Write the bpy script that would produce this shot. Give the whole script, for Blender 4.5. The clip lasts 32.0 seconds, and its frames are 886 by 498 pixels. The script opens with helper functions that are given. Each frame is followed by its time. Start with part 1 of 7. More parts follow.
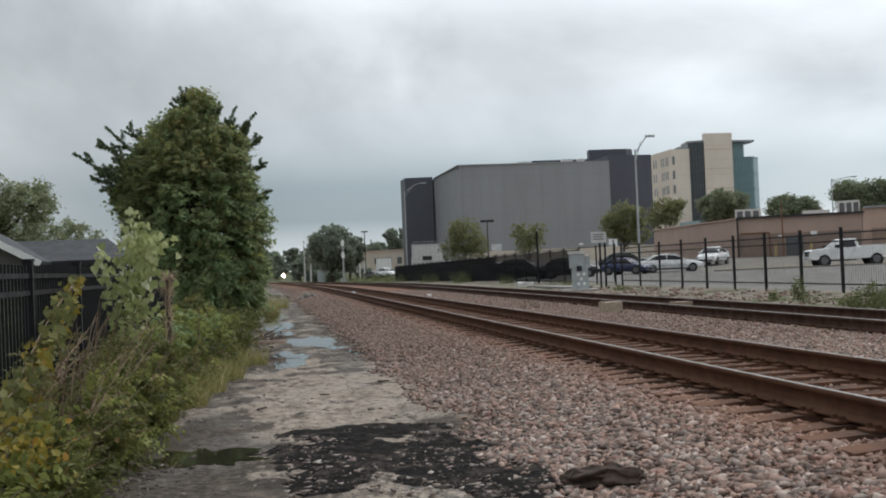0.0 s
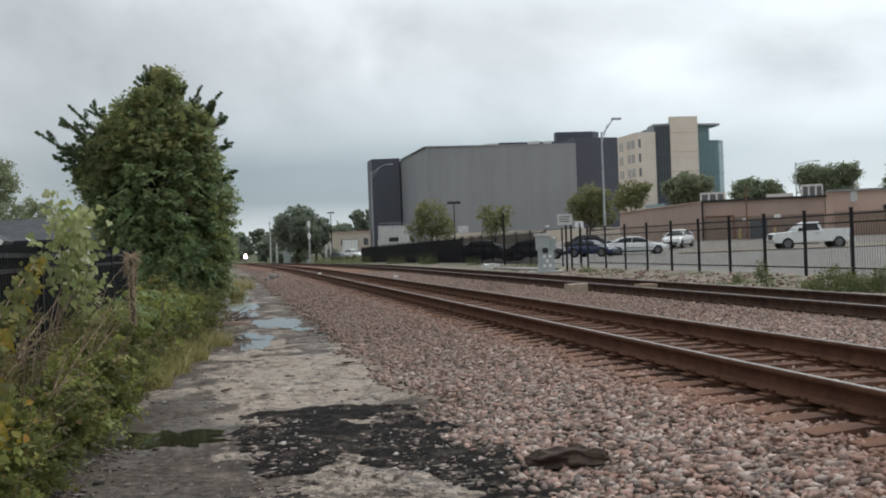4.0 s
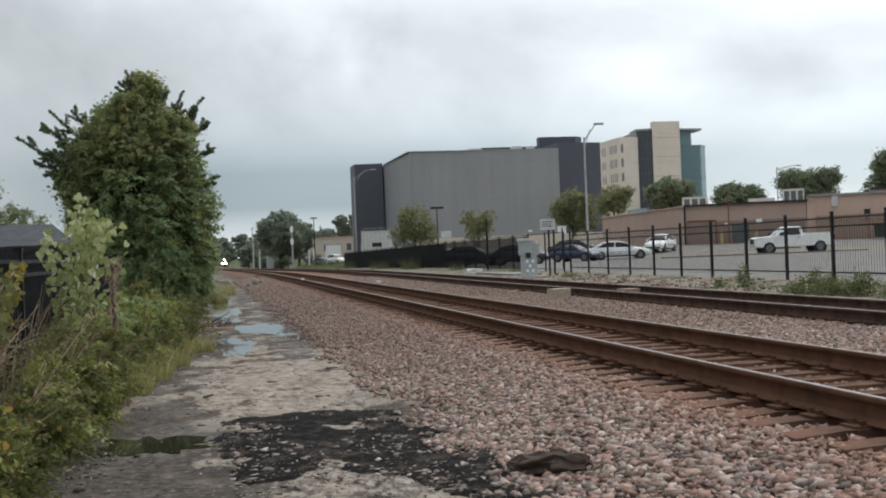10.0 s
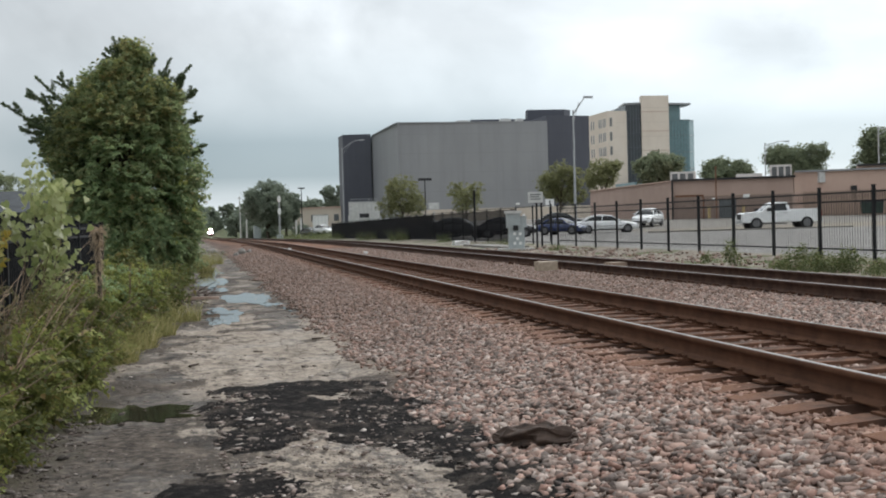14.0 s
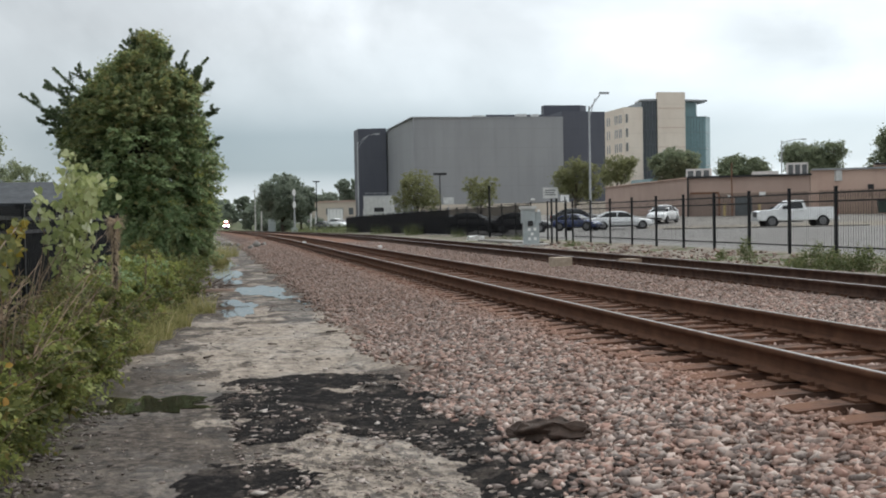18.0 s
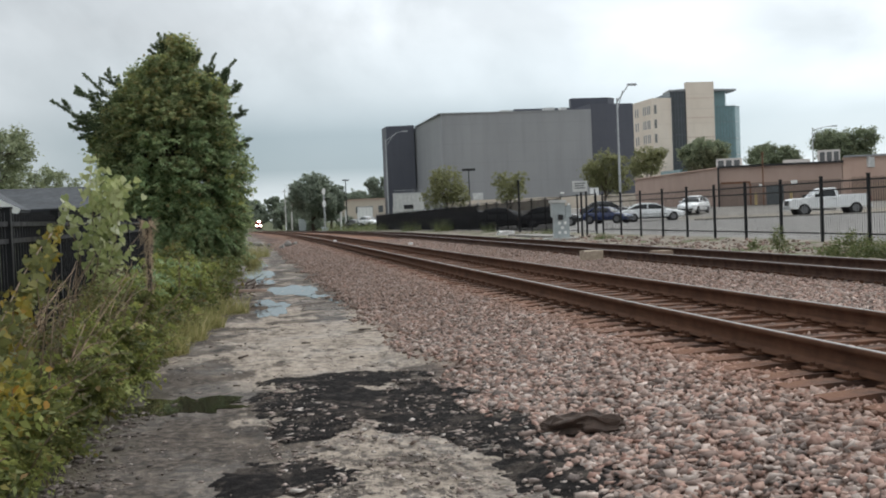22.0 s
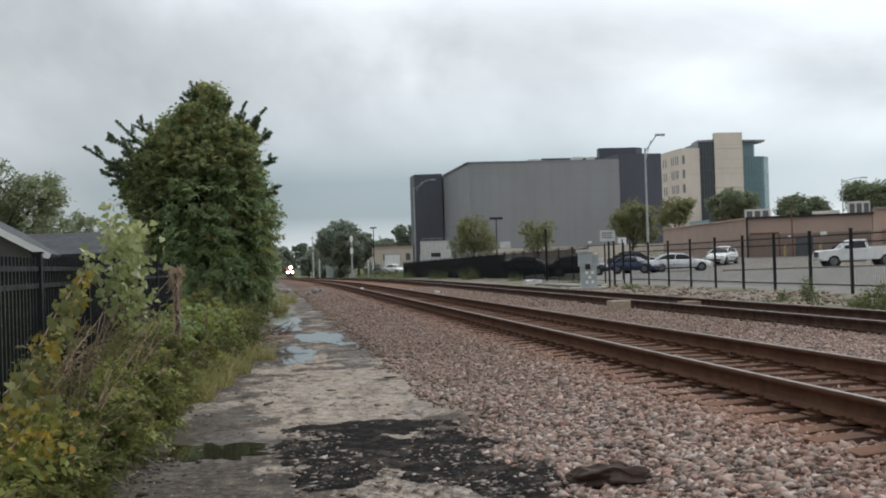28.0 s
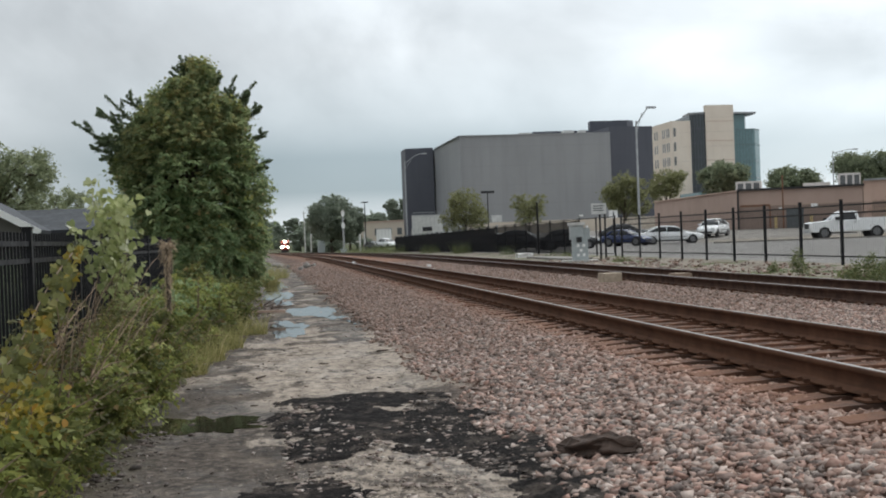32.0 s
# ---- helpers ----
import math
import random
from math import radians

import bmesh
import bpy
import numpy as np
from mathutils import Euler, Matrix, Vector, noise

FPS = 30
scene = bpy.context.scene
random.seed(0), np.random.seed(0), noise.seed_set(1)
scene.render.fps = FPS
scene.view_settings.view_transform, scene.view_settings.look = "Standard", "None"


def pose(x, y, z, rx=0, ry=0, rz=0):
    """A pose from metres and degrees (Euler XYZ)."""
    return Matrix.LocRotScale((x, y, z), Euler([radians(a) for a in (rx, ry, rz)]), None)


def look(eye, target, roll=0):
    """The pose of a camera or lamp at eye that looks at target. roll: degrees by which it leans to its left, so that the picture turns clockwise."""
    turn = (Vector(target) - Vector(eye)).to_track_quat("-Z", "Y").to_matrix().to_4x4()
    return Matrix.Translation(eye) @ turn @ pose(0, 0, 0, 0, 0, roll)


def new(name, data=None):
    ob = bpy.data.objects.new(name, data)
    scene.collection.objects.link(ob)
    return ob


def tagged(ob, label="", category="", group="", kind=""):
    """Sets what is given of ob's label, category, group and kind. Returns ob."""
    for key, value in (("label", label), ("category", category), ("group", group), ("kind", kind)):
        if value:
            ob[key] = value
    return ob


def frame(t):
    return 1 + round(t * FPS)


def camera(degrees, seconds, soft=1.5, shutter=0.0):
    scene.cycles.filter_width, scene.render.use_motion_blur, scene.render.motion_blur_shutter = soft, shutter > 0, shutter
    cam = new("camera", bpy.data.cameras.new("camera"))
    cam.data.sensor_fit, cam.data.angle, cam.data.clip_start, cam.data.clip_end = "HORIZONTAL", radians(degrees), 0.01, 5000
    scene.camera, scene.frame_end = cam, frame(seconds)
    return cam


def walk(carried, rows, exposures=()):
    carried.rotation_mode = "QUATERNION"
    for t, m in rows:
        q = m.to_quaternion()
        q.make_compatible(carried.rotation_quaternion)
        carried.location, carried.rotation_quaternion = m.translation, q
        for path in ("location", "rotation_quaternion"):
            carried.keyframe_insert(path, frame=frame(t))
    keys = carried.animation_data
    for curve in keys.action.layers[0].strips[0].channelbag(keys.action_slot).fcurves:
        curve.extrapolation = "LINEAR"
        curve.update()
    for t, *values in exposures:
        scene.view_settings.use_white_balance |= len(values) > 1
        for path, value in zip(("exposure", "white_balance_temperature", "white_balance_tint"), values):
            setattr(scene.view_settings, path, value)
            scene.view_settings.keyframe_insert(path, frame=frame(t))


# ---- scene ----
# ---- the camera: held by hand beside the track, hardly moving ----
cam = camera(42.0, 32.0, soft=1.95)
EXPOSURES = [(0.0, -0.02), (3.0, 0.06), (7.0, 0.15), (9.0, 0.18), (11.0, 0.12), (13.0, 0.20), (14.0, 0.28), (18.0, 0.29), (20.0, 0.29), (24.0, 0.32), (28.0, 0.09), (30.0, 0.14), (32.0, 0.21)]
PATH = [
    (0.0, -0.032, -0.071, 1.511, 0.841, 2.388, -9.091),
    (0.5, -0.029, -0.063, 1.514, 0.644, 2.250, -9.695),
    (1.0, -0.026, -0.051, 1.512, 0.578, 2.068, -10.037),
    (1.5, -0.025, -0.051, 1.512, 0.681, 1.769, -10.444),
    (2.0, -0.024, -0.051, 1.512, 0.445, 2.042, -10.695),
    (2.5, -0.024, -0.051, 1.512, 0.125, 2.437, -10.672),
    (3.0, -0.023, -0.040, 1.511, -0.026, 2.387, -10.602),
    (3.5, -0.024, -0.046, 1.510, -0.105, 2.215, -10.723),
    (5.5, -0.025, -0.038, 1.510, -0.241, 2.015, -10.724),
    (6.0, -0.022, -0.032, 1.509, -0.415, 2.372, -10.703),
    (6.5, -0.025, -0.037, 1.511, -0.518, 1.787, -10.739),
    (7.0, -0.022, -0.042, 1.509, -0.618, 2.074, -10.977),
    (7.5, -0.015, -0.031, 1.509, -0.673, 2.080, -10.977),
    (8.0, -0.015, -0.030, 1.510, -0.679, 2.105, -11.038),
    (8.5, -0.016, -0.029, 1.511, -0.630, 2.253, -11.041),
    (9.0, -0.016, -0.033, 1.511, -0.260, 1.942, -11.134),
    (9.5, -0.019, -0.046, 1.508, -0.055, 2.180, -11.321),
    (10.0, -0.015, -0.052, 1.511, 0.080, 2.265, -11.589),
    (10.5, -0.010, -0.036, 1.506, 0.016, 2.300, -11.892),
    (11.0, -0.004, -0.020, 1.502, -0.065, 2.181, -11.980),
    (11.5, -0.008, -0.021, 1.502, -0.383, 1.994, -12.143),
    (12.0, -0.006, -0.020, 1.504, -0.685, 2.067, -12.311),
    (12.5, -0.008, -0.012, 1.504, -0.963, 1.922, -12.461),
    (13.0, -0.003, -0.006, 1.501, -1.231, 1.992, -12.531),
    (13.5, -0.006, -0.010, 1.510, -1.425, 1.994, -12.424),
    (14.0, -0.010, -0.012, 1.508, -1.342, 1.598, -12.211),
    (14.5, -0.010, -0.003, 1.504, -1.412, 1.416, -12.059),
    (16.5, -0.015, -0.025, 1.507, -1.229, 1.078, -11.668),
    (17.0, -0.017, -0.022, 1.507, -1.316, 0.850, -11.592),
    (17.5, -0.017, -0.018, 1.505, -1.410, 0.976, -11.392),
    (18.0, -0.020, -0.019, 1.504, -1.583, 1.039, -11.490),
    (18.5, -0.005, 0.014, 1.503, -1.812, 1.733, -11.899),
    (19.0, -0.018, -0.000, 1.502, -1.832, 1.521, -11.474),
    (19.5, -0.007, 0.013, 1.494, -1.658, 1.641, -12.914),
    (20.0, -0.009, 0.015, 1.497, -1.327, 1.689, -14.264),
    (20.5, -0.022, 0.019, 1.502, -1.017, 1.305, -13.028),
    (21.0, -0.023, -0.015, 1.503, -1.279, 1.682, -11.117),
    (21.5, -0.027, -0.060, 1.507, -1.776, 1.844, -10.233),
    (22.0, -0.029, -0.056, 1.509, -1.741, 2.321, -10.016),
    (22.5, -0.035, -0.070, 1.512, -1.505, 1.622, -9.700),
    (23.0, -0.034, -0.069, 1.513, -1.224, 1.762, -9.467),
    (23.5, -0.028, -0.052, 1.512, -0.763, 1.552, -9.158),
    (24.0, -0.031, -0.082, 1.511, -0.652, 1.274, -9.642),
    (24.5, -0.033, -0.060, 1.508, -0.930, 0.568, -10.056),
    (26.5, -0.016, -0.057, 1.518, 0.330, 1.321, -9.566),
    (27.0, -0.013, -0.057, 1.514, 0.589, 1.910, -8.964),
    (27.5, -0.027, -0.076, 1.514, 0.828, 1.877, -8.705),
    (28.0, -0.027, -0.069, 1.512, 0.700, 1.805, -8.667),
    (28.5, -0.022, -0.066, 1.510, 0.447, 1.820, -8.718),
    (29.0, -0.025, -0.077, 1.515, 0.186, 1.773, -8.694),
    (29.5, -0.027, -0.066, 1.512, 0.193, 1.381, -8.873),
    (30.0, -0.028, -0.069, 1.512, 0.148, 1.375, -9.056),
    (30.5, -0.022, -0.059, 1.510, -0.089, 1.790, -9.168),
    (31.0, -0.024, -0.067, 1.514, -0.291, 1.822, -9.000),
    (31.5, -0.018, -0.053, 1.513, -0.413, 2.171, -8.959),
    (32.0, -0.022, -0.078, 1.499, -0.600, 2.145, -9.082),
]
walk(cam, [(t, pose(x, y, z, 90 + p, r, w)) for t, x, y, z, p, r, w in PATH], EXPOSURES)

# ---- overcast sky and a weak, wide sun ----
world = bpy.data.worlds.new("overcast_sky")
scene.world = world
world.use_nodes = True
SUN_ELEVATION, SUN_AZIMUTH = radians(52), radians(60)


def overcast():
    nt = world.node_tree
    nodes, link = nt.nodes, nt.links.new
    nodes.clear()
    out = nodes.new("ShaderNodeOutputWorld")
    back = nodes.new("ShaderNodeBackground")
    sky = nodes.new("ShaderNodeTexSky")
    sky.sky_type, sky.sun_disc = "NISHITA", False
    sky.sun_elevation, sky.sun_rotation = SUN_ELEVATION, SUN_AZIMUTH
    scale = nodes.new("ShaderNodeVectorMath")
    scale.operation = "SCALE"
    scale.inputs["Scale"].default_value = 0.10
    link(sky.outputs[0], scale.inputs[0])
    geo = nodes.new("ShaderNodeTexCoord")
    sep = nodes.new("ShaderNodeSeparateXYZ")
    link(geo.outputs["Generated"], sep.inputs[0])
    # the cloud deck: the way of the ray cut with a flat layer overhead
    up = nodes.new("ShaderNodeMath")
    up.operation = "MAXIMUM"
    up.inputs[1].default_value = 0.0
    link(sep.outputs["Z"], up.inputs[0])
    lift = nodes.new("ShaderNodeMath")
    lift.operation = "ADD"
    lift.inputs[1].default_value = 0.50
    link(up.outputs[0], lift.inputs[0])
    comb = nodes.new("ShaderNodeCombineXYZ")
    for axis in "XY":
        div = nodes.new("ShaderNodeMath")
        div.operation = "DIVIDE"
        link(sep.outputs[axis], div.inputs[0])
        link(lift.outputs[0], div.inputs[1])
        link(div.outputs[0], comb.inputs[axis])
    shift = nodes.new("ShaderNodeVectorMath")
    shift.operation = "ADD"
    shift.inputs[1].default_value = CLOUD_SHIFT
    link(comb.outputs[0], shift.inputs[0])
    big = nodes.new("ShaderNodeTexNoise")
    big.inputs["Scale"].default_value, big.inputs["Detail"].default_value = 1.9, 8.0
    big.inputs["Roughness"].default_value, big.inputs["Distortion"].default_value = 0.50, 0.35
    link(shift.outputs[0], big.inputs["Vector"])
    ramp = nodes.new("ShaderNodeValToRGB")
    e = ramp.color_ramp.elements
    e[0].position, e[0].color = 0.34, (0.75, 0.80, 0.83, 1)
    e[1].position, e[1].color = 0.66, (1.28, 1.345, 1.38, 1)
    mid = e.new(0.50)
    mid.color = (0.975, 1.035, 1.075, 1)
    link(big.outputs["Fac"], ramp.inputs["Fac"])
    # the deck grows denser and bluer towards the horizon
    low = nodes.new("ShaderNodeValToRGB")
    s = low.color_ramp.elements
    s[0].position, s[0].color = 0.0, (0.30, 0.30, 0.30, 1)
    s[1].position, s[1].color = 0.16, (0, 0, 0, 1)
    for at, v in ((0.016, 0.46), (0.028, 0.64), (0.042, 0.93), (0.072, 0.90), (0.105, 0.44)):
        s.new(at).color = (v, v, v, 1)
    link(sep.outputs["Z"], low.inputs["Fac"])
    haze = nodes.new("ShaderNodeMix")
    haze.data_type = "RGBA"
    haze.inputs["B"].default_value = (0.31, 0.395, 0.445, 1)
    # dark band painted by direction: it fades out to the left
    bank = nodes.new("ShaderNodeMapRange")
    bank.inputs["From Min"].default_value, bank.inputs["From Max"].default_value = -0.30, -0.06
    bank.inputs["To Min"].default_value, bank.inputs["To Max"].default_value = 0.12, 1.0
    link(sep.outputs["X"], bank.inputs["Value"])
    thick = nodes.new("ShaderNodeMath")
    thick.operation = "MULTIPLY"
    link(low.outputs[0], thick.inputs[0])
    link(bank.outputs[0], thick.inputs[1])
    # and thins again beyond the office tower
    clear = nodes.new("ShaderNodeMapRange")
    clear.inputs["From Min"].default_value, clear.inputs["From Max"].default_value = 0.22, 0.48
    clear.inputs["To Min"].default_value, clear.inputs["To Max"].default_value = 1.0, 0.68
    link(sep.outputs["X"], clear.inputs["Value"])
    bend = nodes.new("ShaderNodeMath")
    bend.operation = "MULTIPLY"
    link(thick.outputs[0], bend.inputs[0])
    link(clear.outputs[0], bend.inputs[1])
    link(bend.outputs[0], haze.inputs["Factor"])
    # single clouds that stand out of the deck: where (across and up, per metre ahead), half sizes, how much lighter or darker
    def calc(op, a, b=0.0):
        node = nodes.new("ShaderNodeMath")
        node.operation = op
        for k, v in enumerate((a, b)):
            if isinstance(v, (int, float)):
                node.inputs[k].default_value = v
            else:
                link(v, node.inputs[k])
        return node.outputs[0]

    ahead = calc("MAXIMUM", sep.outputs["Y"], 0.05)
    u, v = calc("DIVIDE", sep.outputs["X"], ahead), calc("DIVIDE", sep.outputs["Z"], ahead)
    fray = nodes.new("ShaderNodeTexNoise")
    fray.inputs["Scale"].default_value, fray.inputs["Detail"].default_value = 13.0, 6.0
    link(geo.outputs["Generated"], fray.inputs["Vector"])
    wob = calc("MULTIPLY", calc("SUBTRACT", fray.outputs["Fac"], 0.5), 2.6)
    gain = 1.0
    for u0, v0, hw, hh, amount in CLOUDS:
        a = calc("DIVIDE", calc("SUBTRACT", u, u0), hw)
        b = calc("DIVIDE", calc("SUBTRACT", v, v0), hh)
        r = calc("ADD", calc("SQRT", calc("ADD", calc("MULTIPLY", a, a), calc("MULTIPLY", b, b))), wob)
        soft = nodes.new("ShaderNodeMapRange")
        soft.interpolation_type = "SMOOTHSTEP"
        soft.inputs["From Min"].default_value, soft.inputs["From Max"].default_value = 1.75, 0.15
        link(r, soft.inputs["Value"])
        gain = calc("ADD", gain, calc("MULTIPLY", soft.outputs[0], amount))
    shade = nodes.new("ShaderNodeVectorMath")
    shade.operation = "SCALE"
    link(ramp.outputs["Color"], shade.inputs[0])
    link(gain, shade.inputs["Scale"])
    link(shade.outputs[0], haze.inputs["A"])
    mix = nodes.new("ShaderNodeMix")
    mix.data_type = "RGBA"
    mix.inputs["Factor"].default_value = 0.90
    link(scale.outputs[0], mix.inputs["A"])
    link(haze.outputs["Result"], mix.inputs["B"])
    # the deck is thinner, and so brighter, towards the hidden sun
    side = nodes.new("ShaderNodeVectorMath")
    side.operation = "DOT_PRODUCT"
    side.inputs[1].default_value = (math.sin(SUN_AZIMUTH), math.cos(SUN_AZIMUTH), 0.0)
    link(geo.outputs["Generated"], side.inputs[0])
    thin = nodes.new("ShaderNodeMapRange")
    thin.inputs["From Min"].default_value, thin.inputs["From Max"].default_value = 0.1, 0.95
    thin.inputs["To Min"].default_value, thin.inputs["To Max"].default_value = 0.57, 1.20
    link(side.outputs["Value"], thin.inputs["Value"])
    # an overcast sky is brighter overhead than low down
    high = nodes.new("ShaderNodeMapRange")
    high.inputs["From Min"].default_value, high.inputs["From Max"].default_value = 0.26, 0.95
    high.inputs["To Min"].default_value, high.inputs["To Max"].default_value = 1.0, 1.62
    link(sep.outputs["Z"], high.inputs["Value"])
    both = nodes.new("ShaderNodeMath")
    both.operation = "MULTIPLY"
    link(thin.outputs[0], both.inputs[0])
    link(high.outputs[0], both.inputs[1])
    lit = nodes.new("ShaderNodeVectorMath")
    lit.operation = "SCALE"
    link(mix.outputs["Result"], lit.inputs[0])
    link(both.outputs[0], lit.inputs["Scale"])
    link(lit.outputs[0], back.inputs["Color"])
    back.inputs["Strength"].default_value = SKY_STRENGTH
    link(back.outputs[0], out.inputs["Surface"])


CLOUD_SHIFT, SKY_STRENGTH = (3.1, 0.4, 0.0), 1.0
CLOUDS = ((0.515, 0.152, 0.055, 0.032, -0.17), (0.640, 0.178, 0.065, 0.036, -0.12), (0.405, 0.152, 0.065, 0.026, 0.16), (-0.03, 0.178, 0.170, 0.046, -0.23), (-0.185, 0.148, 0.060, 0.030, 0.08), (0.22, 0.165, 0.13, 0.05, -0.08))
overcast()
sun = new("sun", bpy.data.lights.new("sun", "SUN"))
sun.data.energy, sun.data.angle, sun.data.color = 0.9, radians(35), (1.0, 0.97, 0.92)
sun.matrix_world = look((0, 0, 0), (-math.sin(SUN_AZIMUTH) * math.cos(SUN_ELEVATION), -math.cos(SUN_AZIMUTH) * math.cos(SUN_ELEVATION), -math.sin(SUN_ELEVATION)))
sun.location = (0, 0, 60)


# ---- materials ----
class Nodes:
    """A short way to write a node material: coordinates in metres, noise, ramps, mixes, bump."""

    def __init__(self, name, coords="object"):
        self.mat = bpy.data.materials.new(name)
        self.mat.use_nodes = True
        self.nt = self.mat.node_tree
        self.p = self.nt.nodes["Principled BSDF"]
        self.out = self.nt.nodes["Material Output"]
        if coords == "world":
            self.co = self.node("ShaderNodeNewGeometry").outputs["Position"]
        else:
            self.co = self.node("ShaderNodeTexCoord").outputs["Object"]

    def node(self, kind):
        return self.nt.nodes.new(kind)

    def put(self, socket, value):
        if isinstance(value, bpy.types.NodeSocket):
            self.nt.links.new(value, socket)
        elif isinstance(value, tuple) and len(value) == 3 and socket.type == "RGBA":
            socket.default_value = (*value, 1)
        else:
            socket.default_value = value

    def stretch(self, x, y, z):
        n = self.node("ShaderNodeVectorMath")
        n.operation = "MULTIPLY"
        self.put(n.inputs[0], self.co)
        n.inputs[1].default_value = (x, y, z)
        return n.outputs[0]

    def noise(self, scale, detail=3.0, rough=0.55, co=None, distort=0.0):
        n = self.node("ShaderNodeTexNoise")
        self.put(n.inputs["Vector"], co or self.co)
        n.inputs["Scale"].default_value, n.inputs["Detail"].default_value = scale, detail
        n.inputs["Roughness"].default_value, n.inputs["Distortion"].default_value = rough, distort
        return n.outputs["Fac"]

    def cells(self, scale, out="Distance", co=None):
        n = self.node("ShaderNodeTexVoronoi")
        self.put(n.inputs["Vector"], co or self.co)
        n.inputs["Scale"].default_value = scale
        return n.outputs[out]

    def random(self):
        return self.node("ShaderNodeObjectInfo").outputs["Random"]

    def island(self):
        return self.node("ShaderNodeNewGeometry").outputs["Random Per Island"]

    def axis(self, a):
        n = self.node("ShaderNodeSeparateXYZ")
        self.put(n.inputs[0], self.co)
        return n.outputs[a]

    def math(self, op, a, b=0.0):
        n = self.node("ShaderNodeMath")
        n.operation = op
        self.put(n.inputs[0], a)
        self.put(n.inputs[1], b)
        return n.outputs[0]

    def span(self, value, a, b, lo=0.0, hi=1.0):
        n = self.node("ShaderNodeMapRange")
        n.interpolation_type = "SMOOTHSTEP"
        for key, v in (("Value", value), ("From Min", a), ("From Max", b), ("To Min", lo), ("To Max", hi)):
            self.put(n.inputs[key], v)
        return n.outputs[0]

    def ramp(self, fac, *stops):
        n = self.node("ShaderNodeValToRGB")
        e = n.color_ramp.elements
        while len(e) < len(stops):
            e.new(0.5)
        for s, (at, col) in zip(e, stops):
            s.position, s.color = at, (*col, 1)
        self.put(n.inputs["Fac"], fac)
        return n.outputs["Color"]

    def mix(self, fac, a, b, kind="MIX"):
        n = self.node("ShaderNodeMix")
        n.data_type, n.blend_type = "RGBA", kind
        self.put(n.inputs["Factor"], fac)
        self.put(n.inputs["A"], a)
        self.put(n.inputs["B"], b)
        return n.outputs["Result"]

    def bump(self, height, strength, distance):
        n = self.node("ShaderNodeBump")
        self.put(n.inputs["Height"], height)
        n.inputs["Strength"].default_value, n.inputs["Distance"].default_value = strength, distance
        self.put(self.p.inputs["Normal"], n.outputs["Normal"])

    def done(self, color, rough=0.7, metal=0.0, spec=0.4):
        self.put(self.p.inputs["Base Color"], color)
        self.put(self.p.inputs["Roughness"], rough)
        self.put(self.p.inputs["Metallic"], metal)
        self.p.inputs["Specular IOR Level"].default_value = spec
        return self.mat


def plain(name, col, rough=0.6, metal=0.0, grain=0.12, scale=6.0, bump=0.0, spec=0.4):
    """Paint, plastic or metal with soft stains and a fine grain."""
    n = Nodes(name)
    dark = tuple(c * (1 - 2 * grain) for c in col)
    light = tuple(min(1.0, c * (1 + grain)) for c in col)
    c = n.ramp(n.noise(scale, 5), (0.3, dark), (0.7, light))
    fine = n.noise(scale * 14, 2)
    c = n.mix(0.25, c, n.ramp(fine, (0.35, dark), (0.65, light)))
    if bump:
        n.bump(fine, bump, 0.004)
    return n.done(c, n.span(n.noise(scale * 2.3), 0.3, 0.7, max(0.03, rough - 0.1), min(1.0, rough + 0.1)), metal, spec)


def leafage(name, dark, mid, light, dry=None, glow=0.35, turning=0.0):
    """Leaves: each one its own green, thin enough to let light through."""
    n = Nodes(name)
    stops = [(0.0, dark), (0.45, mid), (0.86, light)]
    stops.append((0.98, dry or light))
    c = n.ramp(n.island(), *stops)
    c = n.mix(n.span(n.noise(1.3, 4, 0.6), 0.38, 0.62, 0.0, 0.75), c, n.mix(0.5, c, dark))
    if turning:
        c = n.mix(n.span(n.noise(0.75, 3, 0.6), 0.48, 0.66, 0.0, turning), c, n.mix(0.5, c, dry))
    mat = n.done(c, 0.6, 0.0, 0.3)
    t = n.node("ShaderNodeBsdfTranslucent")
    n.put(t.inputs["Color"], n.mix(0.5, c, light))
    m = n.node("ShaderNodeMixShader")
    m.inputs[0].default_value = glow
    n.nt.links.new(n.p.outputs[0], m.inputs[1])
    n.nt.links.new(t.outputs[0], m.inputs[2])
    n.nt.links.new(m.outputs[0], n.out.inputs["Surface"])
    return mat


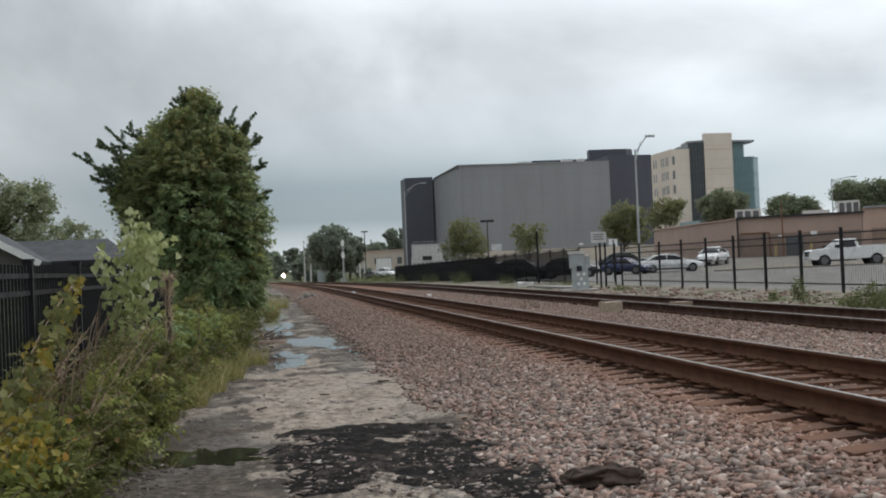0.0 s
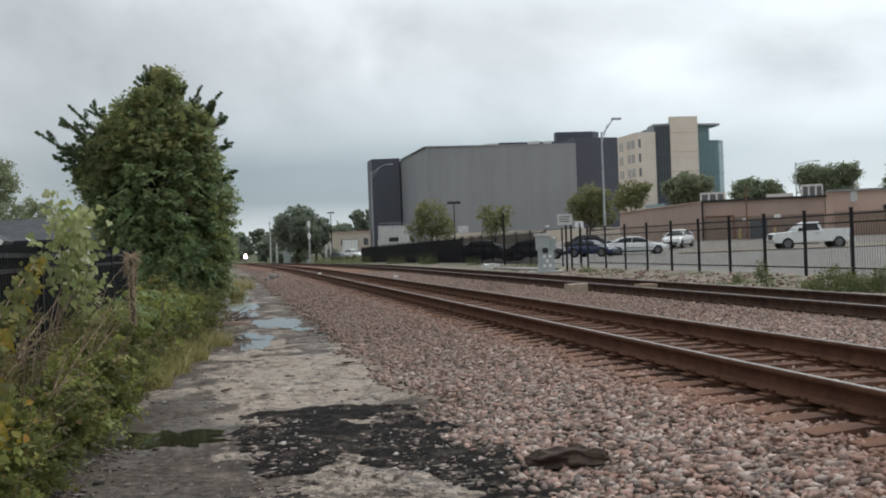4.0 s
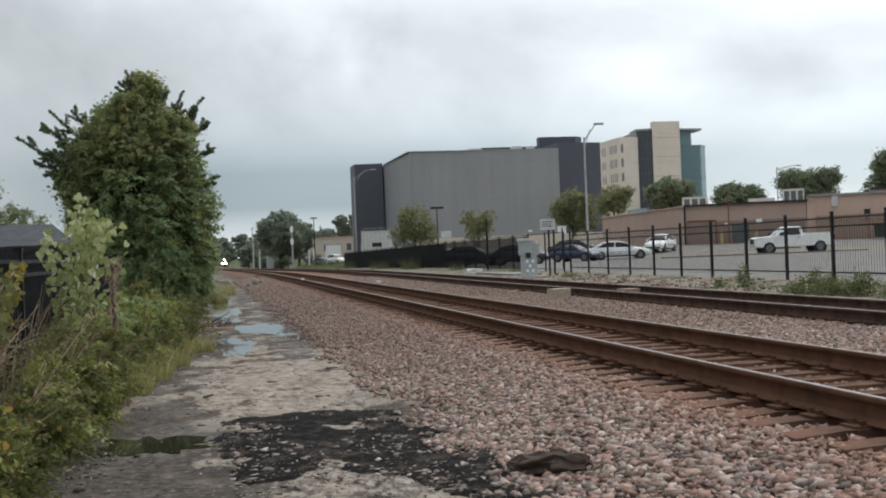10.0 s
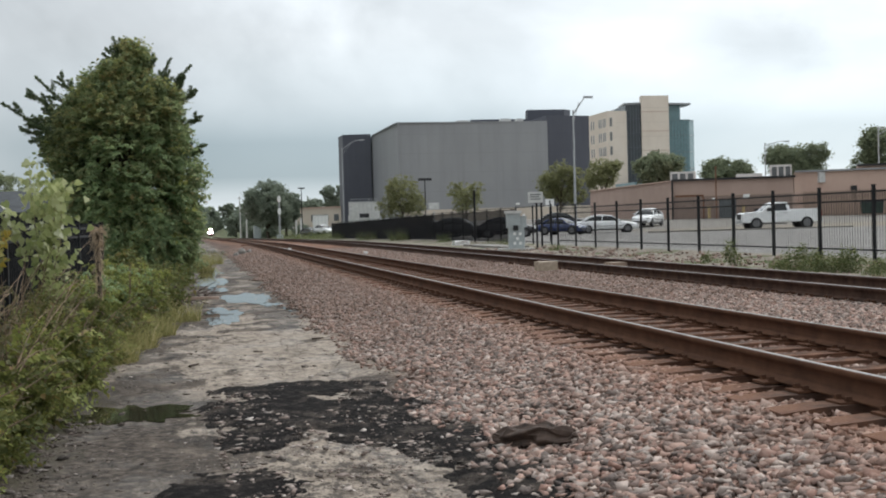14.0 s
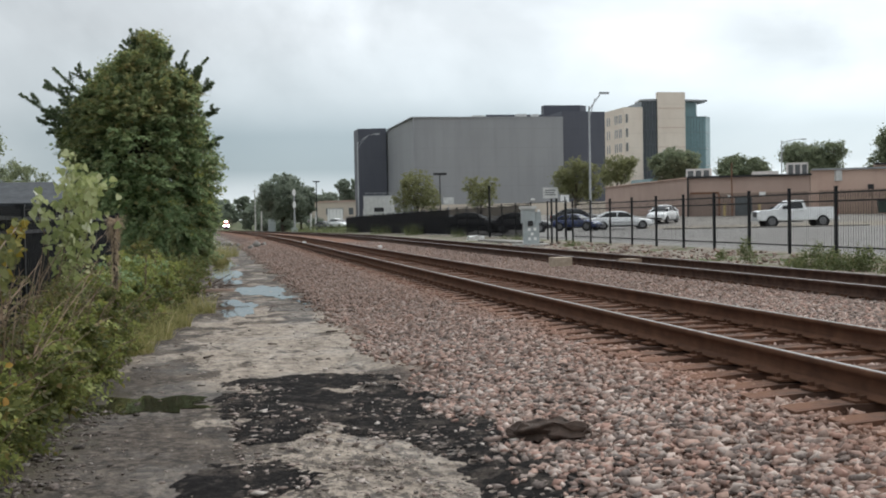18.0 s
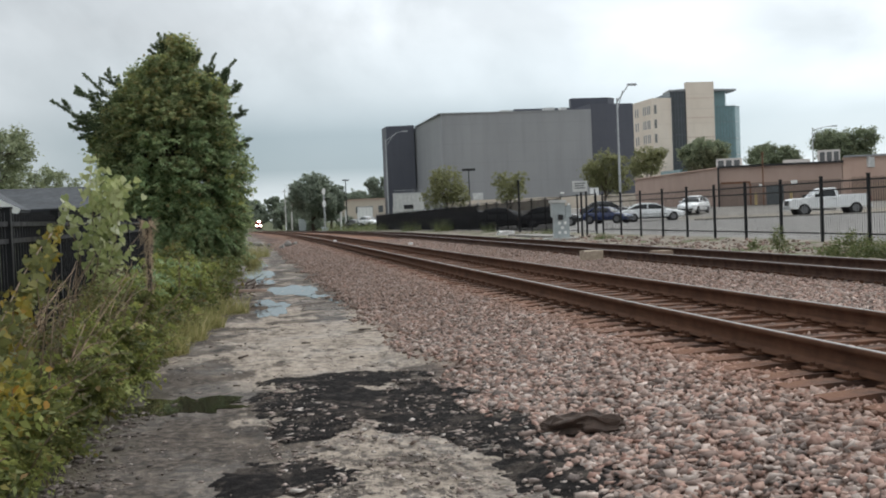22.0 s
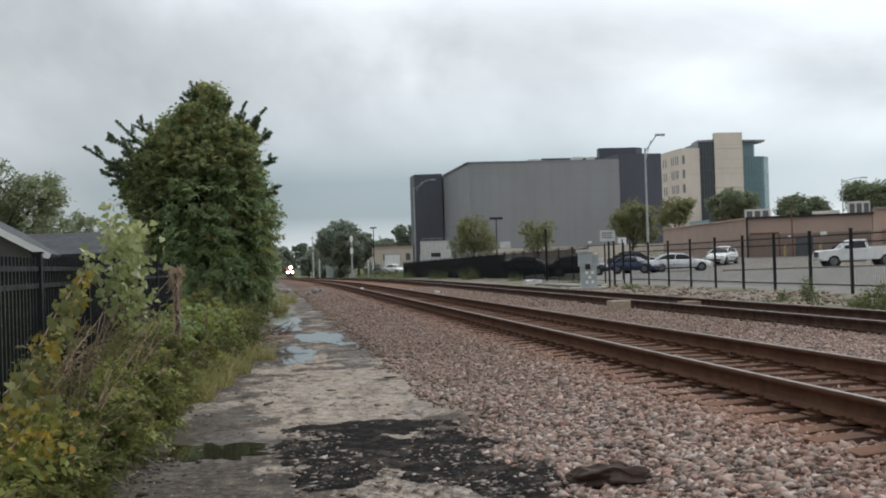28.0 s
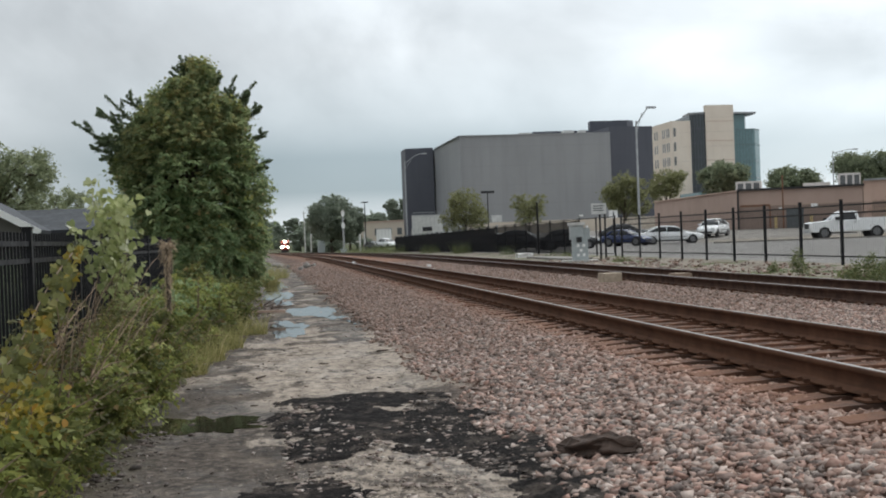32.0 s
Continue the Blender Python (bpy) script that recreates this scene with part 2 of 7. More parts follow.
def ground_material():
    n = Nodes("ground_earth", "world")
    x, y = n.axis("X"), n.axis("Y")
    wob = n.math("SUBTRACT", n.noise(0.55, 4), 0.5)
    xw = n.math("ADD", x, n.math("MULTIPLY", wob, 1.3))
    # trampled wet silt and pale stone dust of the service path
    lie = n.stretch(1.0, 0.75, 1.0)
    silt = n.ramp(n.noise(2.6, 9, 0.72, lie), (0.40, (0.017, 0.0125, 0.0095)), (0.48, (0.052, 0.039, 0.029)), (0.54, (0.090, 0.069, 0.053)), (0.63, (0.21, 0.170, 0.136)))
    dust = n.ramp(n.noise(7.0, 9, 0.75, lie), (0.36, (0.105, 0.084, 0.066)), (0.46, (0.25, 0.206, 0.166)), (0.66, (0.415, 0.350, 0.284)))
    pale = n.noise(0.95, 12, 0.70, lie, 0.3)
    across = n.math("MULTIPLY", n.span(xw, -0.7, 0.6), 1.0)
    reach = n.math("MULTIPLY", n.span(y, 10.8, 12.2), n.span(y, 15.5, 18.0, 1.0, 0.0))
    pale = n.math("ADD", pale, n.math("SUBTRACT", n.math("MULTIPLY", reach, 0.040), n.math("SUBTRACT", n.span(y, 17.0, 21.0, 0.0, 0.075), n.span(y, 7.5, 9.5, 0.03, 0.0))))
    pale = n.span(n.math("ADD", pale, n.math("MULTIPLY", across, 0.10)), 0.550, 0.585)
    path = n.mix(pale, silt, dust)
    blot = n.span(n.noise(2.1, 7, 0.7, n.stretch(1.0, 0.5, 1.0), 0.4), 0.525, 0.60)
    path = n.mix(n.math("MULTIPLY", blot, 0.72), path, n.mix(0.35, (0.085, 0.068, 0.054), path))
    # dark crumbs, and small pebble shadows put into the colour
    specks = n.span(n.math("ADD", n.noise(10.0, 7, 0.8, n.stretch(1.0, 0.55, 1.0)), n.span(y, 7.0, 11.0, 0.055, 0.005)), 0.555, 0.595)
    path = n.mix(n.math("MULTIPLY", specks, 0.85), path, (0.050, 0.040, 0.033))
    chips = n.span(n.noise(12.0, 6, 0.8, n.stretch(1.0, 0.6, 1.0)), 0.59, 0.63)
    path = n.mix(n.math("MULTIPLY", chips, 0.70), path, (0.40, 0.345, 0.29))
    crumbs = n.span(n.cells(16.0), 0.10, 0.28, 1.0, 0.0)
    path = n.mix(n.math("MULTIPLY", crumbs, 0.6), path, (0.075, 0.062, 0.055))
    mud = n.math("MULTIPLY", n.span(xw, -0.50, 0.12, 1.0, 0.0), n.span(n.math("ADD", y, n.math("MULTIPLY", wob, 5.0)), 10.5, 13.5, 0.85, 0.1))
    path = n.mix(mud, path, n.ramp(n.noise(11.0, 8, 0.75), (0.42, (0.018, 0.0135, 0.010)), (0.50, (0.054, 0.042, 0.033)), (0.58, (0.13, 0.105, 0.085))))
    # bed of crushed granite under and between the loose stones
    stone = n.node("ShaderNodeTexVoronoi")
    n.put(stone.inputs["Vector"], n.co)
    stone.inputs["Scale"].default_value = 21.0
    hue = n.node("ShaderNodeSeparateColor")
    n.put(hue.inputs[0], stone.outputs["Color"])
    rock = n.ramp(hue.outputs[0], (0.0, (0.07, 0.055, 0.048)), (0.35, (0.18, 0.122, 0.10)), (0.6, (0.23, 0.162, 0.136)), (0.8, (0.15, 0.132, 0.122)), (1.0, (0.33, 0.265, 0.23)))
    # dark gaps between the painted stones stand in for shade between real ones
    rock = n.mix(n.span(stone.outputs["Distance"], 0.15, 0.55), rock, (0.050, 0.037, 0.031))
    rust = n.math("MULTIPLY", n.span(n.noise(0.45, 4), 0.22, 0.55), n.span(x, 2.5, 3.7, 0.30, 1.0))
    rock = n.mix(rust, rock, n.mix(0.70, rock, (0.25, 0.118, 0.068)))
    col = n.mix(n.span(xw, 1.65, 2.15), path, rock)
    # weedy strip by the left fence
    earth = n.ramp(n.noise(3.0, 6, 0.65), (0.32, (0.035, 0.028, 0.020)), (0.55, (0.075, 0.062, 0.042)), (0.75, (0.085, 0.10, 0.035)))
    col = n.mix(n.span(xw, -1.15, -0.75, 1.0, 0.0), col, earth)
    # stony verge and the worn paving of the car park
    verge = n.ramp(n.noise(5.0, 6, 0.7), (0.32, (0.11, 0.090, 0.070)), (0.5, (0.235, 0.20, 0.16)), (0.68, (0.36, 0.315, 0.265)))
    verge = n.mix(n.span(n.noise(0.7, 4), 0.5, 0.62), verge, (0.085, 0.105, 0.04))
    col = n.mix(n.span(xw, 11.6, 12.6), col, verge)
    lot = n.ramp(n.noise(0.35, 6, 0.6), (0.3, (0.155, 0.147, 0.137)), (0.7, (0.245, 0.232, 0.215)))
    lot = n.mix(n.span(n.noise(14.0, 3), 0.35, 0.65, 0.0, 0.3), lot, (0.20, 0.195, 0.19))
    col = n.mix(n.span(n.math("ADD", x, n.math("MULTIPLY", wob, 0.4)), 16.5, 16.8), col, lot)
    strip = n.math("ADD", n.math("ADD", y, n.math("MULTIPLY", x, 0.222)), n.math("MULTIPLY", wob, 2.0))
    sandy = n.ramp(n.noise(1.2, 6, 0.7), (0.35, (0.17, 0.145, 0.105)), (0.52, (0.27, 0.225, 0.175)), (0.68, (0.15, 0.16, 0.085)))
    shore = n.math("MULTIPLY", n.span(strip, 86.6, 87.2), n.math("MULTIPLY", n.span(x, 33.0, 36.0), n.span(strip, 94.0, 99.0, 1.0, 0.25)))
    col = n.mix(n.math("MULTIPLY", shore, 0.8), col, sandy)
    # grass and scrub beyond the yards
    field = n.ramp(n.noise(0.12, 6, 0.65), (0.3, (0.05, 0.065, 0.025)), (0.55, (0.09, 0.10, 0.045)), (0.75, (0.16, 0.14, 0.08)))
    far = n.math("MAXIMUM", n.span(x, -6.0, -4.5, 1.0, 0.0), n.span(y, 430.0, 470.0))
    far = n.math("MAXIMUM", far, n.math("MULTIPLY", n.span(y, 140.0, 160.0), n.math("MULTIPLY", n.span(x, 12.6, 13.4), n.span(x, 24.0, 27.0, 1.0, 0.0))))
    col = n.mix(far, col, field)
    bed = n.math("MULTIPLY", stone.outputs["Distance"], n.span(xw, 1.6, 2.1, 0.15, -1.0))
    n.bump(n.math("ADD", n.math("ADD", bed, n.math("MULTIPLY", n.noise(7.0, 6, 0.7), 0.7)), n.math("MULTIPLY", n.noise(60.0, 3), 0.25)), 0.8, 0.035)
    wet = n.math("MULTIPLY", n.span(xw, 1.4, 2.0, 1.0, 0.0), n.span(n.noise(1.1, 4, 0.6, lie), 0.35, 0.6, 1.0, 0.0))
    return n.done(col, n.span(wet, 0.0, 1.0, 0.92, 0.62), 0.0, 0.28)


def stone_material():
    n = Nodes("crushed_granite")
    r = n.island()
    c = n.ramp(r, (0.0, (0.060, 0.052, 0.050)), (0.15, (0.15, 0.124, 0.110)), (0.32, (0.40, 0.232, 0.180)), (0.5, (0.205, 0.160, 0.138)), (0.68, (0.53, 0.350, 0.280)), (0.84, (0.36, 0.317, 0.283)), (0.97, (0.65, 0.53, 0.465)))
    # iron dust from the brakes lies along the rails; further down the line the stones are darker and browner
    x = n.axis("X")
    near = n.math("ABSOLUTE", n.math("SUBTRACT", x, 4.84))
    rust = n.math("MULTIPLY", n.span(n.noise(0.8, 4), 0.25, 0.60), n.span(near, 1.0, 1.9, 0.97, 0.12))
    c = n.mix(rust, c, n.mix(0.74, c, (0.325, 0.150, 0.085)))
    c = n.mix(n.span(n.axis("Y"), 7.0, 22.0, 0.08, 1.0), c, n.mix(0.62, c, (0.150, 0.090, 0.064)))
    fine = n.noise(55.0, 4)
    c = n.mix(0.18, c, n.mix(n.span(fine, 0.35, 0.65), (0.10, 0.085, 0.08), (0.42, 0.37, 0.34)))
    n.bump(fine, 0.5, 0.006)
    return n.done(c, 0.85, 0.0, 0.3)


def chip_material(name, lift):
    n = Nodes(name)
    c = n.ramp(n.island(), (0.0, (0.05, 0.044, 0.04)), (0.3, (0.14 * lift, 0.113 * lift, 0.10 * lift)), (0.6, (0.25 * lift, 0.190 * lift, 0.165 * lift)), (0.85, (0.36 * lift, 0.30 * lift, 0.265 * lift)), (0.98, (0.50 * lift, 0.45 * lift, 0.41 * lift)))
    fine = n.noise(70.0, 4)
    c = n.mix(0.3, c, n.mix(n.span(fine, 0.35, 0.65), (0.06, 0.05, 0.045), (0.34, 0.29, 0.25)))
    n.bump(fine, 0.5, 0.005)
    return n.done(c, 0.88, 0.0, 0.25)


def rail_side_material():
    n = Nodes("rusted_rail_steel")
    c = n.ramp(n.noise(3.5, 6, 0.65), (0.3, (0.075, 0.038, 0.024)), (0.55, (0.115, 0.058, 0.036)), (0.8, (0.165, 0.086, 0.052)))
    streak = n.noise(9.0, 4, 0.6, n.stretch(1, 0.25, 4))
    c = n.mix(n.span(streak, 0.45, 0.7, 0.0, 0.5), c, (0.055, 0.033, 0.024))
    n.bump(n.noise(120.0, 3), 0.4, 0.002)
    return n.done(c, 0.9, 0.0, 0.12)


def tie_material():
    n = Nodes("weathered_oak_tie")
    grain = n.noise(10.0, 6, 0.7, n.stretch(0.35, 6.0, 6.0))
    c = n.ramp(grain, (0.32, (0.022, 0.013, 0.009)), (0.52, (0.085, 0.043, 0.027)), (0.76, (0.165, 0.094, 0.062)))
    c = n.mix(n.span(n.random(), 0.0, 1.0, 0.0, 0.5), c, (0.085, 0.060, 0.049))
    c = n.mix(n.span(n.noise(2.0, 4), 0.40, 0.62, 0.0, 0.7), c, (0.215, 0.105, 0.063))
    n.bump(grain, 0.8, 0.012)
    return n.done(c, 0.88, 0.0, 0.25)


def panel_material(name, a, b, rough=0.55):
    """Ribbed metal cladding in storey-high sheets."""
    n = Nodes(name)
    c = n.ramp(n.noise(0.10, 5), (0.3, a), (0.7, b))
    grime = n.noise(0.6, 6, 0.7, n.stretch(1.2, 1.2, 0.1))
    c = n.mix(n.span(grime, 0.4, 0.75, 0.0, 0.22), c, tuple(v * 0.55 for v in a))
    z = n.math("FRACT", n.math("DIVIDE", n.axis("Z"), 3.6))
    c = n.mix(n.math("MULTIPLY", n.span(z, 0.0, 0.03, 1.0, 0.0), 0.30), c, tuple(v * 0.5 for v in a))
    return n.done(c, rough, 0.0, 0.4)


def render_wall(name, a, b, scale=0.5, seam=0.0):
    n = Nodes(name)
    c = n.ramp(n.noise(scale, 6, 0.65), (0.3, a), (0.7, b))
    streak = n.noise(1.4, 5, 0.7, n.stretch(1, 1, 0.12))
    c = n.mix(n.span(streak, 0.45, 0.75, 0.0, 0.12), c, tuple(v * 0.6 for v in a))
    if seam:
        z = n.math("FRACT", n.math("DIVIDE", n.axis("Z"), seam))
        c = n.mix(n.math("MULTIPLY", n.span(z, 0.0, 0.04, 1.0, 0.0), 0.4), c, tuple(v * 0.5 for v in a))
    n.bump(n.noise(30.0, 3), 0.3, 0.01)
    return n.done(c, 0.85, 0.0, 0.3)


def glassy(name, col, rough=0.06, spec=0.6):
    n = Nodes(name)
    return n.done(n.ramp(n.noise(1.5, 3), (0.3, tuple(c * 0.8 for c in col)), (0.7, col)), rough, 0.0, spec)


def water_material():
    n = Nodes("muddy_water", "world")
    c = n.ramp(n.noise(2.5, 4), (0.3, (0.016, 0.0145, 0.009)), (0.7, (0.036, 0.033, 0.023)))
    n.bump(n.noise(9.0, 3), 0.05, 0.006)
    n.p.inputs["IOR"].default_value = 1.333
    return n.done(c, 0.04, 0.0, 0.5)


def tar_material():
    n = Nodes("broken_black_asphalt", "world")
    c = n.ramp(n.noise(12.0, 6, 0.7), (0.32, (0.008, 0.007, 0.0068)), (0.55, (0.018, 0.016, 0.0155)), (0.72, (0.075, 0.064, 0.056)))
    silt = n.span(n.noise(3.2, 9, 0.72, n.stretch(1.0, 0.7, 1.0)), 0.51, 0.60, 0.0, 0.6)
    c = n.mix(silt, c, n.ramp(n.noise(22.0, 5, 0.7), (0.35, (0.035, 0.029, 0.025)), (0.6, (0.125, 0.104, 0.088))))
    n.bump(n.noise(38.0, 5, 0.7), 1.0, 0.02)
    return n.done(c, 0.97, 0.0, 0.06)


def screen_material(name, open_share):
    n = Nodes(name)
    c = n.ramp(n.noise(1.3, 5), (0.3, (0.006, 0.006, 0.007)), (0.7, (0.016, 0.016, 0.018)))
    mat = n.done(c, 0.9, 0.0, 0.05)
    t = n.node("ShaderNodeBsdfTransparent")
    m = n.node("ShaderNodeMixShader")
    m.inputs[0].default_value = open_share
    n.nt.links.new(n.p.outputs[0], m.inputs[1])
    n.nt.links.new(t.outputs[0], m.inputs[2])
    n.nt.links.new(m.outputs[0], n.out.inputs["Surface"])
    return mat


def lamp_material(name, col, power):
    n = Nodes(name)
    n.put(n.p.inputs["Emission Color"], col)
    n.p.inputs["Emission Strength"].default_value = power
    return n.done(col, 0.3)


GROUND, GRANITE, RUST, TIE = ground_material(), stone_material(), rail_side_material(), tie_material()
RAILTOP = plain("polished_rail_head", (0.33, 0.31, 0.295), 0.42, 0.75, 0.2, 14)
RAILDULL = plain("dull_mauve_rail_head", (0.235, 0.205, 0.200), 0.6, 0.3, 0.15, 9)
RUSTDARK = plain("dark_brown_rail_steel", (0.085, 0.051, 0.038), 0.9, 0.0, 0.3, 5, 0.3, spec=0.1)
TAR, WATER = tar_material(), water_material()
CHIP, SHARD, RUBBLE = chip_material("dusty_stone_chips", 1.0), chip_material("pinkish_stone_shards", 1.35), chip_material("dark_wet_rubble", 0.45)
SCREEN, SCREEN_THIN = screen_material("black_windscreen_mesh", 0.12), screen_material("worn_black_windscreen_mesh", 0.42)
BLACKSTEEL = plain("black_powder_coat", (0.012, 0.012, 0.014), 0.6, 0.0, 0.2, 4, spec=0.25)
GALV = plain("galvanised_steel", (0.42, 0.43, 0.44), 0.5, 0.6, 0.12, 5)
CONCRETE = render_wall("concrete", (0.34, 0.33, 0.31), (0.48, 0.465, 0.44), 1.5)
LUMP = plain("grey_broken_concrete", (0.24, 0.225, 0.205), 0.9, 0.0, 0.2, 9, 0.5)
SILVER = plain("silver_painted_cabinet", (0.40, 0.44, 0.45), 0.4, 0.25, 0.12, 3)
WHITE = plain("white_paint", (0.80, 0.80, 0.79), 0.4, 0.0, 0.05, 3)
OFFWHITE = plain("weathered_white_panel", (0.58, 0.58, 0.565), 0.6, 0.0, 0.12, 3)
CARWHITE = plain("white_car_paint", (0.82, 0.83, 0.83), 0.22, 0.0, 0.03, 2, spec=0.6)
CARBLUE = plain("dark_blue_car_paint", (0.022, 0.035, 0.10), 0.22, 0.0, 0.1, 2, spec=0.6)
CARSILVER = plain("silver_car_paint", (0.62, 0.63, 0.64), 0.25, 0.3, 0.06, 2, spec=0.6)
CARBLACK = plain("black_car_paint", (0.012, 0.012, 0.014), 0.2, 0.0, 0.1, 2, spec=0.6)
CARGLASS = glassy("car_window_glass", (0.014, 0.017, 0.019))
RUBBER = plain("tyre_rubber", (0.018, 0.018, 0.018), 0.85, 0.0, 0.15, 8)
TRIM = plain("black_plastic_trim", (0.022, 0.022, 0.024), 0.6, 0.0, 0.15, 6)
ALLOY = plain("alloy_rim", (0.20, 0.20, 0.205), 0.35, 0.7, 0.1, 8)
REDLENS = plain("red_lamp_lens", (0.32, 0.02, 0.015), 0.25, 0.0, 0.1, 8)
CLEARLENS = plain("clear_lamp_lens", (0.55, 0.57, 0.58), 0.12, 0.0, 0.1, 8)
GREYCLAD = panel_material("grey_metal_cladding", (0.252, 0.258, 0.267), (0.288, 0.294, 0.303))
DARKCLAD = panel_material("charcoal_metal_cladding", (0.070, 0.074, 0.094), (0.090, 0.095, 0.116))
BEIGE = render_wall("beige_precast_panels", (0.69, 0.595, 0.50), (0.78, 0.69, 0.59), 0.15, 3.7)
TAN = render_wall("tan_pink_block_wall", (0.38, 0.275, 0.230), (0.45, 0.335, 0.285), 0.25)
TANLIGHT = render_wall("light_tan_stucco", (0.50, 0.35, 0.285), (0.58, 0.425, 0.35), 0.25)
TANDARK = render_wall("dusty_brown_block_wall", (0.235, 0.175, 0.147), (0.29, 0.217, 0.183), 0.3)
SAND = render_wall("sand_coloured_wall", (0.55, 0.475, 0.395), (0.64, 0.565, 0.475), 0.2)
CURTAIN = glassy("teal_curtain_glass", (0.17, 0.275, 0.29), 0.2)
SMOKEGLASS = glassy("smoked_stair_glass", (0.060, 0.074, 0.080), 0.18)
CURTAINLINE = glassy("teal_glazing_bars", (0.125, 0.195, 0.205), 0.3)
DARKGLASS = glassy("dark_window_glass", (0.020, 0.024, 0.028), 0.1)
WINDOWGREY = glassy("grey_window_glass", (0.10, 0.11, 0.115), 0.1)
WINDOWPALE = glassy("pale_grey_window_glass", (0.20, 0.20, 0.195), 0.1)
BOLLARD = plain("faded_yellow_paint", (0.46, 0.35, 0.17), 0.6, 0.0, 0.15, 4)
ROOFING = plain("grey_roof_membrane", (0.30, 0.31, 0.32), 0.7, 0.0, 0.15, 0.7)
SHINGLE = plain("charcoal_asphalt_shingles", (0.058, 0.063, 0.070), 0.85, 0.0, 0.22, 2.0, 0.5)
SIDING = plain("grey_brown_house_siding", (0.125, 0.118, 0.110), 0.75, 0.0, 0.12, 1.5)
BARK = plain("brown_bark", (0.085, 0.066, 0.050), 0.9, 0.0, 0.3, 5.0, 0.6)
DEADVINE = plain("dry_brown_vine", (0.52, 0.40, 0.28), 0.9, 0.0, 0.3, 9.0, 0.6)
CANE = plain("pale_brown_cane", (0.27, 0.19, 0.125), 0.85, 0.0, 0.25, 6.0)
STEM = plain("dry_weed_stem", (0.20, 0.145, 0.095), 0.85, 0.0, 0.25, 6.0)
RUSTPIPE = plain("rust_brown_steel", (0.20, 0.10, 0.06), 0.7, 0.2, 0.2, 3)
DUMPSTER = plain("dark_green_dumpster_paint", (0.022, 0.038, 0.030), 0.5, 0.0, 0.2, 2)
DUMPBLUE = plain("blue_dumpster_paint", (0.02, 0.035, 0.12), 0.5, 0.0, 0.2, 2)
TIMBER = plain("weathered_fence_boards", (0.36, 0.262, 0.208), 0.85, 0.0, 0.25, 3)
ORANGE = plain("orange_locomotive_paint", (0.17, 0.030, 0.018), 0.6, 0.0, 0.15, 2)
MAT = plain("tan_fibre_mat", (0.30, 0.225, 0.165), 0.9, 0.0, 0.2, 6, 0.4)
PALETIMBER = plain("pale_tan_timber", (0.44, 0.36, 0.275), 0.9, 0.0, 0.22, 9, 0.5)
LOG = plain("dark_rotten_wood", (0.082, 0.056, 0.044), 0.9, 0.0, 0.35, 9, 0.8)
HEADLIGHT = lamp_material("headlight_beam", (1.0, 0.98, 0.95), 220.0)
LEAF_TREE = leafage("dark_tree_leaves", (0.078, 0.120, 0.062), (0.205, 0.275, 0.130), (0.42, 0.47, 0.235), (0.42, 0.31, 0.15), 0.5, 0.28)
LEAF_RUSSET = leafage("russet_olive_leaves", (0.125, 0.135, 0.060), (0.262, 0.268, 0.115), (0.42, 0.42, 0.185), (0.43, 0.25, 0.12), 0.5, 0.40)
LEAF_LOW = leafage("fresh_green_leaves", (0.105, 0.168, 0.082), (0.228, 0.322, 0.155), (0.39, 0.48, 0.245), (0.46, 0.47, 0.25), 0.5)
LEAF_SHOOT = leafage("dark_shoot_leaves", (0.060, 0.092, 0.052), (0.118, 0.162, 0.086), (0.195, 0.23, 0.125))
LEAF_GARDEN = leafage("grey_green_leaves", (0.15, 0.18, 0.110), (0.25, 0.29, 0.170), (0.36, 0.385, 0.23))
LEAF_VINE = leafage("pale_vine_leaves", (0.23, 0.265, 0.10), (0.39, 0.42, 0.19), (0.55, 0.57, 0.34), (0.70, 0.70, 0.58), 0.45)
LEAF_CLIMB = leafage("soft_green_vine_leaves", (0.165, 0.205, 0.075), (0.290, 0.33, 0.125), (0.44, 0.465, 0.21), (0.58, 0.58, 0.36), 0.45)
LEAF_WEED = leafage("olive_weed_leaves", (0.042, 0.055, 0.017), (0.108, 0.126, 0.038), (0.205, 0.212, 0.068), (0.23, 0.140, 0.055))
LEAF_GOLD = leafage("yellowing_leaves", (0.12, 0.13, 0.03), (0.26, 0.22, 0.04), (0.40, 0.29, 0.05), (0.42, 0.17, 0.03))
LEAF_BROAD = leafage("broad_creeper_leaves", (0.080, 0.090, 0.034), (0.160, 0.170, 0.056), (0.265, 0.265, 0.090), (0.36, 0.26, 0.06), 0.4)
LEAF_BRAMBLE = leafage("dull_bramble_leaves", (0.050, 0.048, 0.020), (0.110, 0.108, 0.042), (0.19, 0.175, 0.07), (0.22, 0.12, 0.05))
LEAF_TIP = leafage("olive_young_leaves", (0.17, 0.205, 0.065), (0.27, 0.295, 0.095), (0.42, 0.42, 0.15), (0.42, 0.30, 0.11), 0.5)
LEAF_BRIGHT = leafage("yellow_green_young_leaves", (0.125, 0.155, 0.042), (0.245, 0.278, 0.078), (0.38, 0.395, 0.13), (0.38, 0.28, 0.10))
# LEAF_FAR carries a little bluish distance haze in its greens
LEAF_FAR = leafage("far_tree_leaves", (0.118, 0.150, 0.098), (0.205, 0.242, 0.150), (0.30, 0.332, 0.205))
LEAF_OLIVE = leafage("olive_shade_tree_leaves", (0.125, 0.135, 0.066), (0.215, 0.222, 0.108), (0.31, 0.31, 0.155), None, 0.5)
WEEDGREEN = leafage("rough_green_weeds", (0.062, 0.082, 0.034), (0.120, 0.150, 0.058), (0.20, 0.222, 0.090), (0.28, 0.25, 0.13))
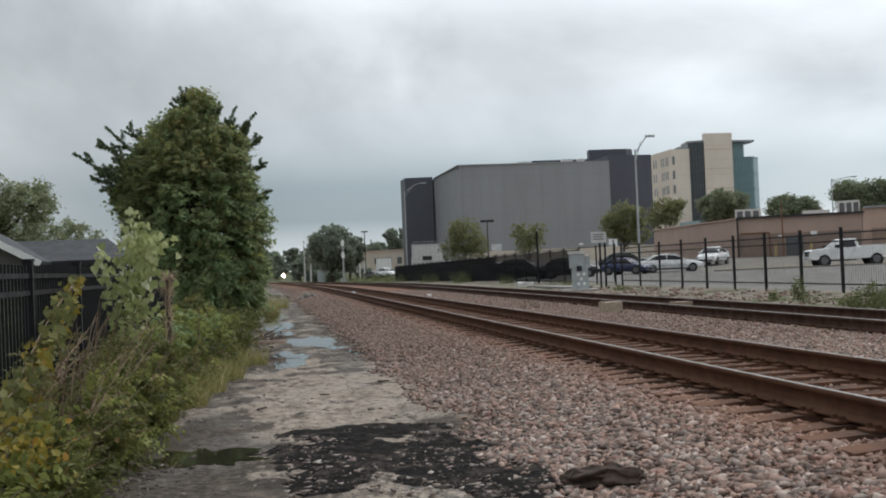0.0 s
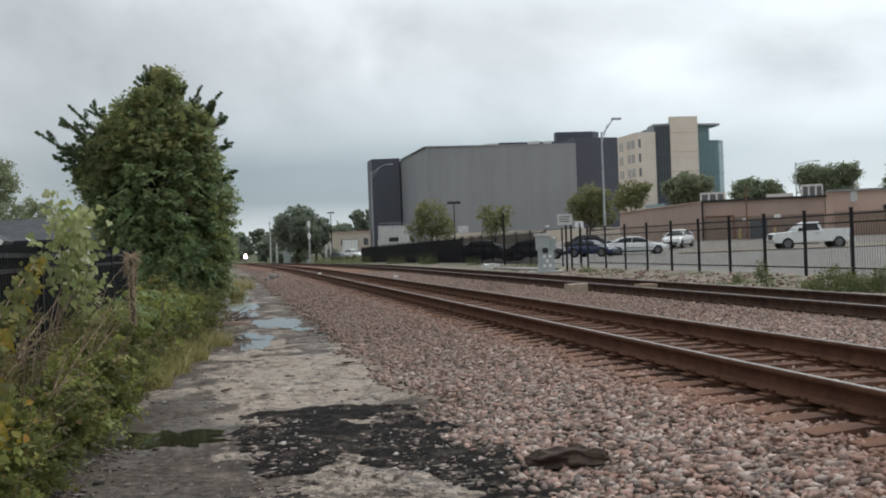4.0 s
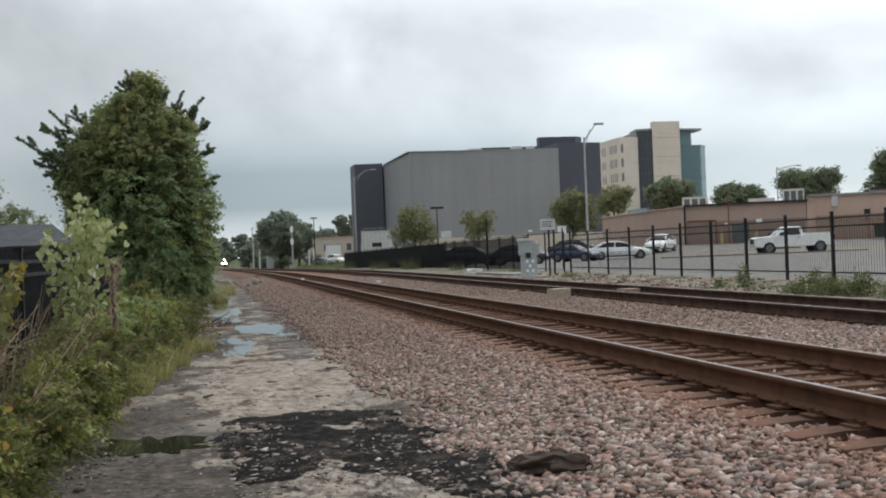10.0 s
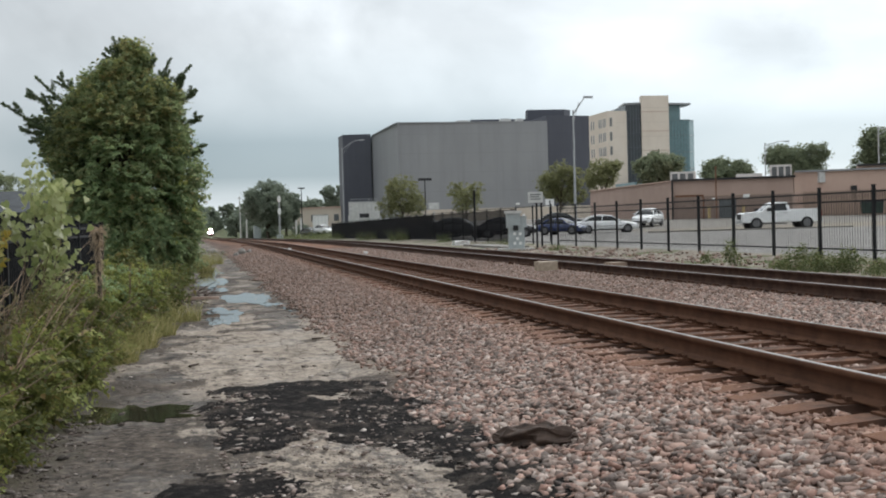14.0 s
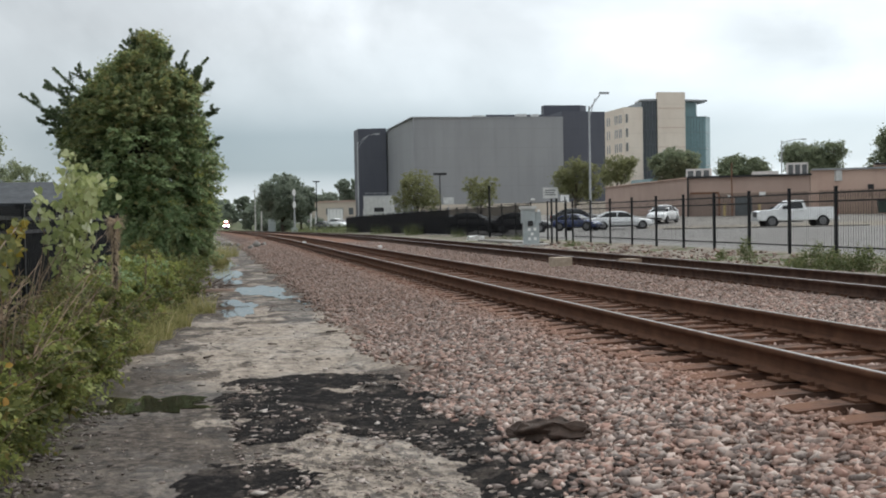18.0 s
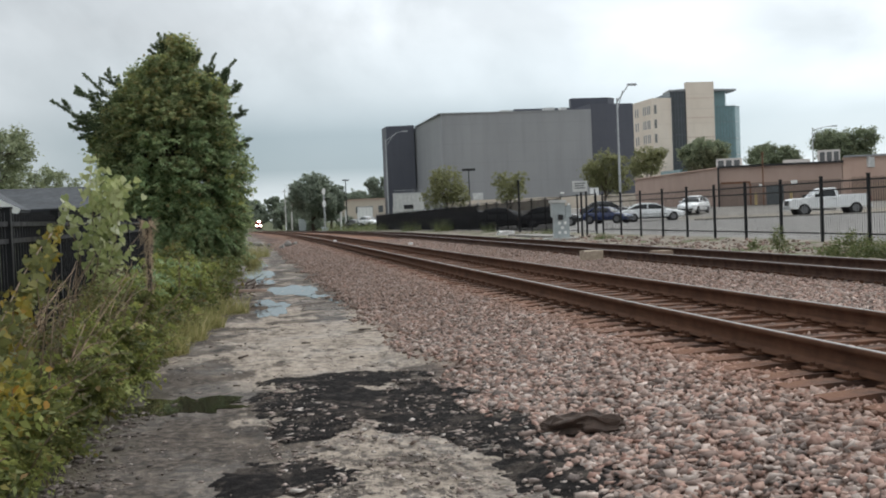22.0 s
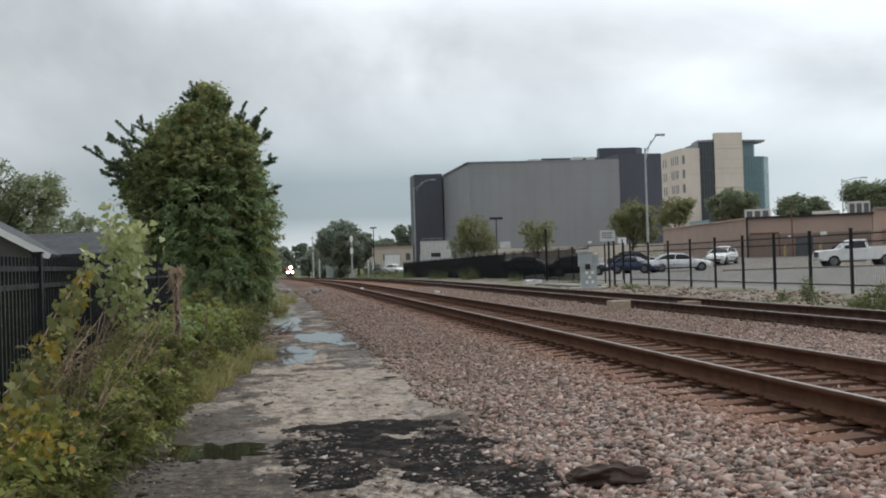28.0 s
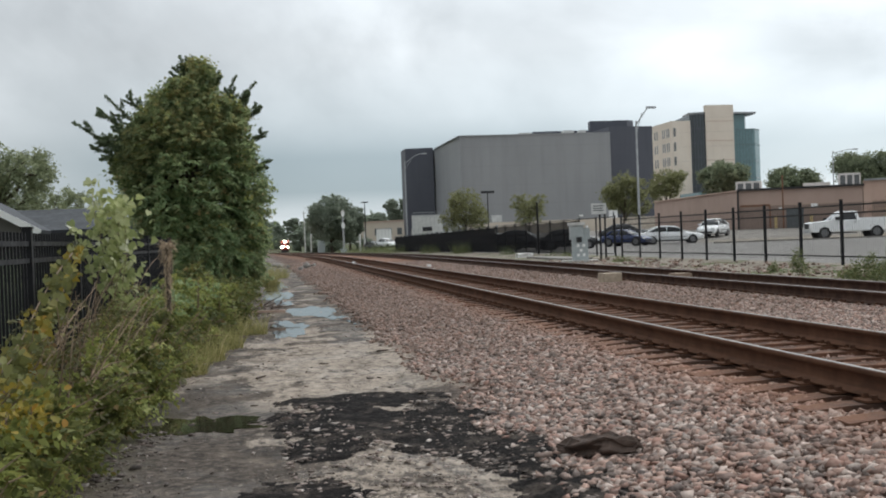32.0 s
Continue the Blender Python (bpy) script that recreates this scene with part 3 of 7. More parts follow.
GRASS = leafage("green_and_straw_grass", (0.15, 0.16, 0.05), (0.30, 0.285, 0.105), (0.45, 0.40, 0.19), (0.54, 0.44, 0.27))
# distance haze put into the leaf colour: paler and greyer than nearer trees
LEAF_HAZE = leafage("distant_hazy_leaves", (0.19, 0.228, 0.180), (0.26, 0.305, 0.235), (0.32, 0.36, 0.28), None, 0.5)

# ---- mesh helpers ----
def bx(bm, x0, x1, y0, y1, z0, z1, m=None):
    vs = [Vector((x, y, z)) for z in (z0, z1) for y in (y0, y1) for x in (x0, x1)]
    vs = [bm.verts.new(m @ v if m else v) for v in vs]
    for f in ((0, 2, 3, 1), (4, 5, 7, 6), (0, 1, 5, 4), (2, 6, 7, 3), (0, 4, 6, 2), (1, 3, 7, 5)):
        bm.faces.new([vs[i] for i in f])


def tube(bm, a, b, r0, r1=None, n=8, cap=True):
    """A tapered round bar from a to b."""
    a, b = Vector(a), Vector(b)
    r1 = r0 if r1 is None else r1
    q = (b - a).to_track_quat("Z", "Y").to_matrix()
    rings = []
    for p, r in ((a, r0), (b, r1)):
        rings.append([bm.verts.new(p + q @ Vector((r * math.cos(k * math.tau / n), r * math.sin(k * math.tau / n), 0))) for k in range(n)])
    for k in range(n):
        j = (k + 1) % n
        bm.faces.new((rings[0][k], rings[0][j], rings[1][j], rings[1][k]))
    if cap:
        bm.faces.new(rings[0][::-1])
        bm.faces.new(rings[1])


def whip(bm, pts, r0, r1, n=5):
    """A bent, tapering stalk through pts in one skin."""
    rows, last = [], len(pts) - 1
    for k, p in enumerate(pts):
        way = Vector(pts[min(last, k + 1)]) - Vector(pts[max(0, k - 1)])
        q = way.to_track_quat("Z", "Y").to_matrix()
        r = r0 + (r1 - r0) * k / last
        rows.append([bm.verts.new(Vector(p) + q @ Vector((r * math.cos(a * math.tau / n), r * math.sin(a * math.tau / n), 0))) for a in range(n)])
    for a, b in zip(rows, rows[1:]):
        for k in range(n):
            bm.faces.new((a[k], a[(k + 1) % n], b[(k + 1) % n], b[k]))


def prism(bm, poly, z0, z1):
    """An upright block over a plan drawn anticlockwise."""
    lo = [bm.verts.new((x, y, z0)) for x, y in poly]
    hi = [bm.verts.new((x, y, z1)) for x, y in poly]
    for k in range(len(poly)):
        j = (k + 1) % len(poly)
        bm.faces.new((lo[k], lo[j], hi[j], hi[k]))
    bm.faces.new(lo[::-1])
    bm.faces.new(hi)


def side_prism(bm, poly, y0, y1, taper=0.0, z_from=0.0):
    """A side view (x, z) carried across from y0 to y1; points above z_from lean in by taper a metre."""
    rings = []
    for y, s in ((y0, 1), (y1, -1)):
        rings.append([bm.verts.new((x, y + s * max(0.0, z - z_from) * taper, z)) for x, z in poly])
    n = len(poly)
    for k in range(n):
        j = (k + 1) % n
        bm.faces.new((rings[0][k], rings[0][j], rings[1][j], rings[1][k]))
    bm.faces.new(rings[0][::-1])
    bm.faces.new(rings[1])
    bmesh.ops.recalc_face_normals(bm, faces=bm.faces)


def part(name, bm, material, parent=None, label="", bevel=0.0, smooth=False):
    if bevel:
        bmesh.ops.bevel(bm, geom=[e for e in bm.edges if e.calc_face_angle(0) > 0.5], offset=bevel, segments=2, profile=0.6, affect="EDGES", clamp_overlap=True)
    me = bpy.data.meshes.new(name)
    bm.to_mesh(me)
    bm.free()
    me.materials.append(material)
    if smooth:
        me.polygons.foreach_set("use_smooth", [True] * len(me.polygons))
    ob = new(name, me)
    ob.parent = parent
    if label:
        ob["label"] = label
    return ob


def block(name, dims, material, parent=None, label="", bevel=0.0):
    bm = bmesh.new()
    bx(bm, *dims)
    return part(name, bm, material, parent, label, bevel)


def bar(name, a, b, r, material, parent=None, label="", r1=None, n=8):
    bm = bmesh.new()
    tube(bm, a, b, r, r1, n)
    return part(name, bm, material, parent, label)


def share(ob, parent, x, y, z, rz=0.0, size=(1, 1, 1)):
    """One more piece like ob on the same mesh."""
    c = bpy.data.objects.new(ob.name.split(".")[0], ob.data)
    scene.collection.objects.link(c)
    c.parent, c.location, c.rotation_euler, c.scale = parent, (x, y, z), (0, 0, rz), size
    return c


def thing(name, label, category, at=(0, 0, 0), rz=0.0, group="", kind=""):
    ob = new(name)
    ob.location, ob.rotation_euler = at, (0, 0, radians(rz))
    return tagged(ob, label, category, group, kind)


def from_arrays(name, verts, faces, material, parent=None, label=""):
    """A mesh from numpy arrays of places and of equal-sided faces."""
    me = bpy.data.meshes.new(name)
    k = faces.shape[1]
    me.vertices.add(len(verts))
    me.vertices.foreach_set("co", verts.astype(np.float32).ravel())
    me.loops.add(faces.size)
    me.loops.foreach_set("vertex_index", faces.astype(np.int32).ravel())
    me.polygons.add(len(faces))
    me.polygons.foreach_set("loop_start", np.arange(0, faces.size, k, dtype=np.int32))
    me.update(calc_edges=True)
    me.validate()
    me.materials.append(material)
    ob = new(name, me)
    ob.parent = parent
    if label:
        ob["label"] = label
    return ob


# ---- lie of the land ----
def dip(y):
    """The line falls gently away beyond 60 m."""
    y = np.asarray(y, float)
    return np.interp(y, [-50, 55, 75, 120, 420, 650, 900, 3000], [0, 0, 0.03, 0.30, 2.5, 3.5, 4.0, 4.5])


def bend(y):
    """The line bears to the right beyond 650 m."""
    y = np.asarray(y, float)
    return np.maximum(0, np.minimum(y, 1100) - 640) ** 2 * 1.35e-4 + np.maximum(0, y - 1100) * 0.124


def lie(x, y):
    x, y = np.asarray(x, float), np.asarray(y, float)
    base = np.interp(x, [-80, -8, -2.2, -1.1, 1.5, 2.0, 3.3, 3.6, 6.1, 6.5, 7.8, 8.2, 10.7, 11.2, 12.6, 14, 16, 19], [0.5, 0.15, 0.06, 0.0, 0.0, 0.02, 0.215, 0.228, 0.228, 0.26, 0.265, 0.27, 0.27, 0.26, 0.22, 0.22, 0.30, 0.30])
    d = np.hypot(x, y)
    yard = np.clip((x - 17) / 12, 0, 1)
    base = base + yard * np.interp(d, [86, 94, 116, 252], [0.0, 0.02, 0.85, 1.6])
    return base - dip(y) * (1 - np.clip((x - 16) / 20, 0, 1))


def ripple(x, y, scale, seed=0.0):
    return noise.noise(Vector((x * scale, y * scale, seed)))


# puddles: middle, half sizes, outline seed, raggedness
PUDDLES = (
    (-0.50, 9.8, 0.52, 0.40, 1.0, 1.1, "shallow muddy puddle at the edge of the weeds"),
    (0.44, 20.3, 0.30, 1.7, 2.0, 0.5, "sky-bright rain puddle on the service path"),
    (1.05, 25.2, 0.52, 1.5, 3.0, 0.5, "sky-bright rain puddle on the service path"),
    (0.52, 28.9, 0.26, 1.0, 8.0, 0.7, "small ragged rain puddle on the service path"),
    (1.40, 22.6, 0.17, 0.5, 9.0, 0.8, "small ragged rain puddle on the service path"),
    (1.70, 21.2, 0.15, 0.7, 4.0, 0.8, "narrow puddle against the toe of the ballast"),
    (0.42, 33.2, 0.44, 2.6, 5.0, 0.6, "long puddle in a wheel rut"),
    (0.46, 41.0, 0.48, 3.6, 6.0, 0.6, "long puddle in a wheel rut"),
    (0.56, 54.0, 0.48, 4.6, 7.0, 0.6, "long puddle in a wheel rut"),
    (0.60, 68.0, 0.48, 4.6, 11.0, 0.6, "long puddle in a wheel rut"),
)


def ground_ripple(x, y):
    a = 0.030 if x < 1.6 else 0.022 if x < 11.5 else 0.085 if x < 15.6 else 0.02
    hollow = 0.0
    for cx, cy, rx, ry, seed, rough, label in PUDDLES:
        q = ((x - cx) / rx) ** 2 + ((y - cy) / ry) ** 2
        if q < 9:
            hollow = max(hollow, math.exp(-0.16 * q * q))
    return -0.012 * hollow + (1 - hollow) * a * (ripple(x, y * 0.5, 1.1) + 0.6 * ripple(x, y, 3.1, 4.0))


def build_ground():
    xs = np.unique(np.concatenate([np.array([-2500, -900, -300, -120, -60, -30, -16, -9, -6, -4.5]), np.arange(-3.5, 3.6, 0.16), np.arange(3.6, 20, 0.4), np.array([21, 24, 28, 34, 42, 55, 75, 100, 140, 200, 300, 450, 900, 2500])]))
    ys = np.unique(np.concatenate([np.array([-300, -80, -25, -10, -4, 0, 2]), np.arange(3, 26, 0.16), np.arange(26, 70, 0.8), np.arange(70, 180, 4.0), np.array([190, 210, 235, 260, 300, 350, 420, 500, 650, 900, 1300, 2000, 3200])]))
    X, Y = np.meshgrid(xs, ys)
    Z = lie(X, Y)
    for j in range(len(ys)):
        if not 2 < ys[j] < 60:
            continue
        for i in range(len(xs)):
            x = xs[i]
            if -3.5 < x < 20:
                Z[j, i] += ground_ripple(x, ys[j])
    nx = len(xs)
    idx = np.arange(len(ys) * nx).reshape(len(ys), nx)
    f = np.stack([idx[:-1, :-1], idx[:-1, 1:], idx[1:, 1:], idx[1:, :-1]], -1).reshape(-1, 4)
    ob = from_arrays("ground", np.stack([X, Y, Z], -1).reshape(-1, 3), f, GROUND)
    ob.data.polygons.foreach_set("use_smooth", [True] * len(ob.data.polygons))
    tagged(ob, "wet silt path beside a bed of crushed granite and a paved yard", "ground", "", "structure")


# ---- railway ----
RAIL_TOP, GAUGE = 0.48, 1.47
TRACK_X = (4.84, 9.45)


def rail_line(x, head, worn=0.013):
    """A rail: foot, web and head swept along the line."""
    if head:
        sec = [(-worn - 0.003, 0.174), (-worn, 0.1800), (worn, 0.1800), (worn + 0.003, 0.174)]
    else:
        sec = [(-0.075, 0.0), (-0.075, 0.012), (-0.016, 0.030), (-0.010, 0.045), (-0.010, 0.128), (-0.037, 0.140), (-0.037, 0.172), (-0.034, 0.176), (0.034, 0.176), (0.037, 0.172), (0.037, 0.140), (0.010, 0.128), (0.010, 0.045), (0.016, 0.030), (0.075, 0.012), (0.075, 0.0)]
    ys = np.concatenate([np.arange(-6, 60, 3.0), np.arange(60, 240, 6.0), np.arange(240, 1300, 20.0)])
    k = len(sec)
    v = np.zeros((len(ys), k, 3))
    for i, (sx, sz) in enumerate(sec):
        v[:, i, 0] = x + sx + bend(ys)
        v[:, i, 1] = ys
        v[:, i, 2] = RAIL_TOP - 0.18 + sz - dip(ys)
    idx = np.arange(len(ys) * k).reshape(len(ys), k)
    nxt = np.roll(idx, -1, axis=1)
    f = np.stack([idx[:-1], nxt[:-1], nxt[1:], idx[1:]], -1).reshape(-1, 4)
    return v.reshape(-1, 3), f


def build_track(xc, label, last, steel, worn, shine):
    track = thing("railway_track", label, "railway track", group="parallel railway tracks")
    for s in (-1, 1):
        v, f = rail_line(xc + s * GAUGE / 2, False)
        rail = from_arrays("rail", v, f, steel, track, "rusted steel rail")
        v, f = rail_line(xc + s * GAUGE / 2, True, worn)
        from_arrays("running_surface", v, f, shine, rail, "worn running surface")
    shapes = []
    for k in range(5):
        bm = bmesh.new()
        bx(bm, -1.30, 1.30, -0.112, 0.112, -0.17, 0.0)
        bmesh.ops.subdivide_edges(bm, edges=[e for e in bm.edges if e.calc_length() > 1], cuts=7)
        for v in bm.verts:
            v.co.z += 0.012 * ripple(v.co.x * 2, v.co.y * 9, 1.0, k * 7.3) - (0.02 if abs(v.co.x) > 1.2 else 0)
            v.co.y += 0.014 * ripple(v.co.x * 3, v.co.z * 9, 1.0, k * 3.1 + 50)
        shapes.append(part("tie", bm, TIE, track))
    plate_bm = bmesh.new()
    bx(plate_bm, -0.17, 0.17, -0.09, 0.09, 0.0, 0.016)
    for sx, sy in ((-0.10, -0.06), (-0.10, 0.06), (0.10, -0.06), (0.10, 0.06)):
        bx(plate_bm, sx - 0.02, sx + 0.02, sy - 0.012, sy + 0.012, 0.016, 0.048)
    plate = part("tie_plate", plate_bm, RUST, track, "rusted tie plate with spikes")
    y, first = 4.6, True
    rnd = random.Random(int(xc * 10))
    k = 0
    while y < last:
        z = RAIL_TOP - 0.196 - float(dip(y))
        x = xc + rnd.uniform(-0.05, 0.05)
        turn = rnd.uniform(-0.03, 0.03)
        if k < 5:
            t = shapes[k]
            t.location, t.rotation_euler = (x, y, z - 0.001), (0, 0, turn)
        else:
            share(shapes[rnd.randrange(5)], track, x, y, z - rnd.uniform(0, 0.015), turn)
        if y < 34:
            for s in (-1, 1):
                if first:
                    plate.location = (xc + s * GAUGE / 2, y, z)
                    first = False
                else:
                    share(plate, track, xc + s * GAUGE / 2, y, z)
        y += 0.5 + rnd.uniform(-0.03, 0.03)
        k += 1
    return track


def stones(name, x, y, z, size, parent=None, label="", material=None, flat=0.72):
    """Loose crushed stones: sharp-cornered chips, each turned and squashed its own way."""
    rng = np.random.default_rng(len(x))
    cube = np.array([(x, y, z) for z in (-1, 1) for y in (-1, 1) for x in (-1, 1)], float) * 0.72
    tri = np.array([(0, 2, 3), (0, 3, 1), (4, 5, 7), (4, 7, 6), (0, 1, 5), (0, 5, 4), (2, 6, 7), (2, 7, 3), (0, 4, 6), (0, 6, 2), (1, 3, 7), (1, 7, 5)])
    n = len(x)
    v = np.repeat(cube[None], n, 0) * rng.uniform(0.35, 1.2, (n, 8, 1)) + rng.normal(size=(n, 8, 3)) * 0.12
    v = v * rng.uniform(0.42, 1.45, (n, 1, 3))
    q = rng.normal(size=(n, 4))
    q /= np.linalg.norm(q, axis=1, keepdims=True)
    w, a, b, c = q.T
    R = np.stack([1 - 2 * (b * b + c * c), 2 * (a * b - c * w), 2 * (a * c + b * w), 2 * (a * b + c * w), 1 - 2 * (a * a + c * c), 2 * (b * c - a * w), 2 * (a * c - b * w), 2 * (b * c + a * w), 1 - 2 * (a * a + b * b)], -1).reshape(n, 3, 3)
    v = np.einsum("nij,nkj->nki", R, v) * (size[:, None, None] * 0.5) * np.array([1.12, 1.0, flat])
    v += np.stack([x, y, z], -1)[:, None]
    f = tri[None] + (np.arange(n) * 8)[:, None, None]
    return from_arrays(name, v.reshape(-1, 3), f.reshape(-1, 3), material or GRANITE, parent, label)


def build_ballast():
    rng = np.random.default_rng(5)
    xs, ys, sz = [], [], []

    def spread(x0, x1, y0, y1, per, a, b):
        n = int((x1 - x0) * (y1 - y0) * per)
        xs.append(rng.uniform(x0, x1, n))
        ys.append(rng.uniform(y0, y1, n))
        sz.append(rng.uniform(a, b, n))

    spread(1.6, 3.9, 4.6, 9, 760, 0.034, 0.080)
    spread(1.6, 3.9, 9, 15, 680, 0.034, 0.080)
    spread(1.5, 3.9, 15, 26, 480, 0.036, 0.080)
    spread(1.5, 3.9, 26, 45, 240, 0.045, 0.080)
    spread(1.6, 3.9, 45, 80, 110, 0.06, 0.10)
    spread(3.7, 6.0, 5, 14, 560, 0.030, 0.062)
    spread(3.7, 6.0, 14, 32, 260, 0.036, 0.066)
    spread(5.9, 8.75, 7, 16, 560, 0.034, 0.072)
    spread(5.9, 8.75, 16, 30, 330, 0.038, 0.076)
    spread(5.9, 8.75, 30, 60, 110, 0.05, 0.09)
    spread(10.2, 11.7, 15, 32, 130, 0.04, 0.07)
    spread(8.75, 10.2, 12, 30, 240, 0.04, 0.07)
    spread(11.6, 15.8, 17, 30, 9, 0.03, 0.13)
    spread(11.6, 15.8, 30, 50, 7, 0.05, 0.16)
    x, y, s = (np.concatenate(a) for a in (xs, ys, sz))
    # the toe of the slope thins out raggedly on to the path
    edge = np.array([1.92 + 0.45 * ripple(0, b, 0.5) + 0.35 * ripple(0, b, 1.9, 8) for b in y])
    keep = (x > edge) | (rng.random(len(x)) < np.clip(1 - (edge - x) / 0.35, 0, 1) * 0.35)
    # ties stay mostly bare, their ends half buried
    inner = np.abs(x - TRACK_X[0]) < 0.66
    keep &= ~(inner & (rng.random(len(x)) < 0.15))
    shoulder = (np.abs(x - TRACK_X[0]) > 0.80) & (np.abs(x - TRACK_X[0]) < 1.12)
    keep &= ~(shoulder & (rng.random(len(x)) < 0.45))
    for xc in TRACK_X:
        for sgn in (-1, 1):
            keep &= np.abs(x - xc - sgn * GAUGE / 2) > 0.10
    x, y, s = x[keep], y[keep], s[keep]
    z = lie(x, y) + s * 0.18
    bed = stones("ballast", x, y, z, s, label="loose pinkish grey crushed granite ballast")
    tagged(bed, "loose pinkish grey crushed granite ballast along the tracks", "ballast", "", "stuff")
    # dark rubble at the foot of the weeds
    n = 520
    y = rng.uniform(6.6, 9.6, n)
    x = np.interp(y, [5, 8.2, 9.1], [-1.15, -1.08, -0.95]) + np.abs(rng.normal(0, 0.22, n)) - 0.1
    s = 0.014 + 0.06 * rng.random(n) ** 3
    tagged(stones("rubble", x, y, lie(x, y) + np.array([ground_ripple(p, q) for p, q in zip(x, y)]) + s * 0.05, s, None, "", RUBBLE, 0.55), "dark broken rubble at the foot of the weeds", "stones", "", "stuff")
    # strays on the path
    n = 4400
    x = rng.uniform(-1.0, 2.0, n)
    y = 4.8 + 24 * rng.random(n) ** 1.3
    s = 0.008 + 0.055 * rng.random(n) ** 7
    tagged(stones("path_stones", x, y, lie(x, y) + np.array([ground_ripple(p, q) for p, q in zip(x, y)]) + s * 0.06, s, None, "", CHIP, 0.40), "scattered small stones trodden into the wet path", "stones", "", "stuff")


def ragged(bm, cx, cy, rx, ry, z, seed, depth, n=48, rough=0.3, skew=0.0):
    """A flat, ragged pool or slab outline round cx, cy."""
    top, low = [], []
    for k in range(n):
        a = k * math.tau / n
        r = 1 + rough * noise.noise(Vector((1.6 * math.cos(a), 1.6 * math.sin(a), seed))) + rough * 0.6 * noise.noise(Vector((4 * math.cos(a), 4 * math.sin(a), seed + 9)))
        x, y = cx + rx * r * math.cos(a), cy + ry * r * math.sin(a)
        x += skew * (y - cy)
        top.append(bm.verts.new((x, y, z)))
        low.append(bm.verts.new((x, y, z - depth)))
    bm.faces.new(top)
    for k in range(n):
        j = (k + 1) % n
        bm.faces.new((low[k], low[j], top[j], top[k]))


def build_path():
    rnd = random.Random(3)
    for cx, cy, rx, ry, seed, rough, label in PUDDLES:
        bm = bmesh.new()
        ragged(bm, cx, cy, rx * 1.08, ry * 1.08, float(lie(cx, cy)) - 0.004, seed, 0.05, 72, rough)
        tagged(part("puddle", bm, WATER), label, "puddle", "rain puddles")
    tar = thing("asphalt_patch", "broken black asphalt patch strewn with stones", "asphalt")
    lobes = ((0.86, 10.7, 0.80, 0.68), (0.66, 9.4, 0.70, 1.1), (1.42, 9.3, 0.42, 1.0), (1.66, 7.8, 0.36, 1.0), (0.36, 8.3, 0.34, 0.5), (1.80, 6.4, 0.36, 0.9), (0.16, 6.7, 0.40, 0.55), (1.2, 8.2, 0.35, 0.5))
    xs, ys = np.arange(-0.35, 2.35, 0.035), np.arange(5.2, 11.9, 0.05)
    X, Y = np.meshgrid(xs, ys)
    Z = lie(X, Y)
    for q in range(len(ys)):
        for k in range(len(xs)):
            x, y = xs[k], ys[q]
            body = max(1 - math.hypot((x - cx) / rx, (y - cy) / ry) for cx, cy, rx, ry in lobes)
            crumb = 0.55 * ripple(x, y * 0.6, 2.6, 21.0) + 0.45 * ripple(x, y * 0.7, 7.0, 5.0) + 0.35 * ripple(x, y, 17.0, 2.0)
            up = min(1.0, max(-1.0, (body + crumb * 0.62) * 3.0))
            Z[q, k] += ground_ripple(x, y) + 0.020 * up - 0.004 + 0.006 * ripple(x, y, 26.0, 8.0)
    idx = np.arange(X.size).reshape(X.shape)
    f = np.stack([idx[:-1, :-1], idx[:-1, 1:], idx[1:, 1:], idx[1:, :-1]], -1).reshape(-1, 4)
    from_arrays("asphalt_crust", np.stack([X, Y, Z], -1).reshape(-1, 3), f, TAR, tar)
    rng = np.random.default_rng(21)
    n = 4600
    x, y = rng.uniform(-0.05, 2.2, n), rng.uniform(5.4, 10.9, n)
    s = 0.010 + 0.054 * rng.random(n) ** 4
    patch = np.array([ripple(a, b * 0.7, 1.7, 3.0) + 0.5 * ripple(a, b, 4.0, 6.0) for a, b in zip(x, y)])
    keep = (x > 0.1) & (patch > np.interp(y, [8.6, 9.6, 10.6], [-0.28, -0.12, 0.08]))
    tagged(stones("stone_litter", x[keep], y[keep], lie(x[keep], y[keep]) + np.array([ground_ripple(p, q) for p, q in zip(x[keep], y[keep])]) + 0.012 + s[keep] * 0.08, s[keep], tar, "", SHARD, 0.42), "pale broken stones lying on the black asphalt", "", "", "stuff")
    # rotten piece of timber at the toe of the ballast
    bm = bmesh.new()
    bx(bm, -0.30, 0.30, -0.10, 0.10, 0.0, 0.10)
    bmesh.ops.subdivide_edges(bm, edges=bm.edges[:], cuts=8, use_grid_fill=True)
    for v in bm.verts:
        e = 1 - 0.45 * abs(v.co.x / 0.27) ** 3
        x, y, z = v.co
        v.co.x += 0.05 * ripple(y * 22, z * 22, 1, 9.0)
        v.co.y = y * e * (1 + 0.7 * ripple(x * 8, z * 18, 1, 2.0)) + 0.012 * ripple(x * 30, z * 60, 1, 4.0)
        v.co.z = z * (0.5 + 0.5 * e) * (1 + 0.55 * ripple(x * 9, y * 26, 1, 5.0)) + 0.010 * ripple(x * 24, y * 70, 1, 7.0)
    log = part("driftwood", bm, LOG)
    log.location, log.rotation_euler = (2.12, 7.2, float(lie(2.12, 7.2)) + 0.012), (0, radians(-7), radians(-50))
    tagged(log, "dark rotten chunk of timber lying on the ballast toe", "wood")
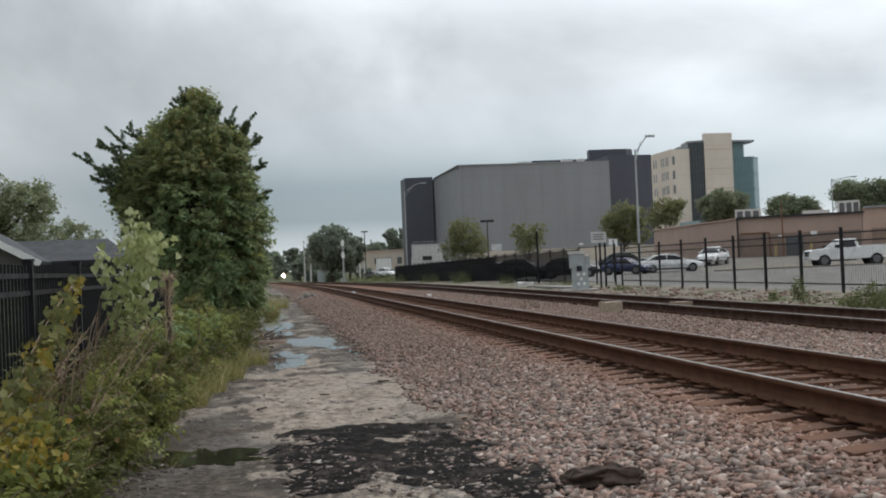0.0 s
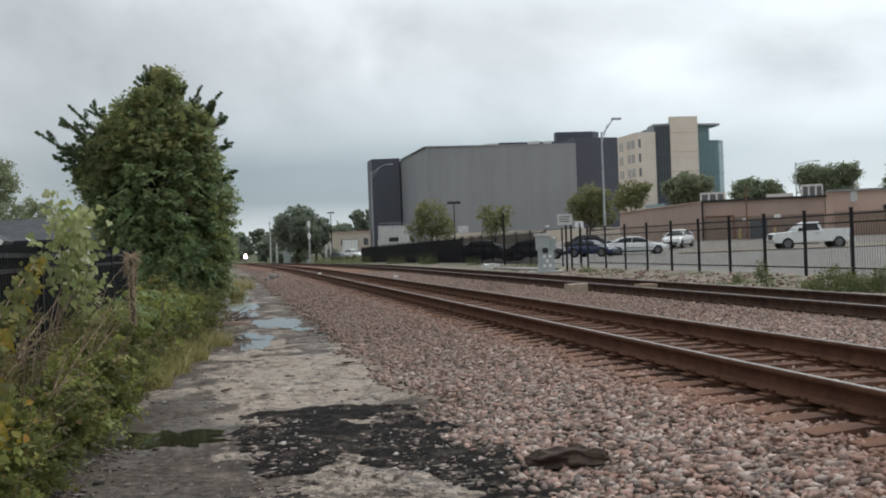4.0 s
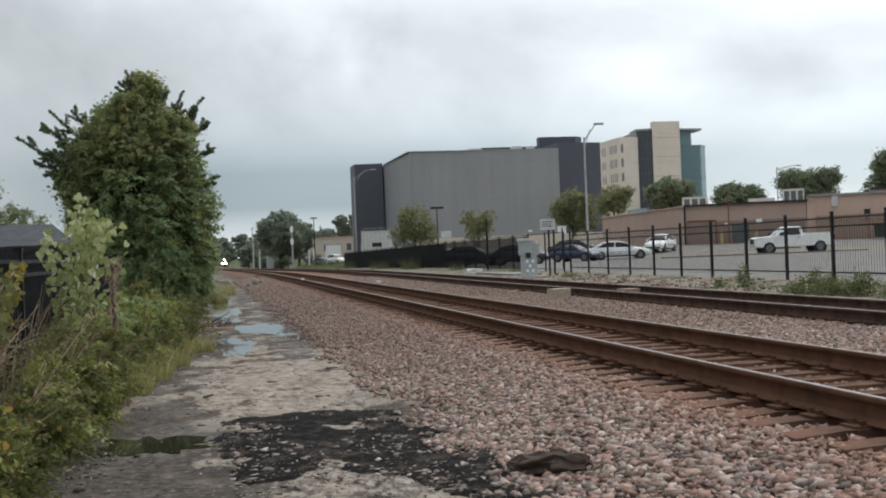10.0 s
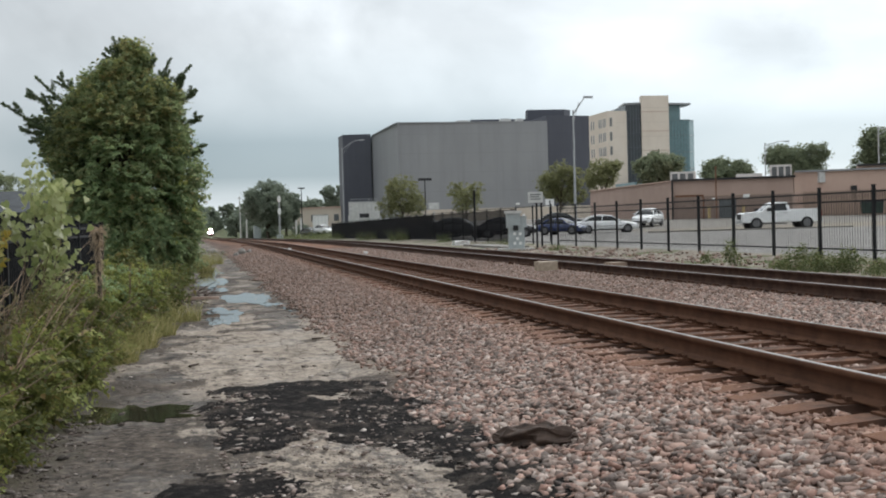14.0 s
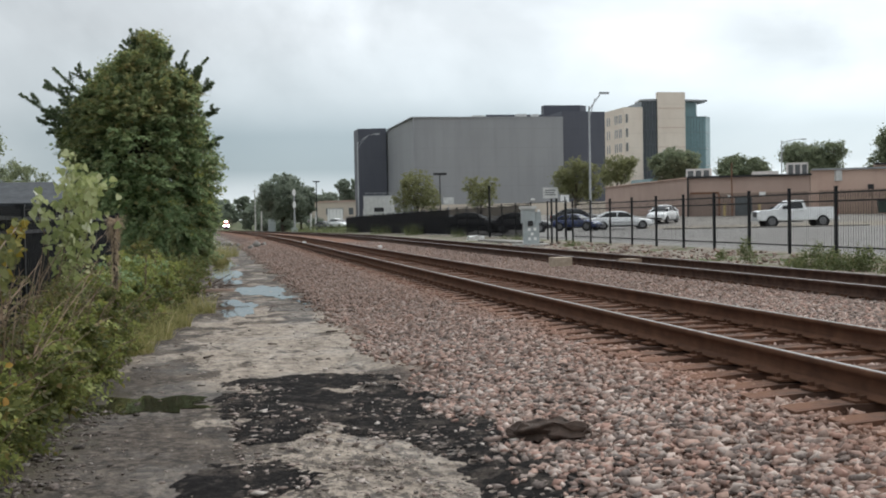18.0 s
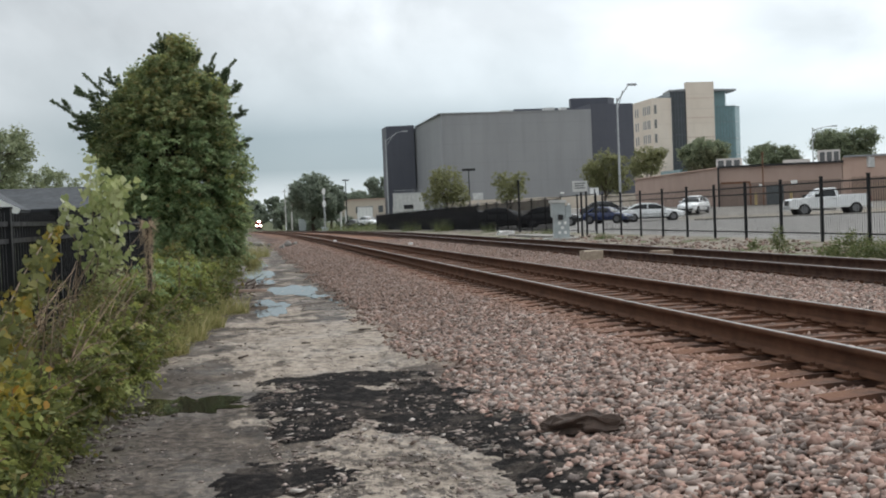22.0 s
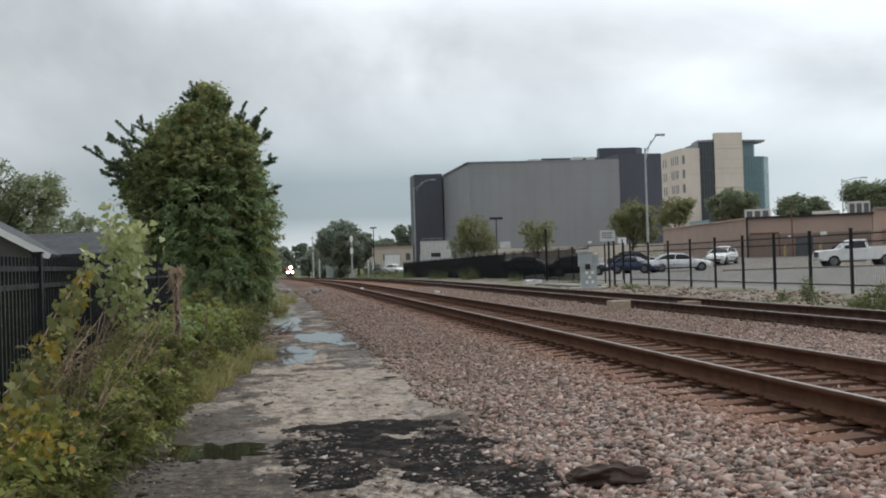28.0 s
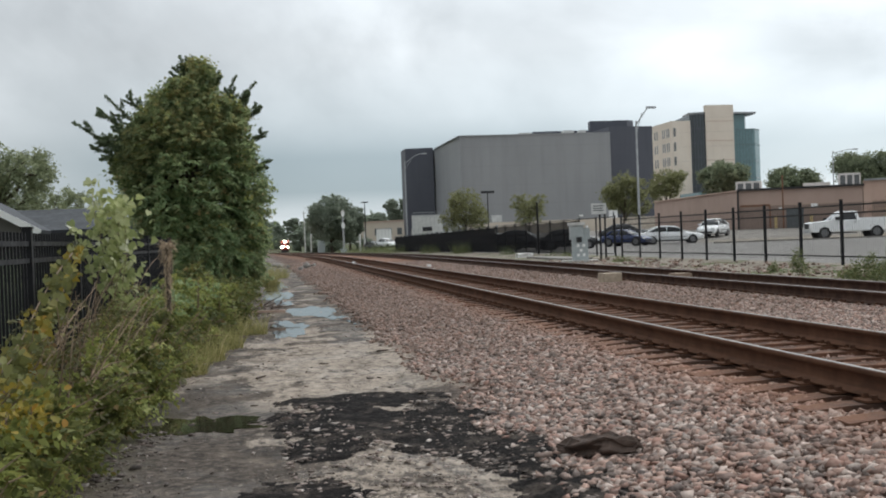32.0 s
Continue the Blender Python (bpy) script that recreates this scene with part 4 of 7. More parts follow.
    for x, y, l, a in ((1.55, 15.2, 0.16, 10), (-0.05, 12.9, 0.20, 60), (0.7, 13.9, 0.12, -30)):
        bm = bmesh.new()
        tube(bm, (-l / 2, 0, 0.012), (l / 2, 0, 0.016), 0.013, 0.008, 6)
        st = part("stick", bm, LOG)
        st.location, st.rotation_euler = (x, y, float(lie(x, y)) + 0.006), (0, 0, radians(a))
        tagged(st, "short dark stick on the path", "stick")


build_ground()


# ---- fences ----
def build_left_fence():
    fence = thing("steel_picket_fence", "black steel picket fence overgrown with weeds", "fence")
    x, top = -1.9, 1.66
    post_bm = bmesh.new()
    bx(post_bm, -0.038, 0.038, -0.038, 0.038, 0.0, top + 0.03)
    bx(post_bm, -0.046, 0.046, -0.046, 0.046, top + 0.03, top + 0.05)
    post = part("post", post_bm, BLACKSTEEL, fence)
    picket_bm = bmesh.new()
    bx(picket_bm, -0.0095, 0.0095, -0.0095, 0.0095, 0.08, top)
    picket = part("picket", picket_bm, BLACKSTEEL, fence)
    y0, step = 4.75, 2.55
    for k in range(9):
        y = y0 + k * step
        if k == 0:
            post.location = (x, y, 0.0)
        else:
            share(post, fence, x, y, 0.0)
        if k == 8:
            break
        for z in (1.57, 1.43, 0.22):
            block("rail", (x - 0.018, x + 0.018, y + 0.04, y + step - 0.04, z - 0.02, z + 0.02), BLACKSTEEL, fence)
        for j in range(1, 20):
            yy = y + j * step / 20
            if k == 0 and j == 1:
                picket.location = (x + 0.0, yy, 0.0)
            else:
                share(picket, fence, x, yy, 0.0)


def build_right_fence():
    fence = thing("steel_yard_fence", "black steel picket fence between the tracks and a car park", "fence")
    x = 16.0
    post_bm = bmesh.new()
    bx(post_bm, -0.034, 0.034, -0.034, 0.034, 0.0, 1.80)
    bx(post_bm, -0.042, 0.042, -0.042, 0.042, 1.80, 1.83)
    post = part("post", post_bm, BLACKSTEEL, fence)
    picket_bm = bmesh.new()
    bx(picket_bm, -0.003, 0.003, -0.003, 0.003, 0.14, 1.72)
    picket = part("picket", picket_bm, BLACKSTEEL, fence)
    y0, step, n = 17.55, 2.465, 14
    for k in range(n):
        y = y0 + k * step
        z = 0.30
        if k == 0:
            post.location = (x, y, z)
        else:
            share(post, fence, x, y, z)
        if k == n - 1:
            break
        for h in (1.66, 1.44, 0.24):
            block("rail", (x - 0.02, x + 0.02, y + 0.036, y + step - 0.036, z + h - 0.019, z + h + 0.019), BLACKSTEEL, fence)
        for j in range(1, 21):
            yy = y + j * step / 21
            if k == 0 and j == 1:
                picket.location = (x, yy, z)
            else:
                share(picket, fence, x, yy, z)


def build_screen_fence():
    fence = thing("screened_fence", "chain-link fence hung with black windscreen mesh", "fence")
    post_bm = bmesh.new()
    tube(post_bm, (0, 0, 0), (0, 0, 1.9), 0.04, None, 10)
    post = part("post", post_bm, BLACKSTEEL, fence)
    y, k, x = 51.5, 0, 16.3
    while y < 141:
        z = float(lie(x, y))
        if k == 0:
            post.location = (x, y, z)
        else:
            share(post, fence, x, y, z)
        y2 = y + 3.0
        z2 = float(lie(x, y2))
        if y2 < 141:
            if y > 56:
                bm = bmesh.new()
                cuts = 6
                for s in range(cuts):
                    a, b = s / cuts, (s + 1) / cuts
                    ya, yb, za, zb = y + 3 * a, y + 3 * b, z + (z2 - z) * a, z + (z2 - z) * b
                    sag = [0.04 * math.sin(q * math.pi) + 0.02 * ripple(y + 3 * q, k, 2.0) for q in (a, b)]
                    xs = [x - 0.05 - 0.05 * abs(ripple(y + 3 * q, 1.0, 1.7)) for q in (a, b)]
                    bx_pts = [(xs[0], ya, za + 0.05), (xs[1], yb, zb + 0.05), (xs[1], yb, zb + 1.80 - sag[1]), (xs[0], ya, za + 1.80 - sag[0])]
                    front = [bm.verts.new(p) for p in bx_pts]
                    rear = [bm.verts.new((p[0] + 0.008, p[1], p[2])) for p in bx_pts]
                    bm.faces.new(front[::-1])
                    bm.faces.new(rear)
                part("mesh_screen", bm, SCREEN_THIN if y < 78 else SCREEN, fence)
            bar("top_rail", (x, y, z + 1.84), (x, y2, z2 + 1.84), 0.02, BLACKSTEEL, fence)
            bar("bottom_rail", (x, y, z + 0.12), (x, y2, z2 + 0.12), 0.015, BLACKSTEEL, fence)
        y, k = y2, k + 1
    # a taller post between the panels
    z = float(lie(16.3, 65.2))
    tagged(bar("tall_post", (16.0, 65.2, z), (16.0, 65.2, z + 3.0), 0.06, BLACKSTEEL), "tall black steel post beside the screened fence", "post")


build_left_fence()
build_right_fence()
build_screen_fence()


# ---- buildings ----
def build_grey_hall():
    b = thing("grey_hall", "large windowless hall clad in grey and charcoal metal", "building")
    z0 = 1.2
    rib_bm = bmesh.new()
    bx(rib_bm, -0.03, 0.03, -0.012, 0.0, 0.0, 1.0)

    def walls(name, poly, top, mat, label):
        bm = bmesh.new()
        prism(bm, poly, z0, top)
        return part(name, bm, mat, b, label)

    walls("main_wall", [(37.9, 212.3), (66.8, 212.0), (66.8, 260), (37.6, 260)], 20.1, GREYCLAD, "grey ribbed metal wall")
    walls("stair_tower", [(31.6, 244.6), (37.4, 243.2), (37.4, 252), (31.6, 252)], 20.6, DARKCLAD, "charcoal stair tower")
    walls("end_block", [(66.9, 212.8), (75.9, 214.0), (75.9, 256), (66.9, 256)], 21.4, DARKCLAD, "charcoal end block")
    walls("penthouse", [(68.6, 231), (76.4, 230.6), (78.2, 232), (78.2, 234), (69.0, 234)], 24.3, DARKCLAD, "charcoal rooftop plant room")
    walls("roof_screen", [(56.4, 231.5), (68.5, 231), (68.5, 233), (56.9, 233)], 22.4, DARKCLAD, "low rooftop screen")
    block("coping", (37.7, 66.85, 212.0, 212.5, 20.1, 20.28), ROOFING, b, "pale metal coping")
    block("side_coping", (37.45, 37.95, 212.6, 243.0, 20.1, 20.28), ROOFING, b)
    rib = part("rib", rib_bm, GREYCLAD, b)
    rib.location, rib.scale = (39.0, 212.28, 1.2), (1, 1, 18.8)
    for k in range(1, 24):
        share(rib, b, 39.0 + k * 1.17, 212.28 - 0.01 * k, 1.2, 0, (1, 1, 18.8))
    bm = bmesh.new()
    bx(bm, -0.12, 0.12, -0.10, 0.10, 1.2, 20.0)
    corner = part("corner_trim", bm, GREYCLAD, b)
    corner.location = (37.9, 212.2, 0)
    # pale base storey with small plant on the roof
    block("plinth", (38.5, 66.0, 210.8, 211.9, 0.8, 3.6), SAND, b, "sand-coloured base storey")
    block("door_recess", (57.0, 61.0, 210.72, 210.8, 1.6, 3.4), DARKGLASS, b, "dark opening")
    for x, y, w, h in ((60.5, 222, 2.0, 1.6), (63.2, 220, 1.2, 1.4), (52.0, 224, 2.4, 1.5)):
        block("roof_unit", (x, x + w, y, y + 2, 20.1, 20.1 + h), OFFWHITE, b, "pale rooftop unit", 0.05)
    for x, z in ((44.2, 4.6), (60.2, 4.4)):
        block("wall_light", (x, x + 0.7, 211.75, 212.2, z, z + 0.35), WHITE, b, "white wall light")
    return b


def build_office_tower():
    b = thing("office_tower", "beige office tower with a teal glass corner", "building")

    def walls(name, poly, top, mat, label="", z0=1.0):
        bm = bmesh.new()
        prism(bm, poly, z0, top)
        return part(name, bm, mat, b, label)

    wing = walls("wing", [(105.6, 283.0), (110.7, 283.0), (110.7, 310), (105.6, 302)], 29.0, BEIGE, "beige precast office wing")
    walls("recess", [(110.8, 284.0), (114.35, 282.6), (121.9, 285.0), (121.9, 300), (112.6, 300)], 30.6, SMOKEGLASS, "smoked glass stair")
    walls("recess_roof", [(110.5, 283.8), (114.36, 282.3), (114.36, 284.0), (112.0, 292)], 31.1, ROOFING, "thin grey roof edge", 30.6)
    for k in range(7):
        z = 4.6 + k * 3.7
        walls("recess_band", [(110.75, 283.94), (114.34, 282.5), (114.34, 283.4), (111.2, 285)], z + 0.16, DARKCLAD, "", z)
    for k in range(5):
        f = 0.12 + 0.2 * k
        x, y = 110.8 + 3.55 * f, 284.0 - 1.4 * f
        block("recess_mullion", (x - 0.05, x + 0.05, y - 0.12, y + 0.02, 1.0, 30.6), DARKCLAD, b)
    walls("core", [(114.4, 282.0), (122.0, 282.0), (122.0, 284.6), (115.0, 284.6)], 32.8, BEIGE, "tall beige core")
    glass = walls("glass_corner", [(122.1, 282.6), (128.1, 283.0), (130.4, 285.4), (130.6, 300), (122.1, 300)], 26.6, CURTAIN, "teal curtain wall")
    upper = walls("glass_top", [(122.1, 283.6), (125.9, 284.0), (127.0, 286), (127.0, 300), (122.1, 300)], 30.4, CURTAIN, "teal glazed top storey", 26.6)
    walls("roof_slab", [(122.05, 281.8), (128.4, 282.6), (129.2, 287), (129.2, 301), (122.05, 301)], 30.9, ROOFING, "thin overhanging roof", 30.45)
    for k in range(5):
        block("panel_joint", (114.36, 122.04, 281.94, 282.0, 8.6 + 5.0 * k, 8.7 + 5.0 * k), TANLIGHT, b)
    for z in (5.2, 9.5, 13.8, 18.1, 22.4, 26.3):
        walls("floor_band", [(122.05, 282.5), (128.15, 282.9), (130.5, 285.35), (130.7, 299), (122.05, 299)], z + 0.20, CURTAINLINE, "", z)
    for k in range(6):
        block("mullion", (122.9 + k * 0.85, 122.98 + k * 0.85, 282.50 + k * 0.07, 282.62 + k * 0.07, 1.0, 26.6), CURTAINLINE, b)
    # windows of the wing: pairs on the long flank, single ones on the front
    pane_bm = bmesh.new()
    bx(pane_bm, -0.06, 0.06, -0.42, 0.42, 0.0, 2.2)
    first = None
    for row in range(6):
        z = 6.5 + row * 3.7
        for y in (294.0, 295.7, 289.6, 288.2, 286.5, 285.2):
            if first is None:
                first = part("window", pane_bm, WINDOWPALE, b)
                first.location = (105.62, y, z)
            else:
                share(first, b, 105.62, y, z)
        share(first, b, 106.35, 283.0, z, radians(90), (1, 0.7, 1))
    block("low_annex", (106.5, 119, 268, 281, 0.8, 10.0), CURTAIN, b, "low blue-grey glazed annex")
    return b


def wall_run(name, parent, a, b, z0, z1, thick, mat, label=""):
    """An upright wall from a to b, thick to its left."""
    a, b = Vector(a), Vector(b)
    d = (b - a).normalized()
    n = Vector((-d.y, d.x)) * thick
    bm = bmesh.new()
    prism(bm, [(a.x, a.y), (b.x, b.y), (b.x + n.x, b.y + n.y), (a.x + n.x, a.y + n.y)], z0, z1)
    return part(name, bm, mat, parent, label)


def build_low_building():
    b = thing("commercial_building", "low flat-roofed commercial building in tan block", "building")
    c0, c1, c2, wl = (46.6, 107.5), (57.0, 102.3), (69.5, 95.8), (50.3, 142.0)
    bm = bmesh.new()
    prism(bm, [c0, c1, (66, 118), (62, 142), wl], 0.3, 4.9)
    part("front_block", bm, TAN, b, "tan block wall")
    bm = bmesh.new()
    prism(bm, [(57.05, 102.28), c2, (78, 112), (66, 117.9)], 0.3, 5.35)
    part("side_block", bm, TANLIGHT, b, "lighter tan stucco wall")
    wall_run("coping", b, (46.5, 107.2), (57.0, 101.95), 4.9, 5.08, 0.5, TRIM, "dark metal coping")
    wall_run("coping", b, (57.0, 101.95), (69.6, 95.45), 5.36, 5.52, 0.5, ROOFING, "pale metal coping")
    wall_run("coping", b, (50.1, 142.2), (46.4, 107.3), 4.9, 5.0, 0.4, TANLIGHT)
    bar("downpipe", (46.55, 107.2, 0.5), (46.55, 107.2, 5.0), 0.10, TRIM, b, "dark corner downpipe")
    # openings in the front wall
    d = (Vector(c1) - Vector(c0)).normalized()
    nrm = Vector((d.y, -d.x))

    def front(s0, s1, z0, z1, mat, name, label, out=0.05):
        a = Vector(c0) + d * s0 + nrm * out
        e = Vector(c0) + d * s1 + nrm * out
        return wall_run(name, b, a, e, z0, z1, 0.04, mat, label)

    front(4.6, 6.2, 0.9, 3.0, WINDOWGREY, "door", "grey metal door")
    front(0.4, 3.0, 0.9, 3.3, TANDARK, "gate", "brown timber gate", 0.06)
    front(0.3, 3.1, 3.3, 3.5, RUSTPIPE, "gate_frame", "rust-brown gate frame", 0.08)
    front(3.0, 3.15, 0.9, 3.3, RUSTPIPE, "gate_frame", "rust-brown gate frame", 0.08)
    front(6.9, 7.5, 3.0, 3.4, WHITE, "notice", "small white notice")
    front(3.9, 4.2, 2.9, 3.15, WHITE, "notice", "small white notice")
    front(0.0, 11.5, 1.0, 3.35, TANDARK, "lower_band", "brown lower wall band", 0.012)
    d2 = (Vector(c2) - Vector(c1)).normalized()
    n2 = Vector((d2.y, -d2.x))
    board_bm = bmesh.new()
    bx(board_bm, -0.085, 0.085, -0.02, 0.02, 0.0, 2.7)
    boards = thing("board_fence", "weathered brown board fence along the building", "fence", (0, 0, 0))
    first = None
    for k in range(96):
        p = Vector(c1) + d2 * (0.9 + k * 0.21) + n2 * 0.5
        z = 0.72 + 0.03 * math.sin(k * 2.1)
        if first is None:
            first = part("board", board_bm, TIMBER, boards)
            first.location, first.rotation_euler = (p.x, p.y, z), (0, 0, math.atan2(d2.y, d2.x))
        else:
            share(first, boards, p.x, p.y, z, math.atan2(d2.y, d2.x))
    # taller rear hall with a low-pitched pale roof
    bm = bmesh.new()
    prism(bm, [(62.3, 99.8), (84.0, 88.4), (92.0, 103.0), (71.0, 114.0)], 0.3, 5.75)
    part("rear_block", bm, TANLIGHT, b, "tan stucco rear hall")
    wall_run("flashing", b, (62.2, 99.5), (84.1, 88.1), 5.75, 5.92, 0.5, TRIM, "dark flashing")
    bm = bmesh.new()
    roof = [bm.verts.new(p) for p in ((64.5, 99.2, 5.9), (84.6, 88.7, 5.9), (89.0, 96.0, 6.35), (70.0, 106.0, 6.35))]
    low = [bm.verts.new(v.co - Vector((0, 0, 0.15))) for v in roof]
    bm.faces.new(roof)
    bm.faces.new(low[::-1])
    for k in range(4):
        bm.faces.new((roof[k], low[k], low[(k + 1) % 4], roof[(k + 1) % 4]))
    bmesh.ops.recalc_face_normals(bm, faces=bm.faces)
    part("roof", bm, ROOFING, b, "pale grey metal roof")
    wall_run("utility_box", b, (61.6, 99.75), (62.1, 99.5), 2.6, 3.9, 0.3, TRIM, "dark electric box")
    bar("conduit", (61.9, 99.55, 0.9), (61.9, 99.55, 2.7), 0.05, TRIM, b, "dark conduit")
    block("vent_box", (59.0, 59.6, 100.9, 101.3, 4.3, 5.3), OFFWHITE, b, "pale wall vent")
    # plant on the roof
    for x, y, z, w, dd, h, lab in ((51.0, 114.5, 4.95, 2.6, 2.0, 1.15, "weathered white rooftop unit"), (58.0, 106.6, 4.95, 2.1, 1.6, 1.35, "grey rooftop air conditioner"), (55.0, 107.5, 4.95, 2.6, 1.4, 0.55, "low pale roof hatch")):
        u = thing("rooftop_unit", lab + " on the low building", "air conditioner", (x, y, z), -27)
        block("casing", (-w / 2, w / 2, -dd / 2, dd / 2, 0.0, h), OFFWHITE, u, "", 0.06)
        if h > 1:
            for k in range(3):
                block("grille", (-w / 2 + 0.2 + k * w / 3.2, -w / 2 + 0.2 + k * w / 3.2 + w / 4.5, -dd / 2 - 0.03, -dd / 2 + 0.01, 0.25, h - 0.2), WINDOWGREY, u)
    for x, h in ((49.8, 6.2),):
        tagged(bar("rust_pole", (x, 104.2, 0.7), (x, 104.2, h), 0.07, RUSTPIPE), "rust-brown steel pole before the building", "pole")
    for x, y in ((49.2, 104.6), (52.2, 103.3), (54.0, 102.2)):
        z = float(lie(x, y))
        tagged(bar("bollard", (x, y, z), (x, y, z + 1.2), 0.14, BOLLARD, n=12), "faded yellow bollard by the wall", "bollard", "bollards")


def build_far_sheds():
    b = thing("sand_shed", "long low sand-coloured building beyond the yard", "building")
    bm = bmesh.new()
    prism(bm, [(22.6, 259), (48, 236), (60, 250), (34, 275)], -0.5, 5.3)
    part("wall", bm, SAND, b)
    wall_run("coping", b, (22.4, 258.9), (48.0, 235.7), 5.3, 5.55, 0.6, TANLIGHT, "pale coping")
    for s in (0.12, 0.22, 0.3, 0.62, 0.75):
        p = Vector((22.6, 259)).lerp(Vector((48, 236)), s)
        q = Vector((22.6, 259)).lerp(Vector((48, 236)), s + 0.035)
        wall_run("window", b, p + Vector((-0.05, -0.06)), q + Vector((-0.05, -0.06)), 2.4, 3.9, 0.05, WINDOWGREY)
    bm = bmesh.new()
    prism(bm, [(38, 190), (78, 176), (82, 190), (42, 205)], 1.0, 3.6)
    tagged(part("low_wall", bm, SAND), "low sand-coloured yard wall before the hall", "wall")


def build_house():
    h = thing("house", "single-storey house with charcoal shingles and white rake trim", "house", (-8.2, 38.0, 0.15), 4)

    def roof(bm, ridge_a, ridge_b, eave_a, eave_b, t=0.12):
        vs = [Vector(p) for p in (ridge_a, ridge_b, eave_b, eave_a)]
        nrm = (vs[1] - vs[0]).cross(vs[3] - vs[0]).normalized()
        if nrm.z < 0:
            nrm = -nrm
        lo = [bm.verts.new(v) for v in vs]
        hi = [bm.verts.new(v + nrm * t) for v in vs]
        bm.faces.new(lo)
        bm.faces.new(hi)
        for k in range(4):
            j = (k + 1) % 4
            bm.faces.new((lo[k], lo[j], hi[j], hi[k]))
        bmesh.ops.recalc_face_normals(bm, faces=bm.faces)

    # gabled wing towards the track
    bm = bmesh.new()
    side_prism(bm, [(-6.5, 0), (1.0, 0), (1.0, 2.05), (-2.75, 4.15), (-6.5, 2.05)], 0.0, 6.0)
    part("gable_wall", bm, SIDING, h, "grey-brown siding")
    for s in (-1, 1):
        bm = bmesh.new()
        roof(bm, (-2.75, -0.35, 4.22), (-2.75, 7, 4.22), (-2.75 + s * 4.05, -0.35, 1.95), (-2.75 + s * 4.05, 7, 1.95))
        part("roof_slope", bm, SHINGLE, h, "charcoal shingles")
        bm = bmesh.new()
        roof(bm, (-2.75, -0.42, 4.16), (-2.75, -0.36, 4.16), (-2.75 + s * 4.1, -0.42, 1.86), (-2.75 + s * 4.1, -0.36, 1.86), 0.2)
        part("rake_trim", bm, WHITE, h, "white rake board")
    # rear wing with its slope to the track
    bm = bmesh.new()
    side_prism(bm, [(0.6, 0), (3.6, 0), (3.6, 2.05), (0.6, 2.05)], 4.2, 9.0)
    part("wing_wall", bm, SIDING, h)
    bm = bmesh.new()
    roof(bm, (-2.0, 6.6, 2.80), (3.1, 6.6, 2.80), (-2.0, 3.7, 1.98), (4.0, 3.7, 1.98))
    part("roof_slope", bm, SHINGLE, h, "charcoal shingles")
    bm = bmesh.new()
    roof(bm, (-2.0, 6.6, 2.80), (3.1, 6.6, 2.80), (-2.0, 9.5, 1.98), (4.0, 9.5, 1.98))
    part("roof_slope", bm, SHINGLE, h, "charcoal shingles")
    bm = bmesh.new()
    roof(bm, (3.1, 6.6, 2.81), (3.1, 6.6, 2.81), (4.0, 3.7, 1.98), (4.0, 9.5, 1.98), 0.08)
    part("hip", bm, SHINGLE, h)
    block("gutter", (1.2, 4.0, 3.58, 3.68, 1.88, 2.0), TRIM, h, "dark gutter")
    block("window", (-4.6, -3.2, -0.03, 0.01, 0.8, 1.9), DARKGLASS, h)
    block("window_trim", (-4.7, -3.1, -0.02, 0.0, 0.72, 1.98), WHITE, h)
    tagged(block("white_shed", (-5.6, -3.6, 51, 53, 0.2, 2.2), WHITE), "small white shed behind the house", "shed")


# ---- vehicles: nose towards -x ----
def wheel(parent, x, y, r, w=0.22):
    bm = bmesh.new()
    s = 1 if y > 0 else -1
    tube(bm, (x, y, r), (x, y - s * w, r), r, None, 22)
    tyre = part("wheel", bm, RUBBER, parent, "black tyre")
    bm = bmesh.new()
    tube(bm, (x, y + s * 0.012, r), (x, y - s * 0.05, r), r * 0.66, None, 16)
    part("rim", bm, ALLOY, tyre, "grey wheel rim")
    # black disc in place of the shaded gap round the tyre
    bm = bmesh.new()
    tube(bm, (x, y - s * 0.02, r), (x, y - s * 0.06, r), r * 1.16, None, 22)
    part("wheel_arch", bm, TRIM, parent)


def loft(bm, rings):
    """A skin over rings of as many points each, closed at both ends."""
    rows = [[bm.verts.new(p) for p in ring] for ring in rings]
    n = len(rows[0])
    for a, b in zip(rows, rows[1:]):
        for k in range(n):
            j = (k + 1) % n
            bm.faces.new((a[k], a[j], b[j], b[k]))
    bm.faces.new(rows[0][::-1])
    bm.faces.new(rows[-1])
    bmesh.ops.recalc_face_normals(bm, faces=bm.faces)


